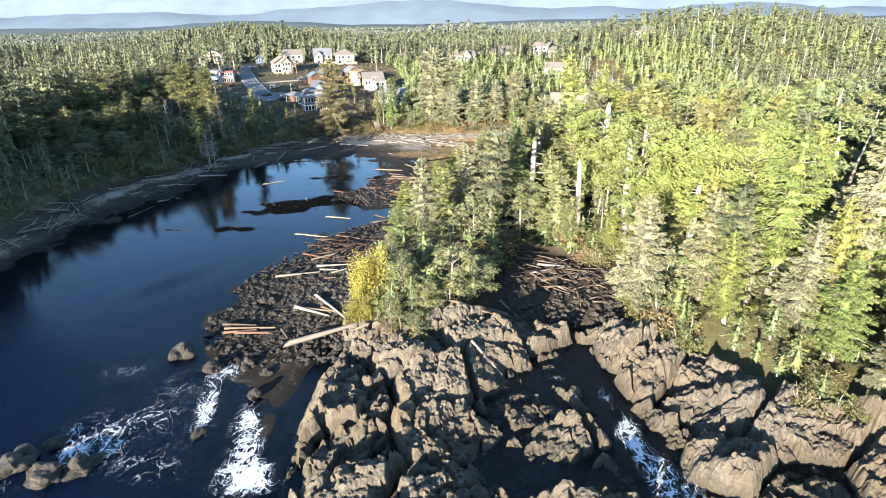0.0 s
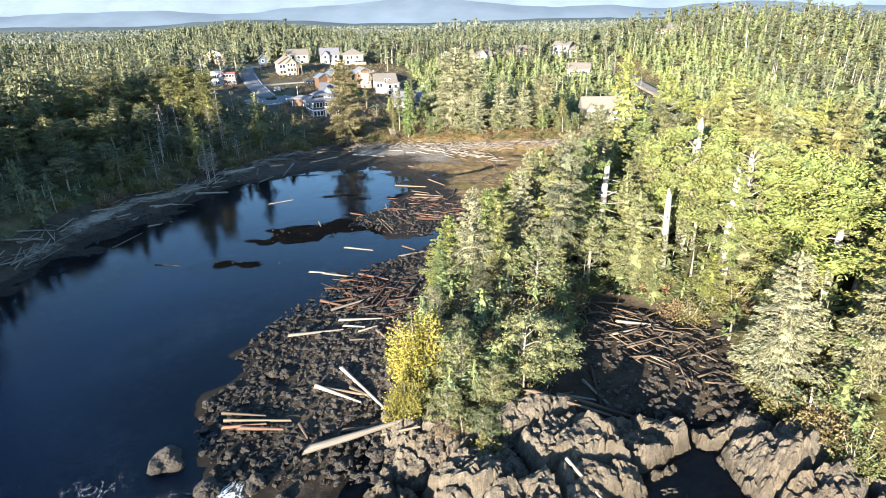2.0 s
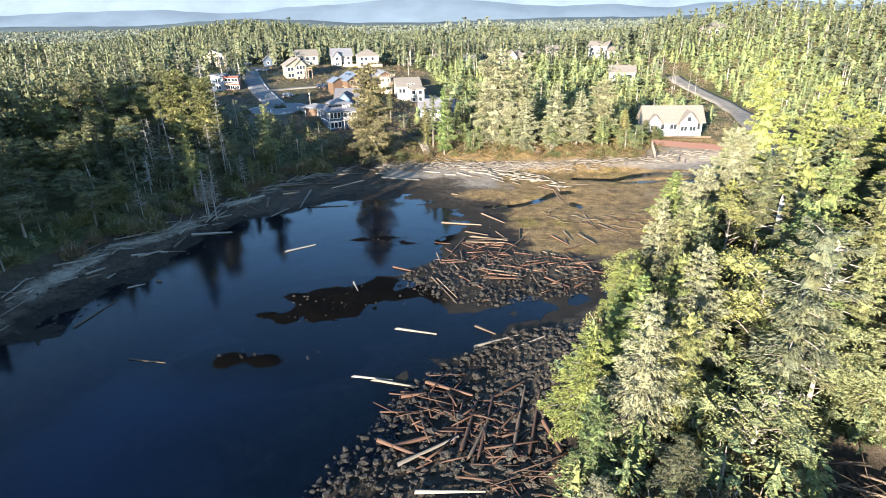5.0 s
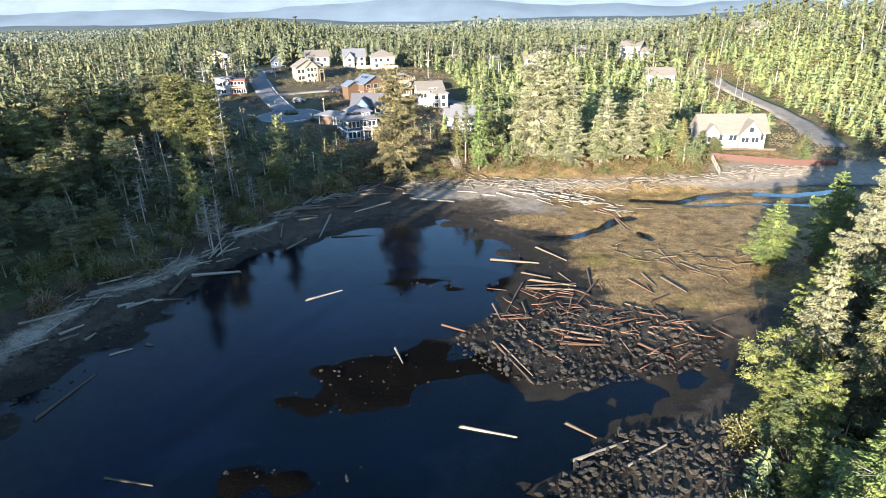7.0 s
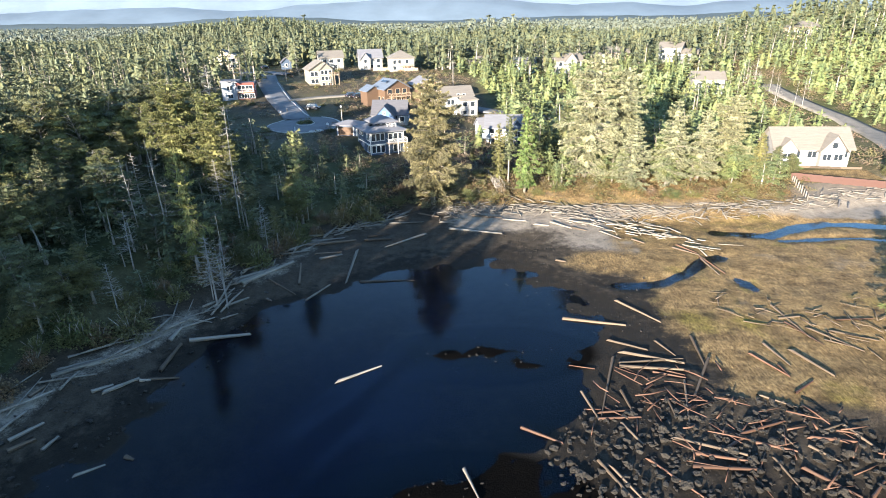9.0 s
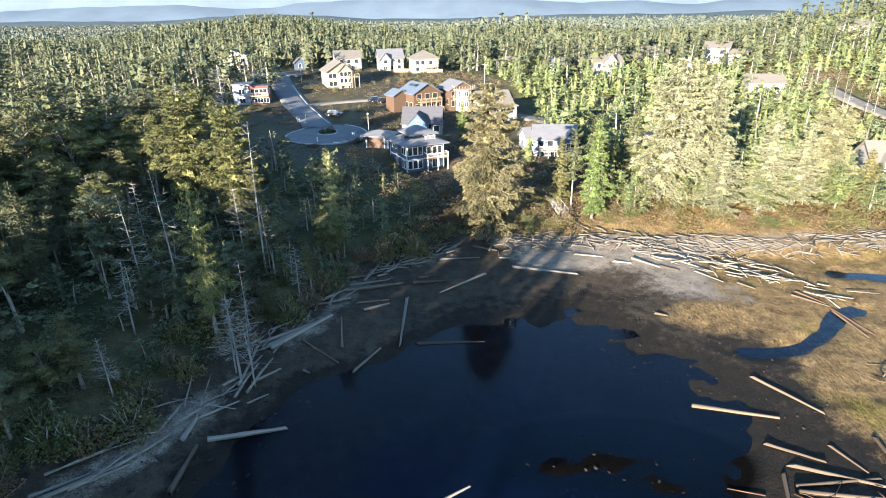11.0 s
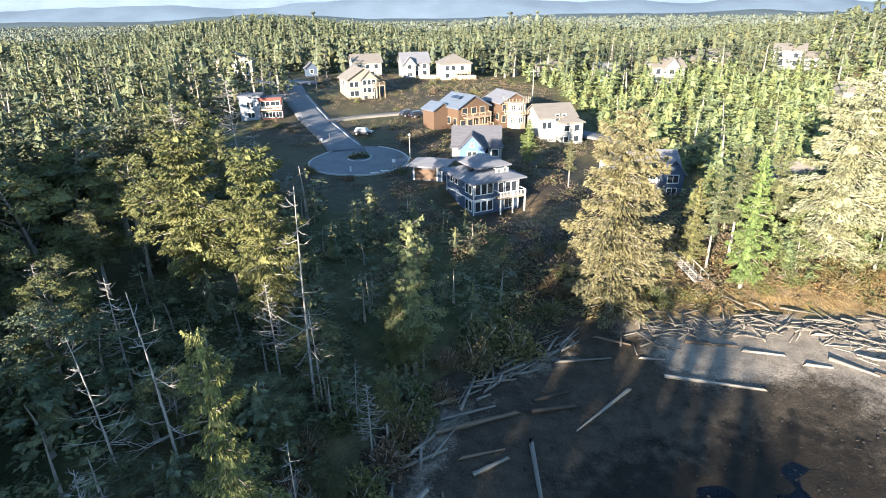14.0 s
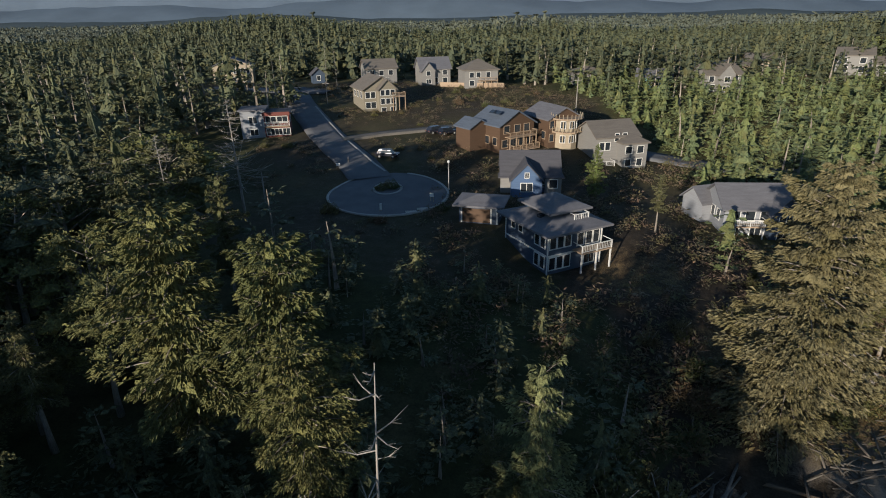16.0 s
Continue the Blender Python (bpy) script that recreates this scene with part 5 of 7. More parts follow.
def young(x, y):
    return beyond(x, y) & (x > -32) & (x < 140) & (y < 330)


px, py, r = scatter(53, -32, 140, 214, 330, 4.6, young)
wood_mass("forest", far_kinds, px, py, r, 2.2, 5.5, "dense young firs and brush between the eastern houses", (1.8, 2.7), mat="head_far")


px, py, r = scatter(61, 66, 330, 262, 420, 5.4, lambda x, y: beyond(x, y) & (x > 66 + 0.2 * (y - 262)))
wood_mass("forest", far_kinds, px, py, r, 3.0, 7.0, "young green firs between the tall trees of the eastern rise", (1.7, 2.5), mat="head_far")


def east_slope(x, y):
    free = np.ones(np.shape(x), bool)
    for line in EAST_ROADS[:1]:
        for a, b in zip(line, line[1:]):
            t = np.clip(((x - a[0]) * (b[0] - a[0]) + (y - a[1]) * (b[1] - a[1])) / ((b[0] - a[0]) ** 2 + (b[1] - a[1]) ** 2), 0, 1)
            free &= np.hypot(x - a[0] - t * (b[0] - a[0]), y - a[1] - t * (b[1] - a[1])) > 5
    return free & (fbm(x, y, 9, 97) > 0.3)


px, py, r = scatter(60, -26, 66, 206, 330, 3.6, lambda x, y: beyond(x, y) & (fbm(x, y, 9, 98) > 0.4))
wood_mass("brush", brush_kinds, px, py, r, 1.0, 2.8, "pale green brush and saplings between the eastern houses", (1.2, 2.0), "head_far")
px, py, r = scatter(57, 62, 128, 196, 336, 3.0, east_slope)
wood_mass("brush", brush_kinds, px, py, r, 1.2, 3.2, "dry brush and saplings on the slope beside the upper road", (1.1, 1.8), "brush")


def dark_slope(x, y):
    d = outside(COVE, x, y)
    return (d > 4) & (x > -86) & (x < -52 - (y - 205) * 0.3) & (y < 207) & (np.hypot(x + 52, y - 212) > 8)


px, py, r = scatter(49, -86, -44, 176, 210, 3.6, dark_slope)
wood_mass("thicket", mid_kinds, px, py, r, 2.2, 5.0, "dark thicket of young conifers on the shaded slope", (1.3, 2.0))


def dark_floor(x, y):
    d = outside(COVE, x, y)
    return (d > 1.5) & (d < 34) & (x < -46)


px, py, r = scatter(50, -112, -46, 100, 178, 4.2, dark_floor)
wood_mass("thicket", mid_kinds, px, py, r, 2.6, 6.0, "dark undergrowth of young conifers below the western wood", (1.3, 2.0))


def slope_brush(x, y):
    free = np.hypot(x + 47.5, y - 211) > 9
    for hx_, hy_, hr in ((-58.2, 222.6, 6), (-51.1, 211, 8), (-49.6, 237.6, 8), (-52, 261, 9), (-42.6, 264.5, 9), (-31.2, 257.5, 9), (-19.5, 225, 8)):
        free &= np.hypot(x - hx_, y - hy_) > hr
    return (outside(COVE, x, y) > 1) & free & (fbm(x, y, 8, 94) > 0.36)


px, py, r = scatter(54, -64, -12, 182, 256, 2.5, slope_brush)
wood_mass("brush", brush_kinds, px, py, r, 0.9, 2.4, "brown and green brush on the slope below the houses", (1.1, 1.7), "brush")


px, py, r = scatter(63, -48, 40, 180, 200, 1.9, lambda x, y: (outside(COVE, x, y) > 0.2) & (outside(COVE, x, y) < 10) & (fbm(x, y, 5, 99) > 0.38))
wood_mass("brush", brush_kinds, px, py, r, 0.9, 2.5, "russet and straw-coloured brush on the bank above the beach", (1.0, 1.6), "russet")


def lot_grass(x, y):
    return lot_brush(x, y) | ((outside(STREETS, x, y) < 0) & (y > 262) & (fbm(x, y, 10, 96) > 0.36) & lot_clear(x, y))


def lot_clear(x, y):
    free = np.ones(np.shape(x), bool)
    for a, b in zip(MAIN, MAIN[1:]):
        t = np.clip(((x - a[0]) * (b[0] - a[0]) + (y - a[1]) * (b[1] - a[1])) / ((b[0] - a[0]) ** 2 + (b[1] - a[1]) ** 2), 0, 1)
        free &= np.hypot(x - a[0] - t * (b[0] - a[0]), y - a[1] - t * (b[1] - a[1])) > 6
    return free & (np.abs(y - 272) > 5) & (np.hypot(x + 84, y - 302) > 9)


px, py, r = scatter(55, -104, -24, 216, 334, 2.6, lot_grass)
wood_mass("brush", brush_kinds, px, py, r, 0.6, 1.8, "dry golden scrub on the empty lots", (1.2, 2.0), "brush")


px, py, r = scatter(59, -104, -60, 124, 178, 3.1, dark_floor)
wood_mass("brush", brush_kinds, px, py, r, 0.9, 2.2, "dark evergreen undergrowth of the western wood", (1.2, 1.9))


def bank_fill(x, y):
    d = outside(COVE, x, y)
    return (d > 5) & (y < 216) & (x > -14) & (x < 62) & (((x - 52) / 20) ** 2 + ((y - 205) / 12) ** 2 > 1)


px, py, r = scatter(51, -14, 62, 186, 216, 4.4, bank_fill)
wood_mass("thicket", near_kinds, px, py, r, 3.5, 8.0, "young pale green conifers on the bank", (1.2, 1.7), "head_far")


def head_floor(x, y):
    return (outside(HEAD, x, y) < -1.0) & (x < 66) & (y > 36)


px, py, r = scatter(52, -13, 66, 36, 142, 3.0, head_floor)
wood_mass("thicket", mid_kinds, px, py, r, 2.0, 4.5, "yellow-green undergrowth on the headland", (1.4, 2.2), "head_far")


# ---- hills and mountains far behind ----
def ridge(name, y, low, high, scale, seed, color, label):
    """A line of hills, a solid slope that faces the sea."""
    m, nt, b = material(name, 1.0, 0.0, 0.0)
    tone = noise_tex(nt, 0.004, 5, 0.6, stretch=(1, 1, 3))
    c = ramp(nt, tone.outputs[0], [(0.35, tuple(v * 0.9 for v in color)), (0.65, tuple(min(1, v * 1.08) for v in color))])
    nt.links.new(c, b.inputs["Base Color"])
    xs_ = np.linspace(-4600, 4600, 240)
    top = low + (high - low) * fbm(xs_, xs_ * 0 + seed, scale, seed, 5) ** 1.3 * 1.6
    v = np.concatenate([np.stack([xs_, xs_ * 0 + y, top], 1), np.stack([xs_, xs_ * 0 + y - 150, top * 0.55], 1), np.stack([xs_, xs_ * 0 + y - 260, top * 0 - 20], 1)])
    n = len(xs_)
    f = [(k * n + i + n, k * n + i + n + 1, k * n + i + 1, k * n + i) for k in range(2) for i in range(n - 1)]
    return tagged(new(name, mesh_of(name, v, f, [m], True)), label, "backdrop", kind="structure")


# the blue of hazy air is part of these base colours
ridge("backdrop", 2950, 30, 95, 900, 3, (0.050, 0.066, 0.074), "low hills beyond the forest, blue-green with painted haze")
ridge("backdrop", 3600, 60, 190, 1300, 8, (0.066, 0.090, 0.118), "distant hills, pale blue with painted haze")
ridge("backdrop", 4500, 260, 520, 2300, 14, (0.072, 0.097, 0.130), "far mountains, pale blue with painted haze")


# ---- houses ----
def paint_mat(key, make, name, c):
    if key not in MAT:
        MAT[key] = make(name, c)
    return MAT[key]


for key, make, name, c in (
        ("slate_blue", wall_mat, "slate_blue_siding", (0.045, 0.065, 0.095)), ("sky_blue", wall_mat, "blue_siding", (0.062, 0.105, 0.185)), ("cream", wall_mat, "cream_siding", (0.19, 0.17, 0.13)),
        ("white_siding", wall_mat, "white_siding", (0.185, 0.18, 0.168)), ("cedar", wall_mat, "cedar_siding", (0.078, 0.048, 0.030)), ("pale_grey", wall_mat, "grey_siding", (0.22, 0.23, 0.245)),
        ("red_fascia", wall_mat, "red_panel", (0.14, 0.045, 0.035)), ("teal", wall_mat, "teal_siding", (0.16, 0.33, 0.36)), ("tan_wall", wall_mat, "tan_siding", (0.30, 0.25, 0.18)),
        ("roof_grey", roof_mat, "grey_shingles", (0.125, 0.125, 0.135)), ("roof_dark", roof_mat, "dark_shingles", (0.07, 0.07, 0.078)), ("roof_tan", roof_mat, "tan_shingles", (0.14, 0.124, 0.105)),
        ("roof_metal", roof_mat, "blue_metal_roof", (0.085, 0.105, 0.135)), ("fence_red", wall_mat, "red_brown_fence", (0.070, 0.036, 0.028)), ("deck_wood", wall_mat, "deck_boards", (0.30, 0.22, 0.15))):
    paint_mat(key, make, name, c)
MAT["dark_metal"] = mottled("dark_metal", (0.02, 0.02, 0.022), (0.05, 0.05, 0.055), 2, 20, 0.45, 0.1, 0.005, 0.5)
MAT["car_paint"] = mottled("dark_car_paint", (0.012, 0.014, 0.02), (0.02, 0.022, 0.03), 2, 20, 0.25, 0.0, 0.005, 0.6)
MAT["rubber"] = mottled("rubber", (0.015, 0.015, 0.015), (0.03, 0.03, 0.03), 2, 20, 0.9, 0.2, 0.005)
window_cache = {}


def window(parent, m, w, h, trim="white_paint", bars=1):
    """A window with its frame and a pane for each light, set on a wall; m: its foot in the middle, outward along -y."""
    key = (round(w, 2), round(h, 2), trim, bars)
    if key not in window_cache:
        t = 0.11
        bm = boxed(-w / 2 - t, -0.09, -t, w / 2 + t, 0.02, 0)
        box(bm, -w / 2 - t, -0.08, h, w / 2 + t, 0.02, h + t)
        box(bm, -w / 2 - t, -0.07, 0, -w / 2, 0.02, h)
        box(bm, w / 2, -0.07, 0, w / 2 + t, 0.02, h)
        for k in range(1, bars + 1):
            u = -w / 2 + w * k / (bars + 1)
            box(bm, u - 0.04, -0.06, 0, u + 0.04, 0.02, h)
        fme = bpy.data.meshes.new("window")
        bm.to_mesh(fme)
        bm.free()
        fme.materials.append(MAT[trim])
        pme = []
        for k in range(bars + 1):
            a, b = -w / 2 + w * k / (bars + 1), -w / 2 + w * (k + 1) / (bars + 1)
            bm = boxed(a + 0.04 * (k > 0), -0.03, 0, b - 0.04 * (k < bars), 0.01, h)
            me_ = bpy.data.meshes.new("pane")
            bm.to_mesh(me_)
            bm.free()
            me_.materials.append(MAT["glass"])
            pme.append(me_)
        window_cache[key] = (fme, pme)
    fme, pme = window_cache[key]
    fr = new("window", fme)
    fr.parent, fr.matrix_local = parent, m
    for me_ in pme:
        p = new("pane", me_)
        p.parent = fr
    return fr


def face(side, w, d, u, z):
    """The pose of something on a wall of a box-shaped house."""
    return {"front": pose(u, -d / 2, z), "right": pose(w / 2, u, z, 0, 0, 90), "left": pose(-w / 2, -u, z, 0, 0, -90), "back": pose(-u, d / 2, z, 0, 0, 180)}[side]


def gable_roof(w, d, h, rise, along, over, mat, parent, thick=0.22):
    """Two slabs that meet in a ridge along x or y."""
    half, length = (d / 2, w / 2) if along == "x" else (w / 2, d / 2)
    k = rise / half
    bm = bmesh.new()
    for s in (-1, 1):
        e, ez = s * (half + over), h - k * over
        prof = [(0, h + rise + thick), (e, ez + thick), (e, ez), (0, h + rise)]
        ends = []
        for l in (-length - over, length + over):
            ends.append([bm.verts.new((l, a, z) if along == "x" else (a, l, z)) for a, z in prof])
        for i in range(4):
            bm.faces.new((ends[0][i], ends[0][(i + 1) % 4], ends[1][(i + 1) % 4], ends[1][i]))
        bm.faces.new(ends[0][::-1])
        bm.faces.new(ends[1])
    bmesh.ops.recalc_face_normals(bm, faces=bm.faces)
    return part("roof", bm, mat, parent)


def hip_roof(w, d, h, rise, over, mat, parent, name="roof"):
    """A roof that slopes on all four sides, with a fascia."""
    a, b = w / 2 + over, d / 2 + over
    r = max(0.0, a - b), max(0.0, b - a)
    bm = bmesh.new()
    lo = [bm.verts.new((x, y, h - 0.05)) for x, y in ((-a, -b), (a, -b), (a, b), (-a, b))]
    hi = [bm.verts.new((x, y, h + 0.2)) for x, y in ((-a, -b), (a, -b), (a, b), (-a, b))]
    t0, t1 = bm.verts.new((-r[0], -r[1], h + rise)), bm.verts.new((r[0] + 0.01, r[1] + 0.01, h + rise))
    bm.faces.new(lo[::-1])
    for i in range(4):
        bm.faces.new((lo[i], lo[(i + 1) % 4], hi[(i + 1) % 4], hi[i]))
    if a >= b:
        bm.faces.new((hi[0], hi[1], t1, t0)), bm.faces.new((hi[1], hi[2], t1)), bm.faces.new((hi[2], hi[3], t0, t1)), bm.faces.new((hi[3], hi[0], t0))
    else:
        bm.faces.new((hi[0], hi[1], t0)), bm.faces.new((hi[1], hi[2], t1, t0)), bm.faces.new((hi[2], hi[3], t1)), bm.faces.new((hi[3], hi[0], t0, t1))
    return part(name, bm, mat, parent)


def walls(w, d, z0, h, mat, parent, gable=None, rise=0.0, name="wall"):
    """The body of a house, with gable ends along x or y."""
    bm = boxed(-w / 2, -d / 2, z0, w / 2, d / 2, h)
    if gable:
        if gable == "x":
            ends = [[(x_, -d / 2, h), (x_, d / 2, h), (x_, 0, h + rise)] for x_ in (-w / 2, w / 2)]
        else:
            ends = [[(-w / 2, y_, h), (w / 2, y_, h), (0, y_, h + rise)] for y_ in (-d / 2, d / 2)]
        vs = [[bm.verts.new(p) for p in e] for e in ends]
        bm.faces.new(vs[0][::-1])
        bm.faces.new(vs[1])
        for i in range(3):
            bm.faces.new((vs[0][i], vs[0][(i + 1) % 3], vs[1][(i + 1) % 3], vs[1][i]))
        bmesh.ops.recalc_face_normals(bm, faces=bm.faces)
    return part(name, bm, mat, parent)


def corner_trim(w, d, z0, h, parent, mat="white_paint", t=0.14):
    for sx in (-1, 1):
        for sy in (-1, 1):
            x_, y_ = sx * w / 2, sy * d / 2
            part("corner_board", boxed(x_ - t / 2 + sx * 0.03, y_ - t / 2 + sy * 0.03, z0, x_ + t / 2 + sx * 0.03, y_ + t / 2 + sy * 0.03, h - 0.03), MAT[mat], parent)
    part("band", boxed(-w / 2 - 0.05, -d / 2 - 0.05, z0 + (h - z0) / 2 - 0.1, w / 2 + 0.05, d / 2 + 0.05, z0 + (h - z0) / 2 + 0.1), MAT[mat], parent)


def balcony(parent, m, w, depth, mat="deck_wood", rail="white_paint", legs=0.0):
    """A deck with its rail, on posts if it stands clear of the ground; m as for a window."""
    ob = part("balcony", boxed(-w / 2, -depth, -0.15, w / 2, 0, 0), MAT[mat], parent)
    ob.matrix_local = m
    n = max(2, int(w / 1.6))
    bm = boxed(-w / 2, -depth, 0.92, w / 2, -depth + 0.08, 1.0)
    box(bm, -w / 2, -depth, 0.15, w / 2, -depth + 0.05, 0.2)
    for i in range(n + 1):
        u = -w / 2 + 0.04 + (w - 0.08) * i / n
        box(bm, u - 0.05, -depth, 0, u + 0.05, -depth + 0.1, 0.95)
    for s in (-1, 1):
        box(bm, s * w / 2 - 0.04, -depth, 0.92, s * w / 2 + 0.04, -0.05, 1.0)
    nb = int(w / 0.25)
    for i in range(1, nb):
        u = -w / 2 + w * i / nb
        box(bm, u - 0.015, -depth + 0.02, 0.2, u + 0.015, -depth + 0.05, 0.92)
    tagged(part("railing", bm, MAT[rail], ob), kind="stuff")
    if legs:
        for i in range(n + 1):
            u = -w / 2 + 0.1 + (w - 0.2) * i / n
            part("post", boxed(u - 0.08, -depth + 0.02, -legs, u + 0.08, -depth + 0.18, -0.15), MAT[rail], ob)
    return ob


def house(x, y, yaw, w, d, h, roof, rise, wall_key, roof_key, label, z=None, rows=(), trim="white_paint", over=0.5, foot=2.5, boards=False, wh=1.25, glass=1.35):
    """A house: walls, roof and windows. roof: hip, or the axis of the gable's ridge. rows: (side, height of the sill, places along the wall, width)."""
    z = ground_z(x, y) if z is None else z
    ob = empty("house", pose(x, y, z, 0, 0, yaw), label, "house", "houses of the village")
    if roof == "hip":
        walls(w, d, -foot, h, MAT[wall_key], ob)
        hip_roof(w, d, h, rise, over, MAT[roof_key], ob)
    else:
        walls(w, d, -foot, h, MAT[wall_key], ob, roof, rise)
        gable_roof(w, d, h, rise, roof, over, MAT[roof_key], ob)
    for side, sill, places, ww in rows:
        for u in places:
            window(ob, face(side, w, d, u, sill), ww * glass, wh * min(glass, 1.15), trim, 1 if ww > 1.0 else 0)
    if boards:
        corner_trim(w, d, -foot * 0.2, h, ob, trim)
    return ob


def wing(parent, dx, dy, w, d, h, roof, rise, wall_key, roof_key, turn=0.0, rows=(), foot=2.5, over=0.4, trim="white_paint", z=0.0, glass=1.25):
    """A lower part of a house, with its own roof."""
    bm_parent = new("wing", None)
    at = pose(dx, dy, z, 0, 0, turn)
    if roof == "hip":
        walls(w, d, -foot, h, MAT[wall_key], bm_parent)
        hip_roof(w, d, h, rise, over, MAT[roof_key], bm_parent)
    else:
        walls(w, d, -foot, h, MAT[wall_key], bm_parent, roof, rise)
        gable_roof(w, d, h, rise, roof, over, MAT[roof_key], bm_parent)
    for side, sill, places, ww in rows:
        for u in places:
            fr = window(parent, Matrix(), ww * glass, 1.3, trim, 1 if ww > 1.0 else 0)
            fr.matrix_local = at @ face(side, w, d, u, sill)
    for o in list(bm_parent.children):
        o.parent, o.matrix_local = parent, at
    bpy.data.objects.remove(bm_parent)


# the slate-blue house above the beach
YAW = 27
c_, s_ = math.cos(radians(YAW)), math.sin(radians(YAW))
hx, hy = -51.1 + 4.0 * c_ - 4.6 * s_, 208.0 + 4.0 * s_ + 4.6 * c_
blue = house(hx, hy, YAW, 8.0, 9.2, 5.1, "hip", 1.7, "slate_blue", "roof_grey", "slate-blue house with white trim and grey hip roofs above the beach", 6.3,
             [("front", 0.5, (-3.3, -2.2, -1.1), 0.85), ("front", 3.2, (-3.3, -2.2, -1.1), 0.85), ("left", 0.5, (3.6, 2.4), 0.85), ("left", 3.2, (3.6, 2.4), 0.85), ("left", 3.7, (-1.2, -2.9), 0.8),
              ("front", 0.4, (2.3,), 1.5), ("front", 3.0, (0.8, 2.1, 3.2), 0.85)], over=1.0, boards=True, wh=1.55, glass=1.0)
wing(blue, 0.6, 0.7, 4.6, 5.4, 6.7, "hip", 1.5, "slate_blue", "roof_grey", 0, [("front", 5.45, (-1.5, -0.4, 0.7), 0.7)], foot=-5.0, over=0.9, glass=1.0)
balcony(blue, face("front", 8.0, 9.2, 2.0, 2.6), 4.6, 1.8, legs=2.6)
balcony(blue, pose(1.6, -2.6, 5.6), 2.2, 1.0)
part("skylight", boxed(-2.9, -1.2, 6.0, -2.2, -0.5, 6.35), MAT["glass"], blue)
# open shed with a hip roof beside it
shed = empty("carport", pose(-58.2, 222.6, ground_z(-58.2, 222.6), 0, 0, -14), "low grey hip-roofed garage with brown wooden doors", "garage")
walls(5.6, 4.6, -0.6, 2.5, MAT["slate_blue"], shed)
hip_roof(5.6, 4.6, 2.5, 1.1, 0.8, MAT["roof_grey"], shed)
part("garage_door", boxed(-2.3, -2.36, 0.1, 1.6, -2.3, 2.1), MAT["cedar"], shed)
for u in (-2.45, 1.75, 2.6):
    part("post", boxed(u - 0.1, -2.42, 0, u + 0.1, -2.22, 2.45), MAT["white_paint"], shed)
window(shed, face("right", 5.6, 4.6, -0.9, 0.9), 0.7, 1.0)
window(shed, face("right", 5.6, 4.6, 0.9, 0.9), 0.7, 1.0)
# the blue cottage with a front gable
cot = house(-49.6, 237.6, -3, 9.0, 6.4, 3.0, "x", 3.0, "sky_blue", "roof_dark", "blue cottage with white trim and a dark shingled roof", None, [("front", 0.9, (2.7,), 1.5), ("left", 0.9, (0,), 1.0)], boards=True)
wing(cot, -0.8, -3.7, 4.8, 4.6, 2.7, "y", 2.5, "sky_blue", "roof_dark", 0, [("front", 0.9, (0,), 1.4)], over=0.3)
window(cot, pose(-0.8, -6.0, 3.1), 0.55, 0.75)
wing(cot, 3.6, -2.8, 2.6, 2.2, 2.5, "hip", 0.9, "white_siding", "roof_dark", 0, [("front", 0.9, (0,), 1.0)])
wing(cot, -4.0, -2.6, 1.6, 1.8, 2.5, "hip", 0.7, "white_siding", "roof_dark", 0)
# cedar house with a metal roof
ced = house(-52.0, 261.0, 33, 8.6, 9.0, 4.9, "y", 2.4, "cedar", "roof_metal", "cedar house with a blue metal roof and skylights", None,
            [("front", 0.6, (-3, -1, 1.2, 3.2), 1.0), ("front", 3.3, (-2.6, 0, 2.4), 1.0), ("left", 1.0, (-2.5, 0.5, 3), 0.9)], "deck_wood")
balcony(ced, face("front", 8.6, 9.0, 0.4, 2.7), 6.8, 1.6, rail="deck_wood", legs=2.7)
balcony(ced, face("front", 8.6, 9.0, 0.8, 0.2), 6.6, 2.2, rail="deck_wood")
for u in (-1.6, 0.3):
    sk = part("skylight", boxed(-0.5, -0.7, 0, 0.5, 0.7, 0.12), MAT["glass"], ced)
    sk.matrix_local = pose(-2.4, u, 6.9, 0, -26.8, 0)
wing(ced, -5.6, 2.6, 5.0, 5.0, 4.2, "y", 1.4, "cedar", "roof_metal", 0)
# wooden house with stacked round balconies
rnd_ = house(-41.6, 264.0, 22, 7.4, 9.5, 5.2, "y", 2.0, "cedar", "roof_grey", "brown wooden house with pale stacked balconies", None, [("front", 0.8, (-2.9, 2.9), 0.7), ("front", 3.4, (-2.9, 2.9), 0.7), ("left", 1.2, (0, 3), 0.9)], "deck_wood")
bay = bmesh.new()
bmesh.ops.create_cone(bay, cap_ends=True, segments=8, radius1=2.3, radius2=2.3, depth=6.0, matrix=pose(0.3, -4.7, 1.9))
part("bay", bay, MAT["tan_wall"], rnd_)
for zz in (2.75, 5.3):
    bm = bmesh.new()
    bmesh.ops.create_cone(bm, cap_ends=True, segments=8, radius1=3.2, radius2=3.2, depth=0.25, matrix=pose(0.3, -4.9, zz))
    part("balcony", bm, MAT["deck_wood"], rnd_)
    bm = bmesh.new()
    for k in range(24):
        a = 2 * math.pi * k / 24
        box(bm, 0.3 + 3.1 * math.cos(a) - 0.05, -4.9 + 3.1 * math.sin(a) - 0.05, zz, 0.3 + 3.1 * math.cos(a) + 0.05, -4.9 + 3.1 * math.sin(a) + 0.05, zz + 1.0)
    tagged(part("railing", bm, MAT["tan_wall"], rnd_), kind="stuff")
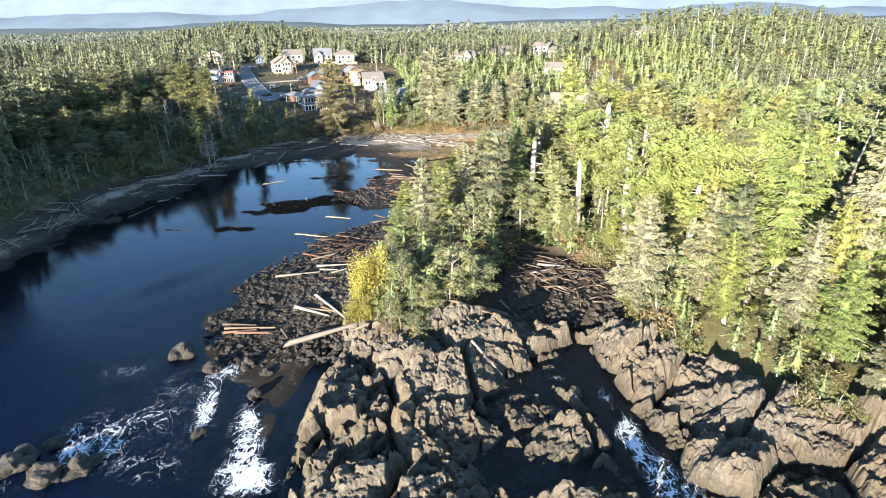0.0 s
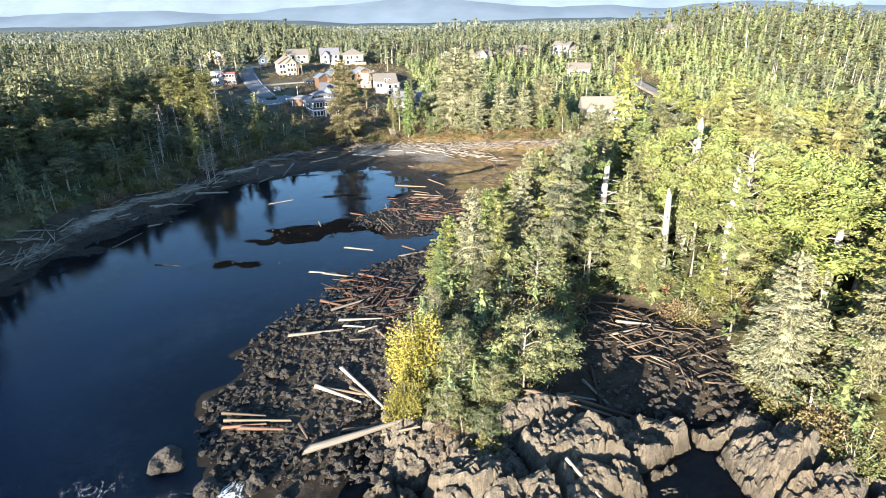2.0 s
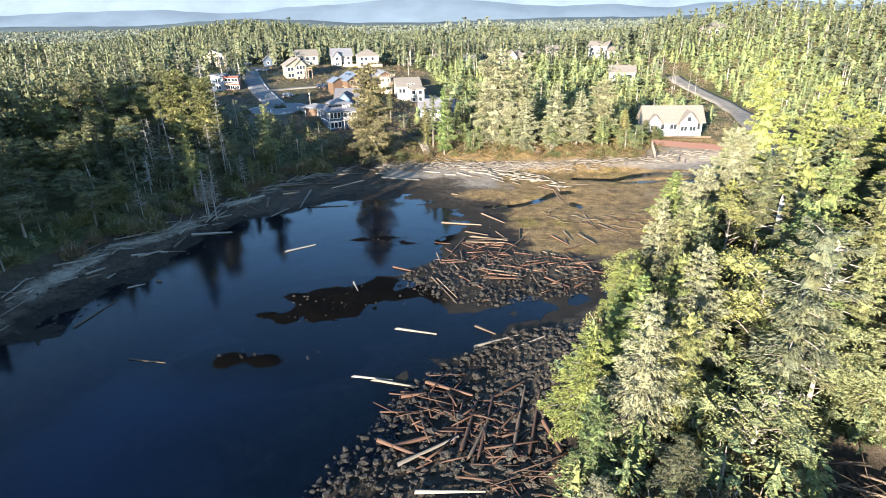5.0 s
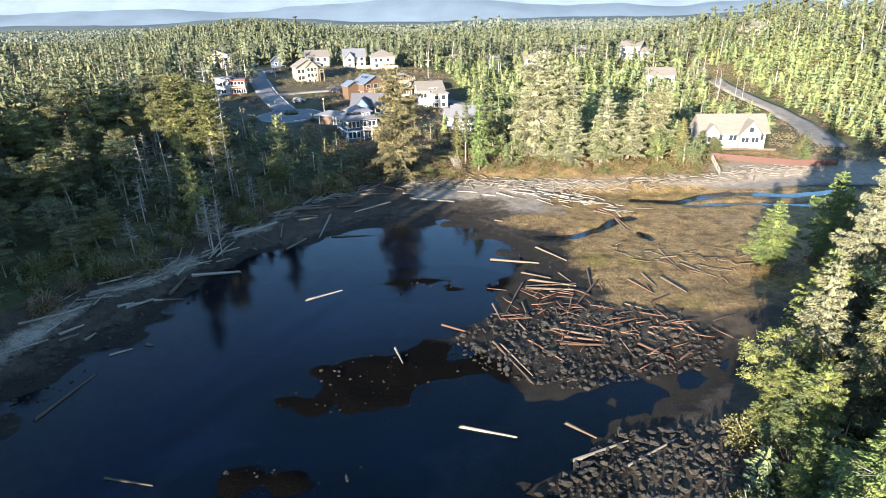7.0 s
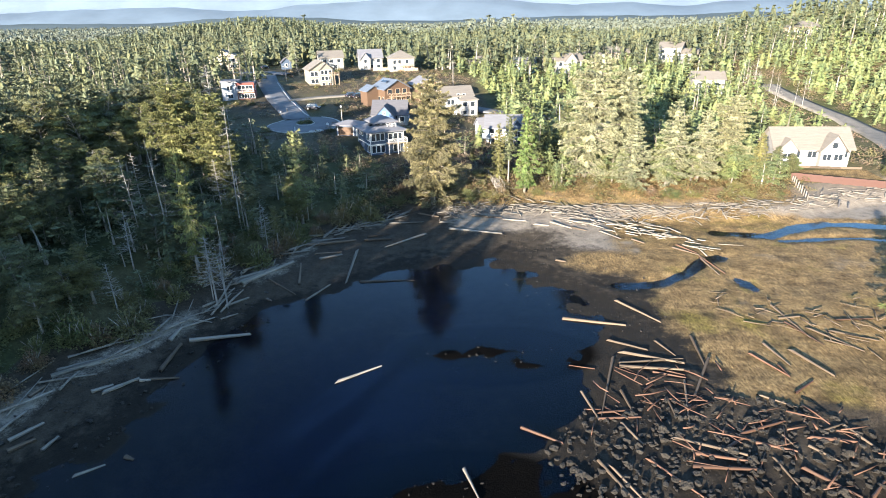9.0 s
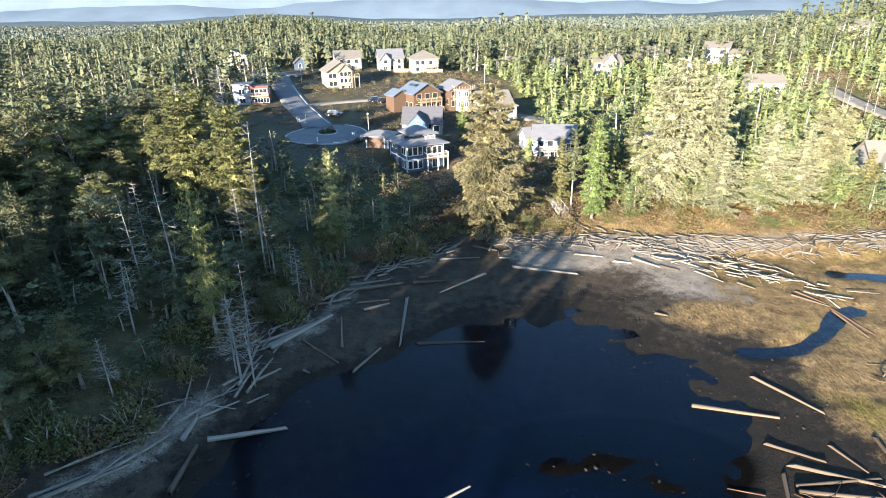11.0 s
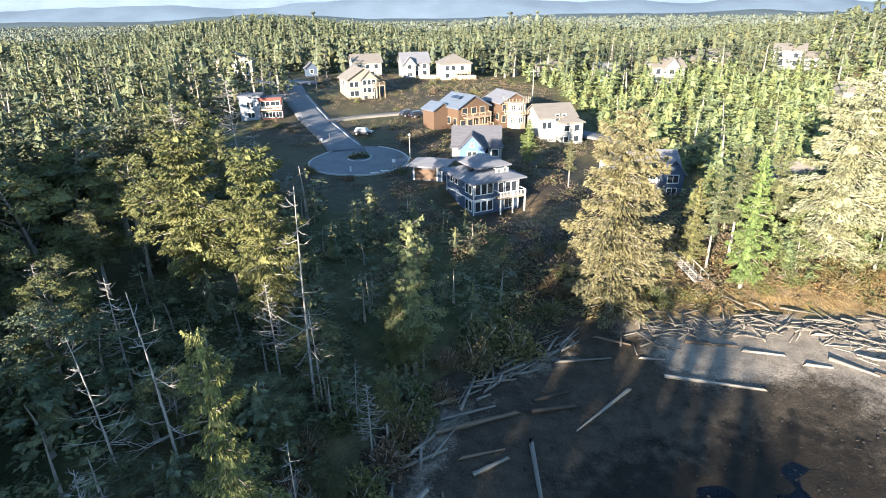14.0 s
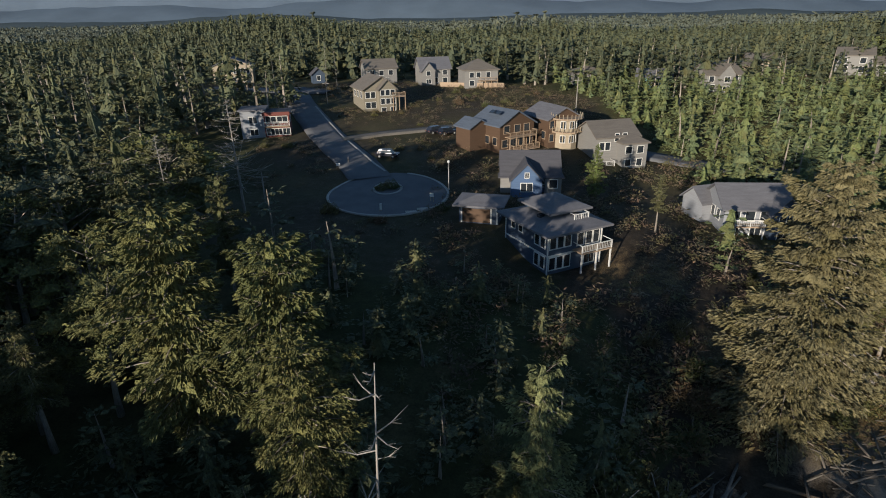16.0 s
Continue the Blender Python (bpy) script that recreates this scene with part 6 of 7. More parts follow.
for k in (-1, 0, 1):
    for zz in (0.7, 3.5):
        window(rnd_, pose(0.3 + 2.22 * math.sin(radians(45 * k)), -4.7 - 2.22 * math.cos(radians(45 * k)), zz, 0, 0, 45 * k), 0.9, 1.3)
# white house with a tan roof
wht = house(-31.8, 257.5, 14, 8.6, 8.6, 5.5, "x", 2.3, "white_siding", "roof_tan", "white three-storey house with a tan shingle roof", 8.4,
            [("front", 0.5, (1.2, 2.6, 4.2), 0.8), ("front", 3.0, (-3.2, -2.0), 0.7), ("front", 4.6, (-0.2, 1.4), 0.6), ("right", 3.2, (-2, 1), 0.9), ("right", 0.6, (-2, 1), 0.9)])
wing(wht, 2.6, -4.9, 5.0, 3.4, 4.4, "hip", 1.3, "white_siding", "roof_tan", 0, [("front", 2.6, (-1.4, 1.0), 1.0), ("front", 0.2, (-1.4, 1.0), 0.9), ("right", 2.6, (0,), 1.0)])
balcony(wht, face("front", 8.6, 8.6, -3.0, 0.3), 3.5, 2.0, legs=1.5)
# the cream house on the slope, and the white ones above it
crm = house(-82.6, 297.5, 24, 9.2, 11.0, 4.9, "y", 2.8, "cream", "roof_tan", "cream house with tall gable windows and a tan roof", None,
            [("front", 0.2, (-3.6, -2.2), 0.9), ("front", 2.7, (-3.6, -2.2), 0.85), ("left", 2.6, (-3, 0, 3), 1.0)], over=0.6)
wing(crm, 1.0, -6.2, 4.6, 3.0, 4.9, "y", 2.2, "cream", "roof_tan", 0, [("front", -0.9, (-1.2, 1.2), 0.9), ("front", 1.3, (-1.35, 0, 1.35), 0.8), ("front", 3.4, (-1.35, 0, 1.35), 0.8)])
balcony(crm, face("front", 9.2, 11, 3.9, 3.0), 3.4, 2.6, "deck_wood", "deck_wood", legs=4.5)
house(-86.0, 334.0, 20, 10.0, 8.0, 5.2, "x", 2.4, "white_siding", "roof_tan", "white house with a tan gabled roof behind the cream house", None, [("front", 3.0, (-3, 0, 3), 1.0), ("front", 0.6, (-3, 1.5), 1.0), ("right", 3.0, (0,), 1.0)])
wi = house(-68.5, 332.0, 16, 9.5, 8.0, 5.0, "x", 3.0, "white_siding", "roof_grey", "white house with a grey gabled roof", None, [("front", 3.0, (-3, 3), 1.0), ("front", 0.7, (-3, 0, 3), 1.0)])
wing(wi, -2.6, -4.2, 4.2, 2.0, 4.4, "y", 2.4, "white_siding", "roof_grey", 0, [("front", 3.0, (0,), 1.0), ("front", 0.6, (0,), 1.2)])
wj = house(-54.5, 323.0, 12, 10.0, 9.5, 5.0, "hip", 3.0, "white_siding", "roof_tan", "white house with a tan pyramid roof and a deck", None, [("front", 3.0, (-3, -1, 2), 0.9), ("front", 0.7, (-3, 1, 3), 1.0)])
balcony(wj, face("front", 10, 9.5, 1.5, 2.2), 5.5, 2.4, "deck_wood", "deck_wood", legs=2.2)
# the modern house with red panels
mod = empty("house", pose(-106.3, 271.5, 11.6, 0, 0, 12), "modern flat-roofed house with grey walls and red panels", "house", "houses of the village")
walls(5.2, 6.5, -2, 5.8, MAT["pale_grey"], mod)
part("roof", boxed(-2.9, -3.6, 5.8, 2.9, 3.6, 6.1), MAT["roof_grey"], mod)
wing(mod, 5.0, -0.6, 5.4, 6.0, 5.2, "hip", 0.3, "red_fascia", "roof_dark", 0, [("front", 3.2, (-1.2, 1.2), 1.7), ("front", 0.6, (-1.5, 0.2, 1.8), 1.3), ("right", 3.0, (0,), 1.4)], trim="white_paint")
part("fascia", boxed(2.1, -4.2, 4.75, 7.9, -3.7, 5.5), MAT["red_fascia"], mod)
balcony(mod, pose(5.0, -3.6, 2.6), 5.4, 1.2, rail="white_paint")
for zz in (0.6, 3.2):
    window(mod, face("front", 5.2, 6.5, 0, zz), 1.6, 1.3)
house(-138.5, 349.0, 14, 13, 9, 5.6, "y", 2.6, "tan_wall", "roof_grey", "large tan house with a grey gabled roof at the forest's edge", None, [("front", 3.2, (-4, -2.4, 1, 2.6, 4.6), 1.1), ("front", 0.5, (-4, 0, 4), 1.2)])
house(-107.5, 341.0, 20, 4.2, 4.5, 3.0, "y", 1.8, "slate_blue", "roof_dark", "small dark cabin among the trees", None, [("front", 1.0, (0,), 0.8)])
# houses to the east
nn = house(-19.5, 225.0, -4, 9.0, 8.0, 4.6, "x", 2.4, "pale_grey", "roof_grey", "grey house below the street with a steep grey roof", 5.4, [("front", 2.8, (-3, -1, 1), 0.9), ("front", 0.4, (-3, 0), 1.1), ("left", 2.4, (0, 2), 0.8)])
wing(nn, 3.2, -4.2, 3.6, 2.4, 4.3, "y", 2.2, "slate_blue", "roof_grey", 0, [("front", 2.6, (0,), 1.4), ("front", 0.3, (0,), 1.2)])
wing(nn, -4.6, 3.2, 4.5, 4.5, 4.0, "x", 1.8, "pale_grey", "roof_grey", 20)
balcony(nn, face("front", 9, 8, -1.4, 2.4), 4.0, 1.5, legs=2.4)
house(3.0, 216.0, -8, 9.5, 7.5, 3.6, "x", 2.6, "slate_blue", "roof_tan", "blue house with a weathered brown roof behind the shore trees", None, [("front", 0.8, (-3, 0, 3), 1.2), ("left", 0.8, (0,), 1.0)])
oo = house(48.0, 210.5, -4, 16.0, 7.5, 3.3, "x", 3.6, "white_siding", "roof_tan", "long white house with a tan roof above the lawn", 4.2, [("front", 0.9, (-6, -3.5, 0, 6.5), 1.4)], over=0.7)
wing(oo, 3.8, -3.6, 5.0, 2.6, 3.0, "y", 3.0, "white_siding", "roof_tan", 0, [("front", 0.6, (-1.2, 1.2), 1.4), ("front", 3.2, (0,), 0.9)], over=0.6)
wing(oo, -5.6, -3.4, 4.0, 2.2, 2.8, "y", 2.2, "white_siding", "roof_tan", 0, [("front", 0.7, (0,), 1.4)])
house(-21.5, 324.0, 6, 9.0, 7.0, 3.4, "hip", 1.8, "white_siding", "roof_tan", "low white house with a tan roof among young firs", None, [("front", 1.0, (-2.5, 2), 1.2)])
house(-5.0, 312.0, -18, 9.0, 7.0, 3.6, "x", 1.8, "teal", "roof_grey", "teal house with a grey roof among young firs", None, [("front", 1.0, (-2.5, 0.5, 3), 1.2)])
rr = house(11.0, 309.0, 8, 10.0, 8.0, 4.6, "x", 2.2, "white_siding", "roof_tan", "white gabled house on the slope", None, [("front", 2.6, (-3.5, 3.5), 1.0), ("front", 0.4, (-3, 3), 1.0)])
wing(rr, 0, -4.4, 4.6, 2.4, 4.6, "y", 2.6, "white_siding", "roof_tan", 0, [("front", 2.6, (0,), 1.2), ("front", 0.2, (0,), 1.4)])
house(25.0, 328.0, -6, 11.0, 8.0, 3.6, "hip", 2.0, "tan_wall", "roof_tan", "tan house with a hip roof up the hill", None, [("front", 1.0, (-3, 0, 3), 1.2)])
house(37.0, 336.0, -12, 10.0, 8.0, 3.4, "x", 2.0, "tan_wall", "roof_tan", "long tan house under tall firs", None, [("front", 1.0, (-2.5, 2), 1.2)])
ss = house(54.0, 318.0, -30, 8.5, 8.0, 5.2, "x", 1.8, "white_siding", "roof_tan", "white two-storey house with a stepped tan roof", None, [("front", 3.0, (-2.5, 2), 1.0), ("front", 0.6, (-2, 2), 1.0)])
wing(ss, 7.0, -0.6, 6.5, 6.5, 3.0, "x", 1.6, "white_siding", "roof_tan", 0, [("front", 0.8, (0,), 1.4)])
house(54.0, 282.0, -10, 10.0, 8.0, 3.6, "x", 2.2, "white_siding", "roof_tan", "white house with a tan roof by the upper street", None, [("front", 0.9, (-3, 0, 3), 1.2)])
house(113.0, 335.0, 6, 13.0, 9.0, 3.6, "hip", 2.4, "tan_wall", "roof_tan", "wide tan house below the wooded hill", None, [("front", 0.9, (-4, -1, 3), 1.3)])


# ---- street furniture, fences, cars ----
def street_lamp(x, y, tall):
    ob = empty("street_lamp", pose(x, y, ground_z(x, y)), "grey street lamp with a round head", "lamp", "street lamps")
    bm = bmesh.new()
    bmesh.ops.create_cone(bm, cap_ends=True, segments=10, radius1=0.1, radius2=0.055, depth=tall, matrix=pose(0, 0, tall / 2 - 0.05))
    part("pole", bm, MAT["concrete"], ob)
    bm = bmesh.new()
    bmesh.ops.create_uvsphere(bm, u_segments=10, v_segments=8, radius=0.24, matrix=pose(0, 0, tall + 0.12))
    part("lamp_head", bm, MAT["white_paint"], ob)
    bm = bmesh.new()
    bmesh.ops.create_cone(bm, cap_ends=True, segments=10, radius1=0.2, radius2=0.12, depth=0.3, matrix=pose(0, 0, 0.12))
    part("base", bm, MAT["concrete"], ob)


for x, y, t in ((-63.0, 236.2, 4.6), (0.4, 248, 5.0), (91, 285, 5), (96, 300, 5), (95, 234, 4.5)):
    street_lamp(x, y, t)


def utility_pole(x, y, tall, label="tall bare wooden utility pole"):
    ob = empty("utility_pole", pose(x, y, ground_z(x, y)), label, "pole", "utility poles")
    v, f = tube([(0, 0, -0.5), (0, 0, tall)], [0.16, 0.09], 8)
    p = new("pole", mesh_of("pole", v, f, [MAT["dead_wood"]], True))
    p.parent = ob
    part("crossarm", boxed(-0.9, -0.05, tall - 0.7, 0.9, 0.05, tall - 0.58), MAT["dead_wood"], ob)


utility_pole(-32.7, 283, 9.5)
utility_pole(-96, 300, 6)
utility_pole(-90, 225, 6)


def sign_board(x, y, w, h, up, turn, label):
    ob = empty("sign_board", pose(x, y, ground_z(x, y) + 0.1, 0, 0, turn), label, "sign")
    part("panel", boxed(-w / 2, -0.03, up, w / 2, 0.03, up + h, 0.01), MAT["white_paint"], ob)
    for s in (-1, 1):
        part("stake", boxed(s * w * 0.35 - 0.04, 0.03, -0.3, s * w * 0.35 + 0.04, 0.1, up + h * 0.8), MAT["deck_wood"], ob)


sign_board(-83.6, 247.8, 0.7, 0.5, 0.3, 5, "small white lot sign beside the kerb")
sign_board(-65.6, 229.5, 0.7, 0.6, 0.8, -20, "white notice board at the turning circle")
sign_board(-73.0, 224.8, 0.35, 1.0, 0.2, 30, "narrow white marker board at the circle's edge")
sign_board(-68.5, 224.2, 1.6, 0.3, 0.05, 4, "low white barrier board beside the kerb")
sign_board(-66.9, 225.6, 1.6, 0.3, 0.05, 8, "low white barrier board beside the kerb")
for x, y, t, label in ((-82.0, 249.9, 1.3, "short dark post beside the street"), (41.5, 185.5, 1.3, "short dark post on the beach"), (43.2, 185.3, 1.0, "short dark post on the beach")):
    ob = empty("bollard", pose(x, y, ground_z(x, y)), label, "post")
    bm = bmesh.new()
    bmesh.ops.create_cone(bm, cap_ends=True, segments=10, radius1=0.17, radius2=0.13, depth=t + 0.2, matrix=pose(0, 0, t / 2 - 0.1))
    part("shaft", bm, MAT["dark_metal"], ob)
    part("cap", boxed(-0.16, -0.16, t, 0.16, 0.16, t + 0.08, 0.02), MAT["dark_metal"], ob)


def car(x, y, yaw, label, mat="car_paint"):
    """A parked car: body with a cabin, glass, four wheels with tyres and rims, lights."""
    ob = empty("car", pose(x, y, ground_z(x, y) + 0.08, 0, 0, yaw), label, "car", "parked cars")
    bm = boxed(-2.2, -0.88, 0.32, 2.2, 0.88, 0.95, 0.12)
    cab = bmesh.ops.create_cube(bm, size=1)["verts"]
    for v_ in cab:
        top = v_.co.z > 0
        v_.co = Vector((v_.co.x * (2.2 if top else 3.0) - 0.35, v_.co.y * (1.36 if top else 1.66), 1.62 if top else 0.93))
    part("body", bm, MAT[mat], ob)
    bm = bmesh.new()
    cab = bmesh.ops.create_cube(bm, size=1)["verts"]
    for v_ in cab:
        top = v_.co.z > 0
        v_.co = Vector((v_.co.x * (2.26 if top else 2.9) - 0.35, v_.co.y * (1.46 if top else 1.7), 1.5 if top else 1.02))
    part("windows", bm, MAT["glass"], ob)
    for sx in (-1.35, 1.35):
        for sy in (-0.82, 0.82):
            bm = bmesh.new()
            bmesh.ops.create_cone(bm, cap_ends=True, segments=14, radius1=0.34, radius2=0.34, depth=0.22, matrix=pose(sx, sy, 0.34, 90))
            wheel = part("wheel", bm, MAT["rubber"], ob)
            bm = bmesh.new()
            bmesh.ops.create_cone(bm, cap_ends=True, segments=10, radius1=0.2, radius2=0.2, depth=0.25, matrix=pose(sx, sy, 0.34, 90))
            part("rim", bm, MAT["concrete"], wheel)
    for sy in (-0.6, 0.6):
        part("headlight", boxed(2.16, sy - 0.18, 0.66, 2.24, sy + 0.18, 0.82, 0.02), MAT["white_paint"], ob)
        part("tail_light", boxed(-2.24, sy - 0.16, 0.66, -2.16, sy + 0.16, 0.84, 0.02), MAT["red_fascia"], ob)


car(-75.0, 253.4, -12, "dark blue car parked beside the turning circle")
car(-118, 343, 60, "dark car parked near the forest's edge")
car(-66, 270, 35, "dark car parked by the cedar house")
car(-63.5, 268.8, 35, "dark car beside another by the cedar house")
car(-122, 341, 70, "dark car parked near the forest's edge")


def board_fence(points, tall, mat, label):
    """A fence of boards on posts, following the ground."""
    ob = empty("fence", pose(*points[0], ground_z(*points[0])), label, "fence")
    inv = ob.matrix_basis.inverted()
    for a, b in zip(points, points[1:]):
        ln = math.dist(a, b)
        n = max(1, round(ln / 2.2))
        yaw = math.degrees(math.atan2(b[1] - a[1], b[0] - a[0]))
        for i in range(n):
            q = (a[0] + (b[0] - a[0]) * (i + 0.5) / n, a[1] + (b[1] - a[1]) * (i + 0.5) / n)
            L_ = ln / n
            p = part("panel", boxed(-L_ / 2, -0.025, 0.1, L_ / 2, 0.025, tall, 0.01), MAT[mat], ob)
            p.matrix_local = inv @ pose(*q, ground_z(*q), 0, 0, yaw)
            p2 = part("post", boxed(-L_ / 2 - 0.07, -0.09, -0.4, -L_ / 2 + 0.07, 0.09, tall + 0.15), MAT[mat], ob)
            p2.matrix_local = p.matrix_local.copy()


board_fence([(38.5, 197.5), (46, 195.6), (56, 193.6), (66, 192.5)], 1.6, "fence_red", "weathered red-brown board fence below the lawn")
board_fence([(42.5, 205.6), (58, 204.6)], 0.6, "log", "low dark wooden skirting below the long white house")
board_fence([(-66, 322), (-58, 318.5), (-47, 317)], 1.5, "deck_wood", "weathered board fence below the white houses")
pick = empty("palisade", pose(36, 186.5, ground_z(36, 186.5)), "row of pale leaning driftwood posts on the beach", "fence")
inv = pick.matrix_basis.inverted()
for i in range(9):
    q = (36 + 0.3 * i, 186.5 + 1.25 * i)
    v, f = tube([(0, 0, -0.4), (0.05 * (i % 3), 0.03, 1.3 + 0.12 * (i % 4))], [0.16, 0.13], 7)
    p = new("post", mesh_of("post", v, f, [MAT["log_pale"]], True))
    p.parent, p.matrix_local = pick, inv @ pose(*q, ground_z(*q))
# wooden stairs from the beach
st = empty("stairs", pose(-22.8, 190.2, 0), "weathered wooden stairs down to the beach", "stairs")
z0, z1 = ground_z(-22.8, 190.2), ground_z(-24.2, 196.5)
for i in range(14):
    k = (i + 0.5) / 14
    part("tread", boxed(-0.7 - 1.4 * k, 6.3 * k - 0.17, z0 + (z1 - z0) * k + 0.5, 0.7 - 1.4 * k, 6.3 * k + 0.17, z0 + (z1 - z0) * k + 0.56), MAT["dead_wood"], st)
for s in (-0.75, 0.75):
    for lift, r_ in ((0.42, 0.09), (1.45, 0.05)):
        v, f = tube([(s, 0, z0 + lift), (s - 1.4, 6.3, z1 + lift)], [r_, r_], 6)
        p = new("rail" if lift > 1 else "stringer", mesh_of("rail", v, f, [MAT["dead_wood"]], True))
        p.parent = st
    for i in range(5):
        k = i / 4
        v, f = tube([(s - 1.4 * k, 6.3 * k, z0 + (z1 - z0) * k - 0.3), (s - 1.4 * k, 6.3 * k, z0 + (z1 - z0) * k + 1.45)], [0.05, 0.05], 6)
        p = new("post", mesh_of("post", v, f, [MAT["dead_wood"]], True))
        p.parent = st


# ---- driftwood ----
log_kinds = []
for i in range(7):
    r_ = np.random.default_rng(300 + i)
    n = 6
    bend = r_.normal(0, 0.012, (n, 2))
    bend[0] = bend[-1] = 0
    pts = [(k / (n - 1) - 0.5, bend[k][0], bend[k][1]) for k in range(n)]
    v, f = tube(pts, [0.5 * (1 - (0.35 + 0.08 * i % 0.3) * k / (n - 1)) * r_.uniform(0.93, 1.07) for k in range(n)], 8)
    v = [(x, (y - b) * (1 + 0.12 * math.sin(5 * j)) + b, z) for j, ((x, y, z), b) in enumerate((p, 0.0) for p in v)]
    log_kinds.append((v, f))
log_meshes = {}


def log(x0, y0, x1, y1, thick, kind, mat, label, lift=0.0, group="driftwood logs"):
    """A trunk that lies between two places on the ground."""
    key, thick = (kind, mat), thick * 0.82
    if key not in log_meshes:
        v, f = log_kinds[kind]
        log_meshes[key] = mesh_of("trunk", v, f, [MAT[mat]], True)
    z0, z1 = max(surface_z(x0, y0), -0.05), max(surface_z(x1, y1), -0.05)
    zm = max(surface_z((x0 + x1) / 2, (y0 + y1) / 2), -0.05)
    lift = lift + max(0.0, zm - (z0 + z1) / 2) * 0.7
    a, b = Vector((x0, y0, z0 + thick * 0.32 + lift)), Vector((x1, y1, z1 + thick * 0.25 + lift))
    d = b - a
    turn = d.to_track_quat("X", "Z").to_matrix().to_4x4()
    ob = new("log", log_meshes[key])
    ob.matrix_basis = Matrix.Translation((a + b) / 2) @ turn @ Matrix.Rotation(kind * 0.9, 4, "X") @ Matrix.Diagonal((d.length, thick, thick, 1))
    return tagged(ob, label, "log", group)


rng = np.random.default_rng(17)


def logs(rows, mat, thick, label, lift=0.0, group="driftwood logs"):
    for row in rows:
        ln = math.hypot(row[2] - row[0], row[3] - row[1])
        log(*row, thick * rng.uniform(0.75, 1.25) * (0.75 + 0.03 * ln), int(rng.integers(0, 7)), mat[int(rng.integers(0, len(mat)))], label, lift, group)


FLAT_A = [(-18.5, 143.3, -11.2, 141.5), (-10.8, 147.8, -6.9, 142.0), (-14.5, 134.7, -18.2, 124.7), (-14.3, 133.3, -7.2, 134.2), (-14.4, 132.7, -7.3, 131.9), (-8.9, 138.0, -7.7, 134.9), (-11.2, 131.7, -8.2,
        130.6), (-4.5, 138.9, -5.3, 133.1), (-4.4, 134.2, -8.6, 127.4), (-8.5, 130.2, -10.5, 123.7), (-11.2, 127.5, -11.4, 124.6), (-15.3, 128.6, -15.1, 125.4), (-13.1, 128.5, -11.9, 129.6), (-19.2, 128.7,
        -18.5, 124.3), (-18.5, 124.4, -14.6, 124.6), (-18.3, 125.3, -15.0, 125.6), (-16.6, 123.8, -15.5, 120.8), (-13.5, 135.6, -7.3, 133.3), (-14.3, 138.1, -10.4, 135.9), (-12.8, 121.7, -7.2, 119.6)]
FLAT_B = [(-25.8, 123.3, -22.4, 121.1), (-19.9, 119.0, -16.3, 110.9), (-18.9, 118.1, -16.2, 112.3), (-15.6, 119.1, -12.6, 115.1), (-11.6, 119.7, -7.4, 119.0), (-12.3, 118.3, -6.8, 118.0), (-8.4, 120.5, -6.4,
        121.8), (-6.7, 122.1, -1.9, 123.8), (-2.4, 127.5, 0.2, 125.7), (-5.2, 119.4, -4.7, 115.7), (-3.1, 122.0, -2.6, 120.4), (-5.8, 121.1, -2.7, 120.0), (-3.5, 118.2, -0.6, 115.2), (-1.0, 121.7, 2.8,
        121.0), (-1.6, 120.7, -0.0, 118.8), (0.5, 122.4, 3.3, 123.4), (2.8, 123.1, 4.2, 119.8), (0.1, 115.2, 2.1, 116.8), (2.3, 132.8, 2.3, 130.6), (5.2, 135.9, 6.8, 130.6)]
FLAT_C = [(8.5, 146.4, 8.9, 138.2), (7.9, 142.1, 9.5, 136.9), (9.8, 140.6, 13.0, 135.7), (14.1, 142.3, 18.9, 142.7), (11.9, 139.9, 16.2, 137.7), (7.6, 142.8, 10.6, 143.3), (0.5, 135.0, 2.3, 130.6), (2.9, 137.2,
        3.5, 132.7), (1.3, 127.8, 4.1, 129.8), (6.1, 162.3, 7.0, 155.8), (6.0, 162.0, 6.0, 155.5), (2.9, 165.7, 6.1, 162.7), (4.1, 166.7, 6.0, 163.3)]
BAY = [(-44.1, 130.2, -39.8, 133.1), (-45.5, 154.1, -37.8, 154.6), (-47.5, 164.0, -47.4, 153.4), (-53.8, 152.4, -55.0, 158.3), (-58.2, 152.9, -53.7, 149.8), (-51.9, 148.5, -49.5, 152.8), (-31.1, 118.3, -29.9, 114.7),
       (-23.9, 104.8, -19.0, 103.4), (-14.2, 105.2, -11.9, 103.2), (-14.5, 100.4, -9.2, 102.6), (-10.2, 99.5, -5.1, 102.5), (-27.5, 95.0, -23.3, 94.2), (-25.4, 94.3, -20.5, 92.9), (-53.3, 98.8, -48.9, 98.0), (-64.2, 106.1, -62.8, 113.5)]
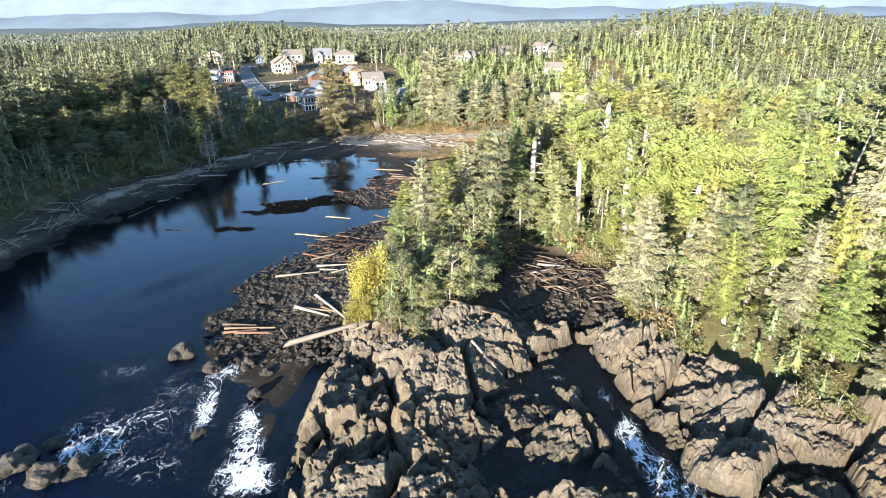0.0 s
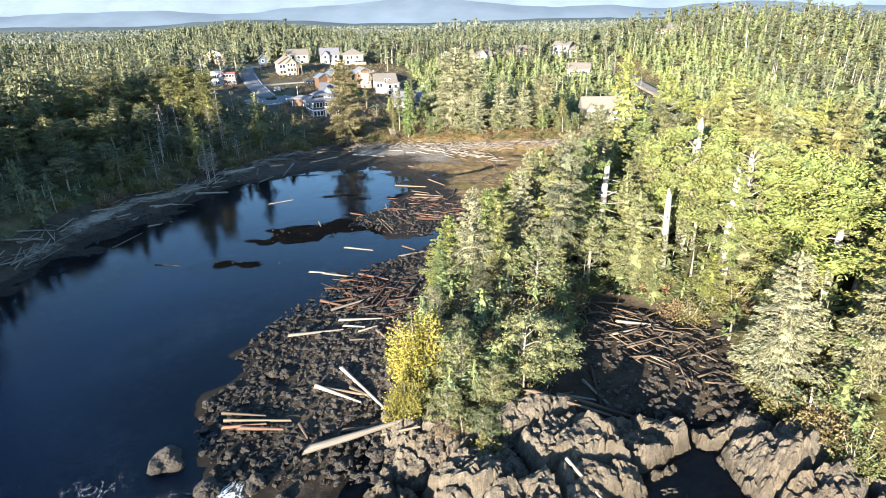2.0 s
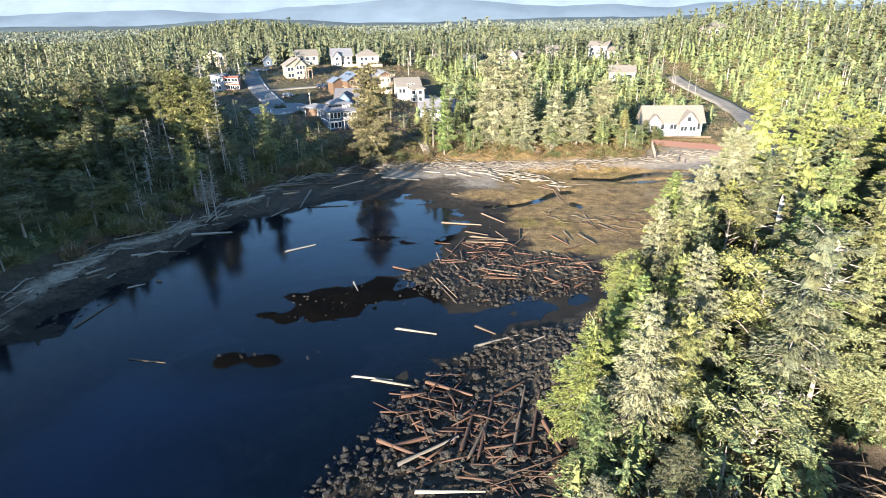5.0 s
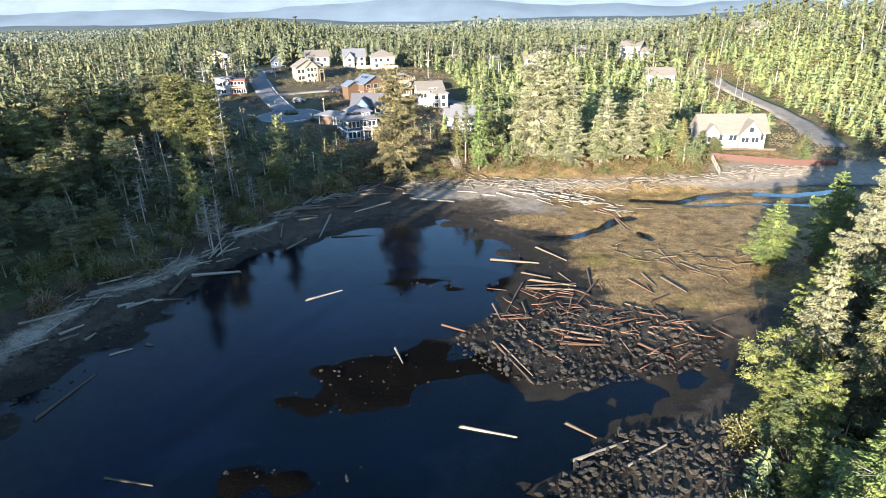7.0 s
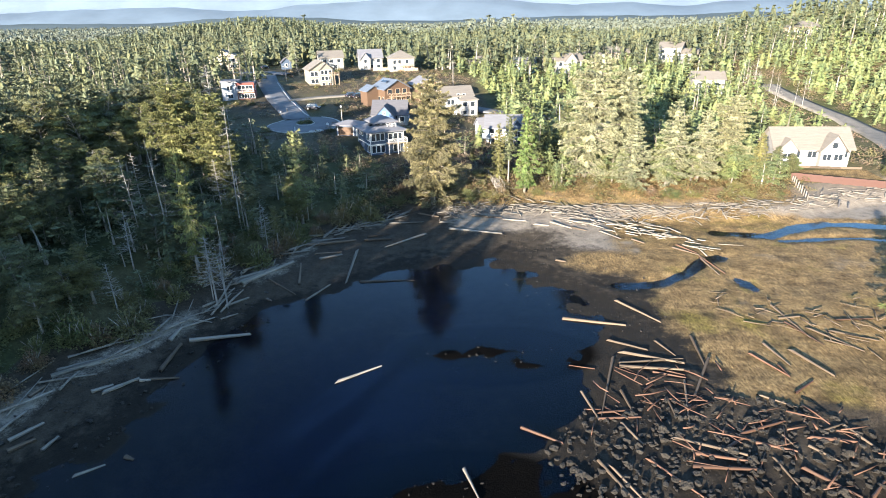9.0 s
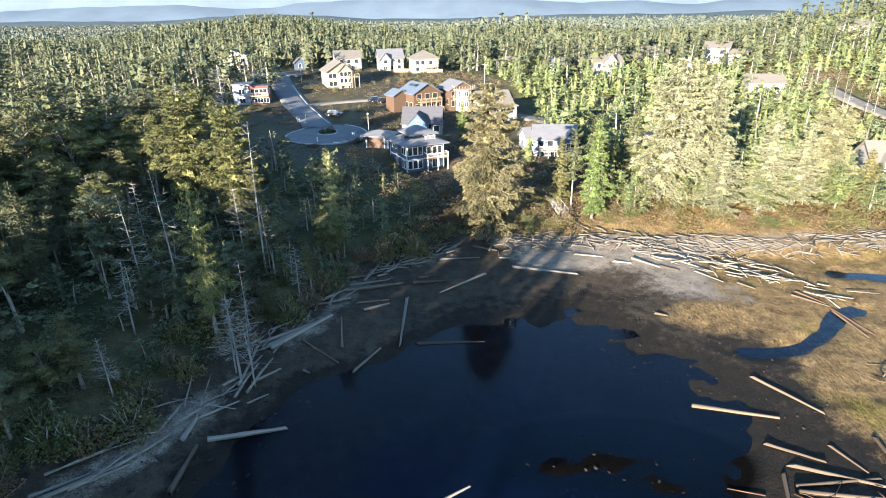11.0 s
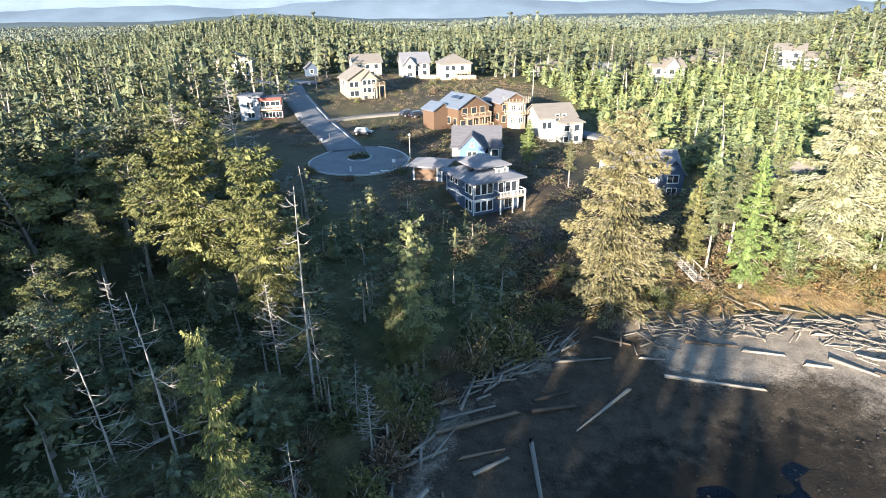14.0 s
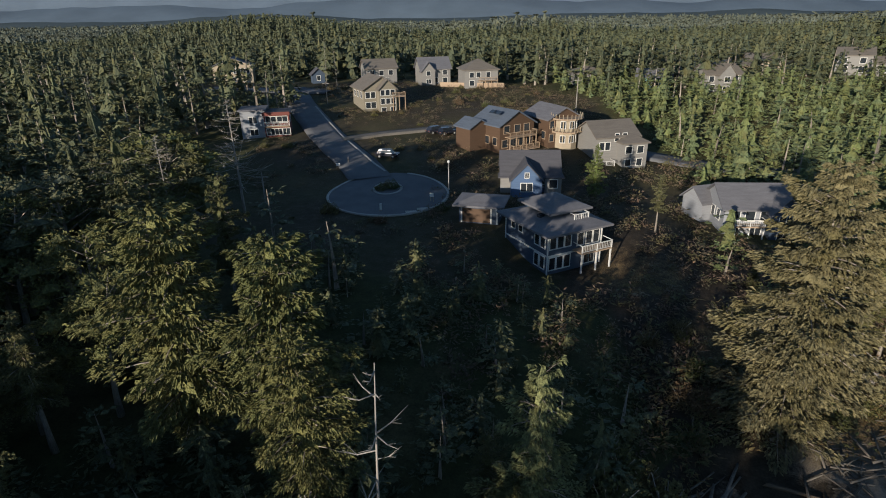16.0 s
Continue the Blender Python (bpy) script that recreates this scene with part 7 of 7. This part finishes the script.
LEFT = [(-62.8, 137.6, -56.4, 139.7), (-63.4, 131.9, -63.4, 136.9), (-64.6, 129.9, -63.6, 130.2), (-67.1, 127.6, -64.8, 130.3), (-68.1, 127.5, -66.8, 129.0), (-71.2, 120.5, -69.8, 123.0), (-72.9, 128.9,
        -68.7, 133.6), (-73.0, 129.9, -70.1, 132.8), (-70.8, 131.1, -67.7, 134.1), (-64.8, 137.1, -64.8, 140.1), (-64.6, 140.2, -61.9, 142.8), (-61.6, 145.6, -59.5, 148.2), (-63.9, 130.3, -61.0, 130.9),
        (-67.8, 119.8, -67.6, 121.6), (-63.4, 117.2, -61.5, 118.5), (-60.3, 119.4, -59.4, 119.1), (-73.0, 125.8, -72.6, 127.5), (-70.5, 119.4, -69.2, 121.0), (-61.9, 150.9, -57.4, 156.8)]
BEACH_A = [(-33.0, 173.5, -23.9, 171.5), (-37.0, 171.6, -43.3, 165.7), (-53.6, 161.8, -49.8, 163.2), (-52.6, 160.2, -49.6, 162.2), (-46.6, 169.4, -43.0, 171.0), (-47.0, 167.8, -42.7, 169.0), (-57.2, 148.3,
        -56.4, 148.0), (-61.3, 150.9, -56.1, 158.4), (-62.6, 151.2, -58.0, 156.1), (-55.7, 164.3, -48.3, 167.6), (-55.3, 166.1, -50.3, 168.3), (-49.1, 175.2, -44.7, 177.0), (-43.6, 175.3, -37.8, 176.3),
        (-38.5, 179.8, -34.9, 178.5), (-34.6, 176.4, -32.1, 176.1)]
BEACH_B = [(-28.8, 179.3, -23.4, 178.7), (-23.2, 177.9, -19.1, 177.0), (-17.9, 175.5, -15.3, 175.0), (-14.9, 176.4, -11.5, 173.6), (-11.8, 174.2, -9.1, 172.8), (-7.0, 172.8, -4.3, 169.5), (-2.4, 169.4, -0.9,
        167.5), (-9.1, 176.9, -4.4, 172.7), (-5.2, 177.6, -0.1, 173.2), (-3.2, 176.1, 2.5, 173.1), (1.5, 178.1, 5.2, 174.3), (-14.0, 180.8, -8.4, 180.0), (-6.2, 179.9, -2.7, 178.2), (-16.5, 160.6, -15.1,
        160.0), (-0.5, 172.6, 3.0, 171.1), (-20.3, 182.6, -19.8, 179.5)]
STONY_A = [(-25.7, 75.3, -19.1, 76.0), (-20.2, 78.6, -14.7, 78.2), (-19.3, 77.0, -16.5, 76.1), (-17.2, 75.0, -15.0, 76.0), (-17.9, 73.2, -16.1, 73.1), (-20.1, 64.6, -14.9, 61.5), (-19.9, 64.4, -13.9, 62.3), (-17.8, 67.1, -11.7, 59.3),
           (-16.3, 63.7, -12.1, 61.0), (-16.3, 57.9, -10.3, 57.2), (-12.5, 57.1, -8.9, 54.9), (-20.3, 59.1, -19.1, 57.2), (-21.8, 81.8, -16.6, 84.9)]
STONY_B = [(-28.3, 61.1, -23.8, 60.4), (-27.7, 60.0, -21.2, 59.5), (-27.5, 59.0, -23.4, 59.2), (-25.9, 58.8, -21.6, 58.4)]
STONY_C = [(-23.9, 85.1, -18.9, 82.1), (-22.5, 84.1, -17.1, 86.0), (-19.8, 93.6, -15.1, 91.0), (-17.0, 84.0, -16.1, 90.4), (-16.4, 83.0, -14.8, 89.8), (-15.8, 82.0, -13.8, 87.0), (-15.0, 82.0, -13.2, 90.3), (-12.2, 82.0, -9.9, 91.5),
           (-10.8, 81.9, -8.7, 90.2), (-9.1, 85.8, -8.4, 81.0), (-8.2, 89.0, -8.3, 81.9), (-13.2, 90.3, -9.8, 92.7), (-13.9, 75.5, -11.9, 74.1), (-14.8, 74.8, -13.2, 72.1), (-22.2, 91.2, -19.7, 91.7)]
GULLY = [(-1.4, 49.4, 1.0, 51.5), (2.5, 51.5, 5.7, 49.2), (-0.8, 47.9, 0.3, 45.0), (0.5, 58.3, 8.0, 58.8), (3.3, 59.6, 7.6, 61.7), (2.0, 61.1, 5.6, 62.5), (4.0, 59.6, 10.9, 60.1), (8.2, 66.4, 7.8, 59.5), (6.8, 64.0, 9.0, 60.9),
         (13.4, 70.7, 18.5, 72.4), (12.1, 72.7, 17.3, 74.5), (10.7, 74.8, 14.6, 68.8), (13.4, 75.7, 18.2, 74.5), (15.0, 68.8, 16.5, 66.6), (12.0, 77.9, 16.7, 75.6), (17.3, 74.5, 20.1, 72.4)]
logs(FLAT_A, ("log", "log", "log_red"), 0.43, "weathered brown driftwood log on the tide flat")
logs(FLAT_B, ("log", "log_red", "log"), 0.43, "wet red-brown driftwood log among stones")
logs(FLAT_C, ("log", "log_red"), 0.36, "sun-bleached driftwood log on the golden flat")
logs(BAY, ("log_pale", "log"), 0.45, "waterlogged brown log in the shallows")
logs(LEFT, ("log_pale", "log_pale", "log"), 0.6, "bleached driftwood log on the shaded beach")
logs(BEACH_A, ("log_pale", "log_pale", "log"), 0.6, "long bleached driftwood log at the head of the cove")
logs(BEACH_B, ("log_pale", "log_pale", "log"), 0.48, "sunlit bleached driftwood log on the beach")
logs(STONY_A, ("log_pale", "log"), 0.5, "pale driftwood log on dark stones", 0.25)
logs(STONY_B, ("log_red", "log"), 0.5, "red-brown log in a stranded stack", 0.4)
logs(STONY_C, ("log_red", "log", "log_red"), 0.5, "dark wet log in the jam beside the headland", 0.15)
logs(GULLY, ("log", "log_pale"), 0.45, "pale driftwood log wedged in the rocky gully", 0.15)
log(-19.0, 55.6, -9.6, 57.6, 0.95, 2, "log_pale", "huge bare white trunk across the rocks", 0.3)


def drift(seed, count, line, spread, along, length, label, mat, sizes=(0.14, 0.42)):
    """Drift without number, strewn along a line and joined into one object."""
    r = np.random.default_rng(seed)
    seg = [math.dist(a, b) for a, b in zip(line, line[1:])]
    vs, fs, o = [], [], 0
    for i in range(count):
        k = r.random() * sum(seg)
        j = 0
        while k > seg[j]:
            k -= seg[j]
            j += 1
        a, b = Vector(line[j]), Vector(line[j + 1])
        q = a.lerp(b, k / seg[j]) + Vector(r.normal(0, spread, 2))
        yaw = math.atan2(b.y - a.y, b.x - a.x) + r.normal(0, along)
        L_, t = r.uniform(*length), r.uniform(*sizes)
        d = Vector((math.cos(yaw), math.sin(yaw))) * L_ / 2
        za, zb = max(surface_z(*(q - d)), 0.0), max(surface_z(*(q + d)), 0.0)
        up = t * 0.35 + r.uniform(0, 0.35)
        kv, kf = tube([(q.x - d.x, q.y - d.y, za + up), (q.x + r.normal(0, 0.04), q.y + r.normal(0, 0.04), (za + zb) / 2 + up * r.uniform(0.9, 1.3)), (q.x + d.x, q.y + d.y, zb + up * r.uniform(0.7, 1.6))], [t * 0.4, t * 0.36, t * 0.27], 6)
        vs += kv
        fs += [tuple(n + o for n in face_) for face_ in kf]
        o += len(kv)
    return tagged(new("driftwood", mesh_of("driftwood", vs, fs, [MAT[mat]], True)), label, "driftwood", kind="stuff")


drift(61, 70, [(-63, 150.5), (-59, 158.5), (-55.5, 166.5), (-48, 174), (-41, 179.5)], 1.0, 0.3, (1.2, 5), "bleached drift heaped along the shaded shore", "log_pale")
drift(62, 34, [(-76, 112), (-74, 124), (-71, 132), (-66, 139), (-62, 147)], 1.3, 0.4, (1.5, 6), "grey drift logs strewn below the dark wood", "log_pale")
drift(63, 40, [(-77, 88), (-76, 112)], 1.4, 0.4, (2, 6), "grey drift logs strewn below the dark wood", "log_pale")
drift(64, 420, [(-33, 181), (-18, 183), (0, 180.5), (14, 180.5), (26, 183)], 1.7, 0.8, (0.7, 3.6), "thick band of sunlit drift along the beach", "log_pale", (0.08, 0.30))
drift(65, 80, [(-12, 178), (2, 173), (8, 165)], 1.6, 0.7, (0.8, 4), "loose drift spread over the gravel bar", "log_pale", (0.08, 0.30))
drift(66, 120, [(26, 182), (45, 189), (60, 192)], 1.3, 0.5, (1.0, 4), "drift logs below the fence", "log_pale", (0.08, 0.30))
drift(67, 120, [(12, 78), (17, 72), (20, 66)], 2.6, 1.2, (1.0, 4.5), "tangle of broken drift filling the gully", "log", (0.08, 0.3))
drift(68, 110, [(-20, 92), (-14, 84), (-11, 76)], 2.2, 1.0, (1.0, 5), "dark jam of small drift on the stones", "log_red", (0.08, 0.3))
drift(69, 90, [(-16, 130), (-6, 122), (4, 120)], 4.0, 1.5, (0.8, 3.5), "scattered sticks on the stony flat", "log_red", (0.07, 0.22))
drift(70, 45, [(2, 145), (14, 141), (22, 143)], 2.5, 1.0, (0.8, 3.5), "sticks and roots on the golden flat", "log", (0.06, 0.2))


# ---- stones ----
def pebble(seed, round_=0.3):
    bm = bmesh.new()
    bmesh.ops.create_icosphere(bm, subdivisions=1, radius=0.5)
    r = np.random.default_rng(seed)
    v = np.array([p.co for p in bm.verts]) * (1 + r.normal(0, round_, (len(bm.verts), 1)))
    v *= np.array([1.0, r.uniform(0.7, 1.0), r.uniform(0.5, 0.8)])
    f = np.array([[q.index for q in p.verts] for p in bm.faces])
    bm.free()
    return v, f


stones = [pebble(400 + i) for i in range(6)]


def stone_field(seed, x0, x1, y0, y1, count, ok, lo, hi, label, power=2.5):
    r = np.random.default_rng(seed)
    px, py = r.uniform(x0, x1, count), r.uniform(y0, y1, count)
    k = ok(px, py)
    px, py = px[k], py[k]
    pz = land_z(px, py)
    vs, fs, o = [], [], 0
    for x_, y_, z_ in zip(px, py, pz):
        v, f = stones[int(r.integers(0, 6))]
        s, a = lo + (hi - lo) * r.random() ** power, r.uniform(0, 6.28)
        c, q = math.cos(a) * s, math.sin(a) * s
        vs.append(np.stack([v[:, 0] * c - v[:, 1] * q + x_, v[:, 0] * q + v[:, 1] * c + y_, v[:, 2] * s + z_ + 0.12 * s], 1))
        fs.append(f + o)
        o += len(v)
    return tagged(new("stones", mesh_of("stones", np.concatenate(vs), np.concatenate(fs), [MAT["boulder"]])), label, "stones", kind="stuff")


def stony_side(x, y):
    return (outside(HEAD, x, y) > -0.5) & (outside(WATER, x, y) > -1.2) & (x < 0)


stone_field(71, -36, 0, 52, 104, 12500, stony_side, 0.14, 0.8, "dark jumbled boulders and cobbles beside the headland")
bank = lambda x, y: (((x + 9) / 15) ** 2 + ((y - 119) / 9) ** 2 < 1) & (outside(WATER, x, y) > -1.0)
stone_field(72, -26, 8, 108, 130, 2600, bank, 0.12, 0.7, "brown cobbles on the stony bank")
stone_field(73, -75, -55, 95, 160, 1300, lambda x, y: (outside(COVE, x, y) < -3) & (outside(WATER, x, y) > -3), 0.12, 0.6, "dark cobbles on the shaded foreshore")
stone_field(74, -50, -5, 140, 172, 1300, lambda x, y: (outside(COVE, x, y) < -3) & (outside(WATER, x, y) > -1.5), 0.08, 0.28, "small cobbles along the upper waterline")
stone_field(75, 8, 24, 58, 78, 700, lambda x, y: (outside(HEAD, x, y) > -3.5) | (((x - 16) / 7) ** 2 + ((y - 70) / 8) ** 2 < 1), 0.25, 1.0, "dark boulders on the gully floor")
mudbank = lambda x, y: (((x + 33) / 10) ** 2 + ((y - 111) / 6) ** 2 < 1) | (((x + 28) / 9) ** 2 + ((y - 136) / 4) ** 2 < 1) | (((x + 39) / 7) ** 2 + ((y - 100) / 3) ** 2 < 1)
stone_field(76, -46, -18, 96, 141, 700, mudbank, 0.10, 0.4, "weedy stones on the low mud banks")
big = []
for i in range(5):
    bm = bmesh.new()
    bmesh.ops.create_icosphere(bm, subdivisions=4, radius=0.5)
    for v_ in bm.verts:
        c0 = v_.co + Vector((i * 7.3, 0, 0))
        n_ = noise.noise(v_.co * 2.2 + Vector((i * 7.3, 0, 0))) - 0.35 * abs(noise.noise(c0 * 4.5)) + 0.14 * noise.noise(c0 * 9) + 0.09 * noise.noise(c0 * 18)
        v_.co = Vector((v_.co.x, v_.co.y * 0.85, v_.co.z * 0.7)) * (1 + 0.55 * n_)
    me = bpy.data.meshes.new("boulder")
    bm.to_mesh(me)
    bm.free()
    me.materials.append(MAT["boulder"])
    big.append(me)


def boulder(x, y, size, label="dark weathered boulder on the shore", z=None):
    ob = new("boulder", big[int(rng.integers(0, 5))])
    ob.matrix_basis = Matrix.Translation((x, y, (max(ground_z(x, y), -0.5) if z is None else z) + size * 0.12)) @ Matrix.Rotation(rng.uniform(0, 6.28), 4, "Z") @ Matrix.Diagonal((size, size, size, 1))
    tagged(ob, label, "boulder", "boulders of the shore")


for x, y, s in ((-38, 38, 4.0), (-34.5, 36.5, 3.6), (-32, 37.5, 3.4), (-36, 40.5, 2.4), (-31, 55, 3.0), (-26, 52, 2.2), (-23.5, 41.5, 1.6), (-22.4, 52.6, 2.0), (-20, 47, 1.6), (-40, 34, 3.2)):
    boulder(x, y, s, "wet brown boulder washed by foam")
for x, y in zip(*scatter(77, -32, -10, 53, 98, 4.4, stony_side)[:2]):
    boulder(x, y, rng.uniform(0.7, 1.5))
for x, y in zip(*scatter(78, -24, 6, 110, 129, 4.2, bank)[:2]):
    boulder(x, y, rng.uniform(0.6, 1.1), "brown boulder on the stony bank")


# ---- foam ----
def foam_sheet(x, y):
    """How much foam lies at a place, from 0 to 1."""
    def blob(cx, cy, rx, ry, turn=0.0):
        c, s = math.cos(radians(turn)), math.sin(radians(turn))
        u, v = (x - cx) * c + (y - cy) * s, -(x - cx) * s + (y - cy) * c
        return np.exp(-((u / rx) ** 2 + (v / ry) ** 2))
    thick = blob(-24, 45.5, 1.0, 3.5, 12) + 1.15 * blob(-18.5, 41, 1.5, 4.5, 20) + 1.0 * blob(-17, 35.5, 3.0, 2.4) + 0.9 * blob(-11.5, 43, 2.6, 1.3, 10)
    thick = thick + 1.1 * blob(16.5, 40, 1.5, 4.5, 8) + 1.1 * blob(18.5, 34, 2.4, 3.2) + 0.6 * blob(15.5, 47, 1.1, 3) + 0.7 * blob(-34, 39, 1.4, 3.5, 30) + 0.7 * blob(-38, 35, 2.5, 1.5) + 0.6 * blob(11, 49.5, 3, 0.8)
    lace = 0.55 * blob(-22, 51, 6, 3.5) + 0.5 * blob(-30, 41, 5, 4) + 0.42 * blob(-28, 48, 9, 7) + 0.5 * blob(-36, 51, 6, 6) + 0.45 * blob(-26, 37, 9, 5) + 0.26 * blob(-34, 43, 9, 6) + 0.35 * blob(-18, 47, 5, 5)
    return np.clip(0.66 * thick * (0.35 + 1.0 * fbm(x, y, 1.6, 85, 3)) + 0.55 * lace * (0.1 + 1.3 * fbm(x, y, 4, 95, 3)), 0, 1)


xs, ys = np.arange(-46, 24, 0.3), np.arange(28, 60, 0.3)
x, y, z, f = sheet(xs, ys, lambda a, b: 0.05 + 0.16 * (fbm(a, b, 1.0, 90, 3) - 0.3))
amount = foam_sheet(x, y) * ((x < -8) | (x > 10))
keep = (amount > 0.08)[f].any(1)
used, back = np.unique(f[keep], return_inverse=True)
me = mesh_of("foam", np.stack([x, y, z], 1)[used], back.reshape(-1, 4), [MAT["foam"]], True)
paint(me, "amount", np.stack([amount[used]] * 3, 1))
tagged(new("foam", me), "white lacy foam where swell breaks on the rocks", "foam", kind="stuff")
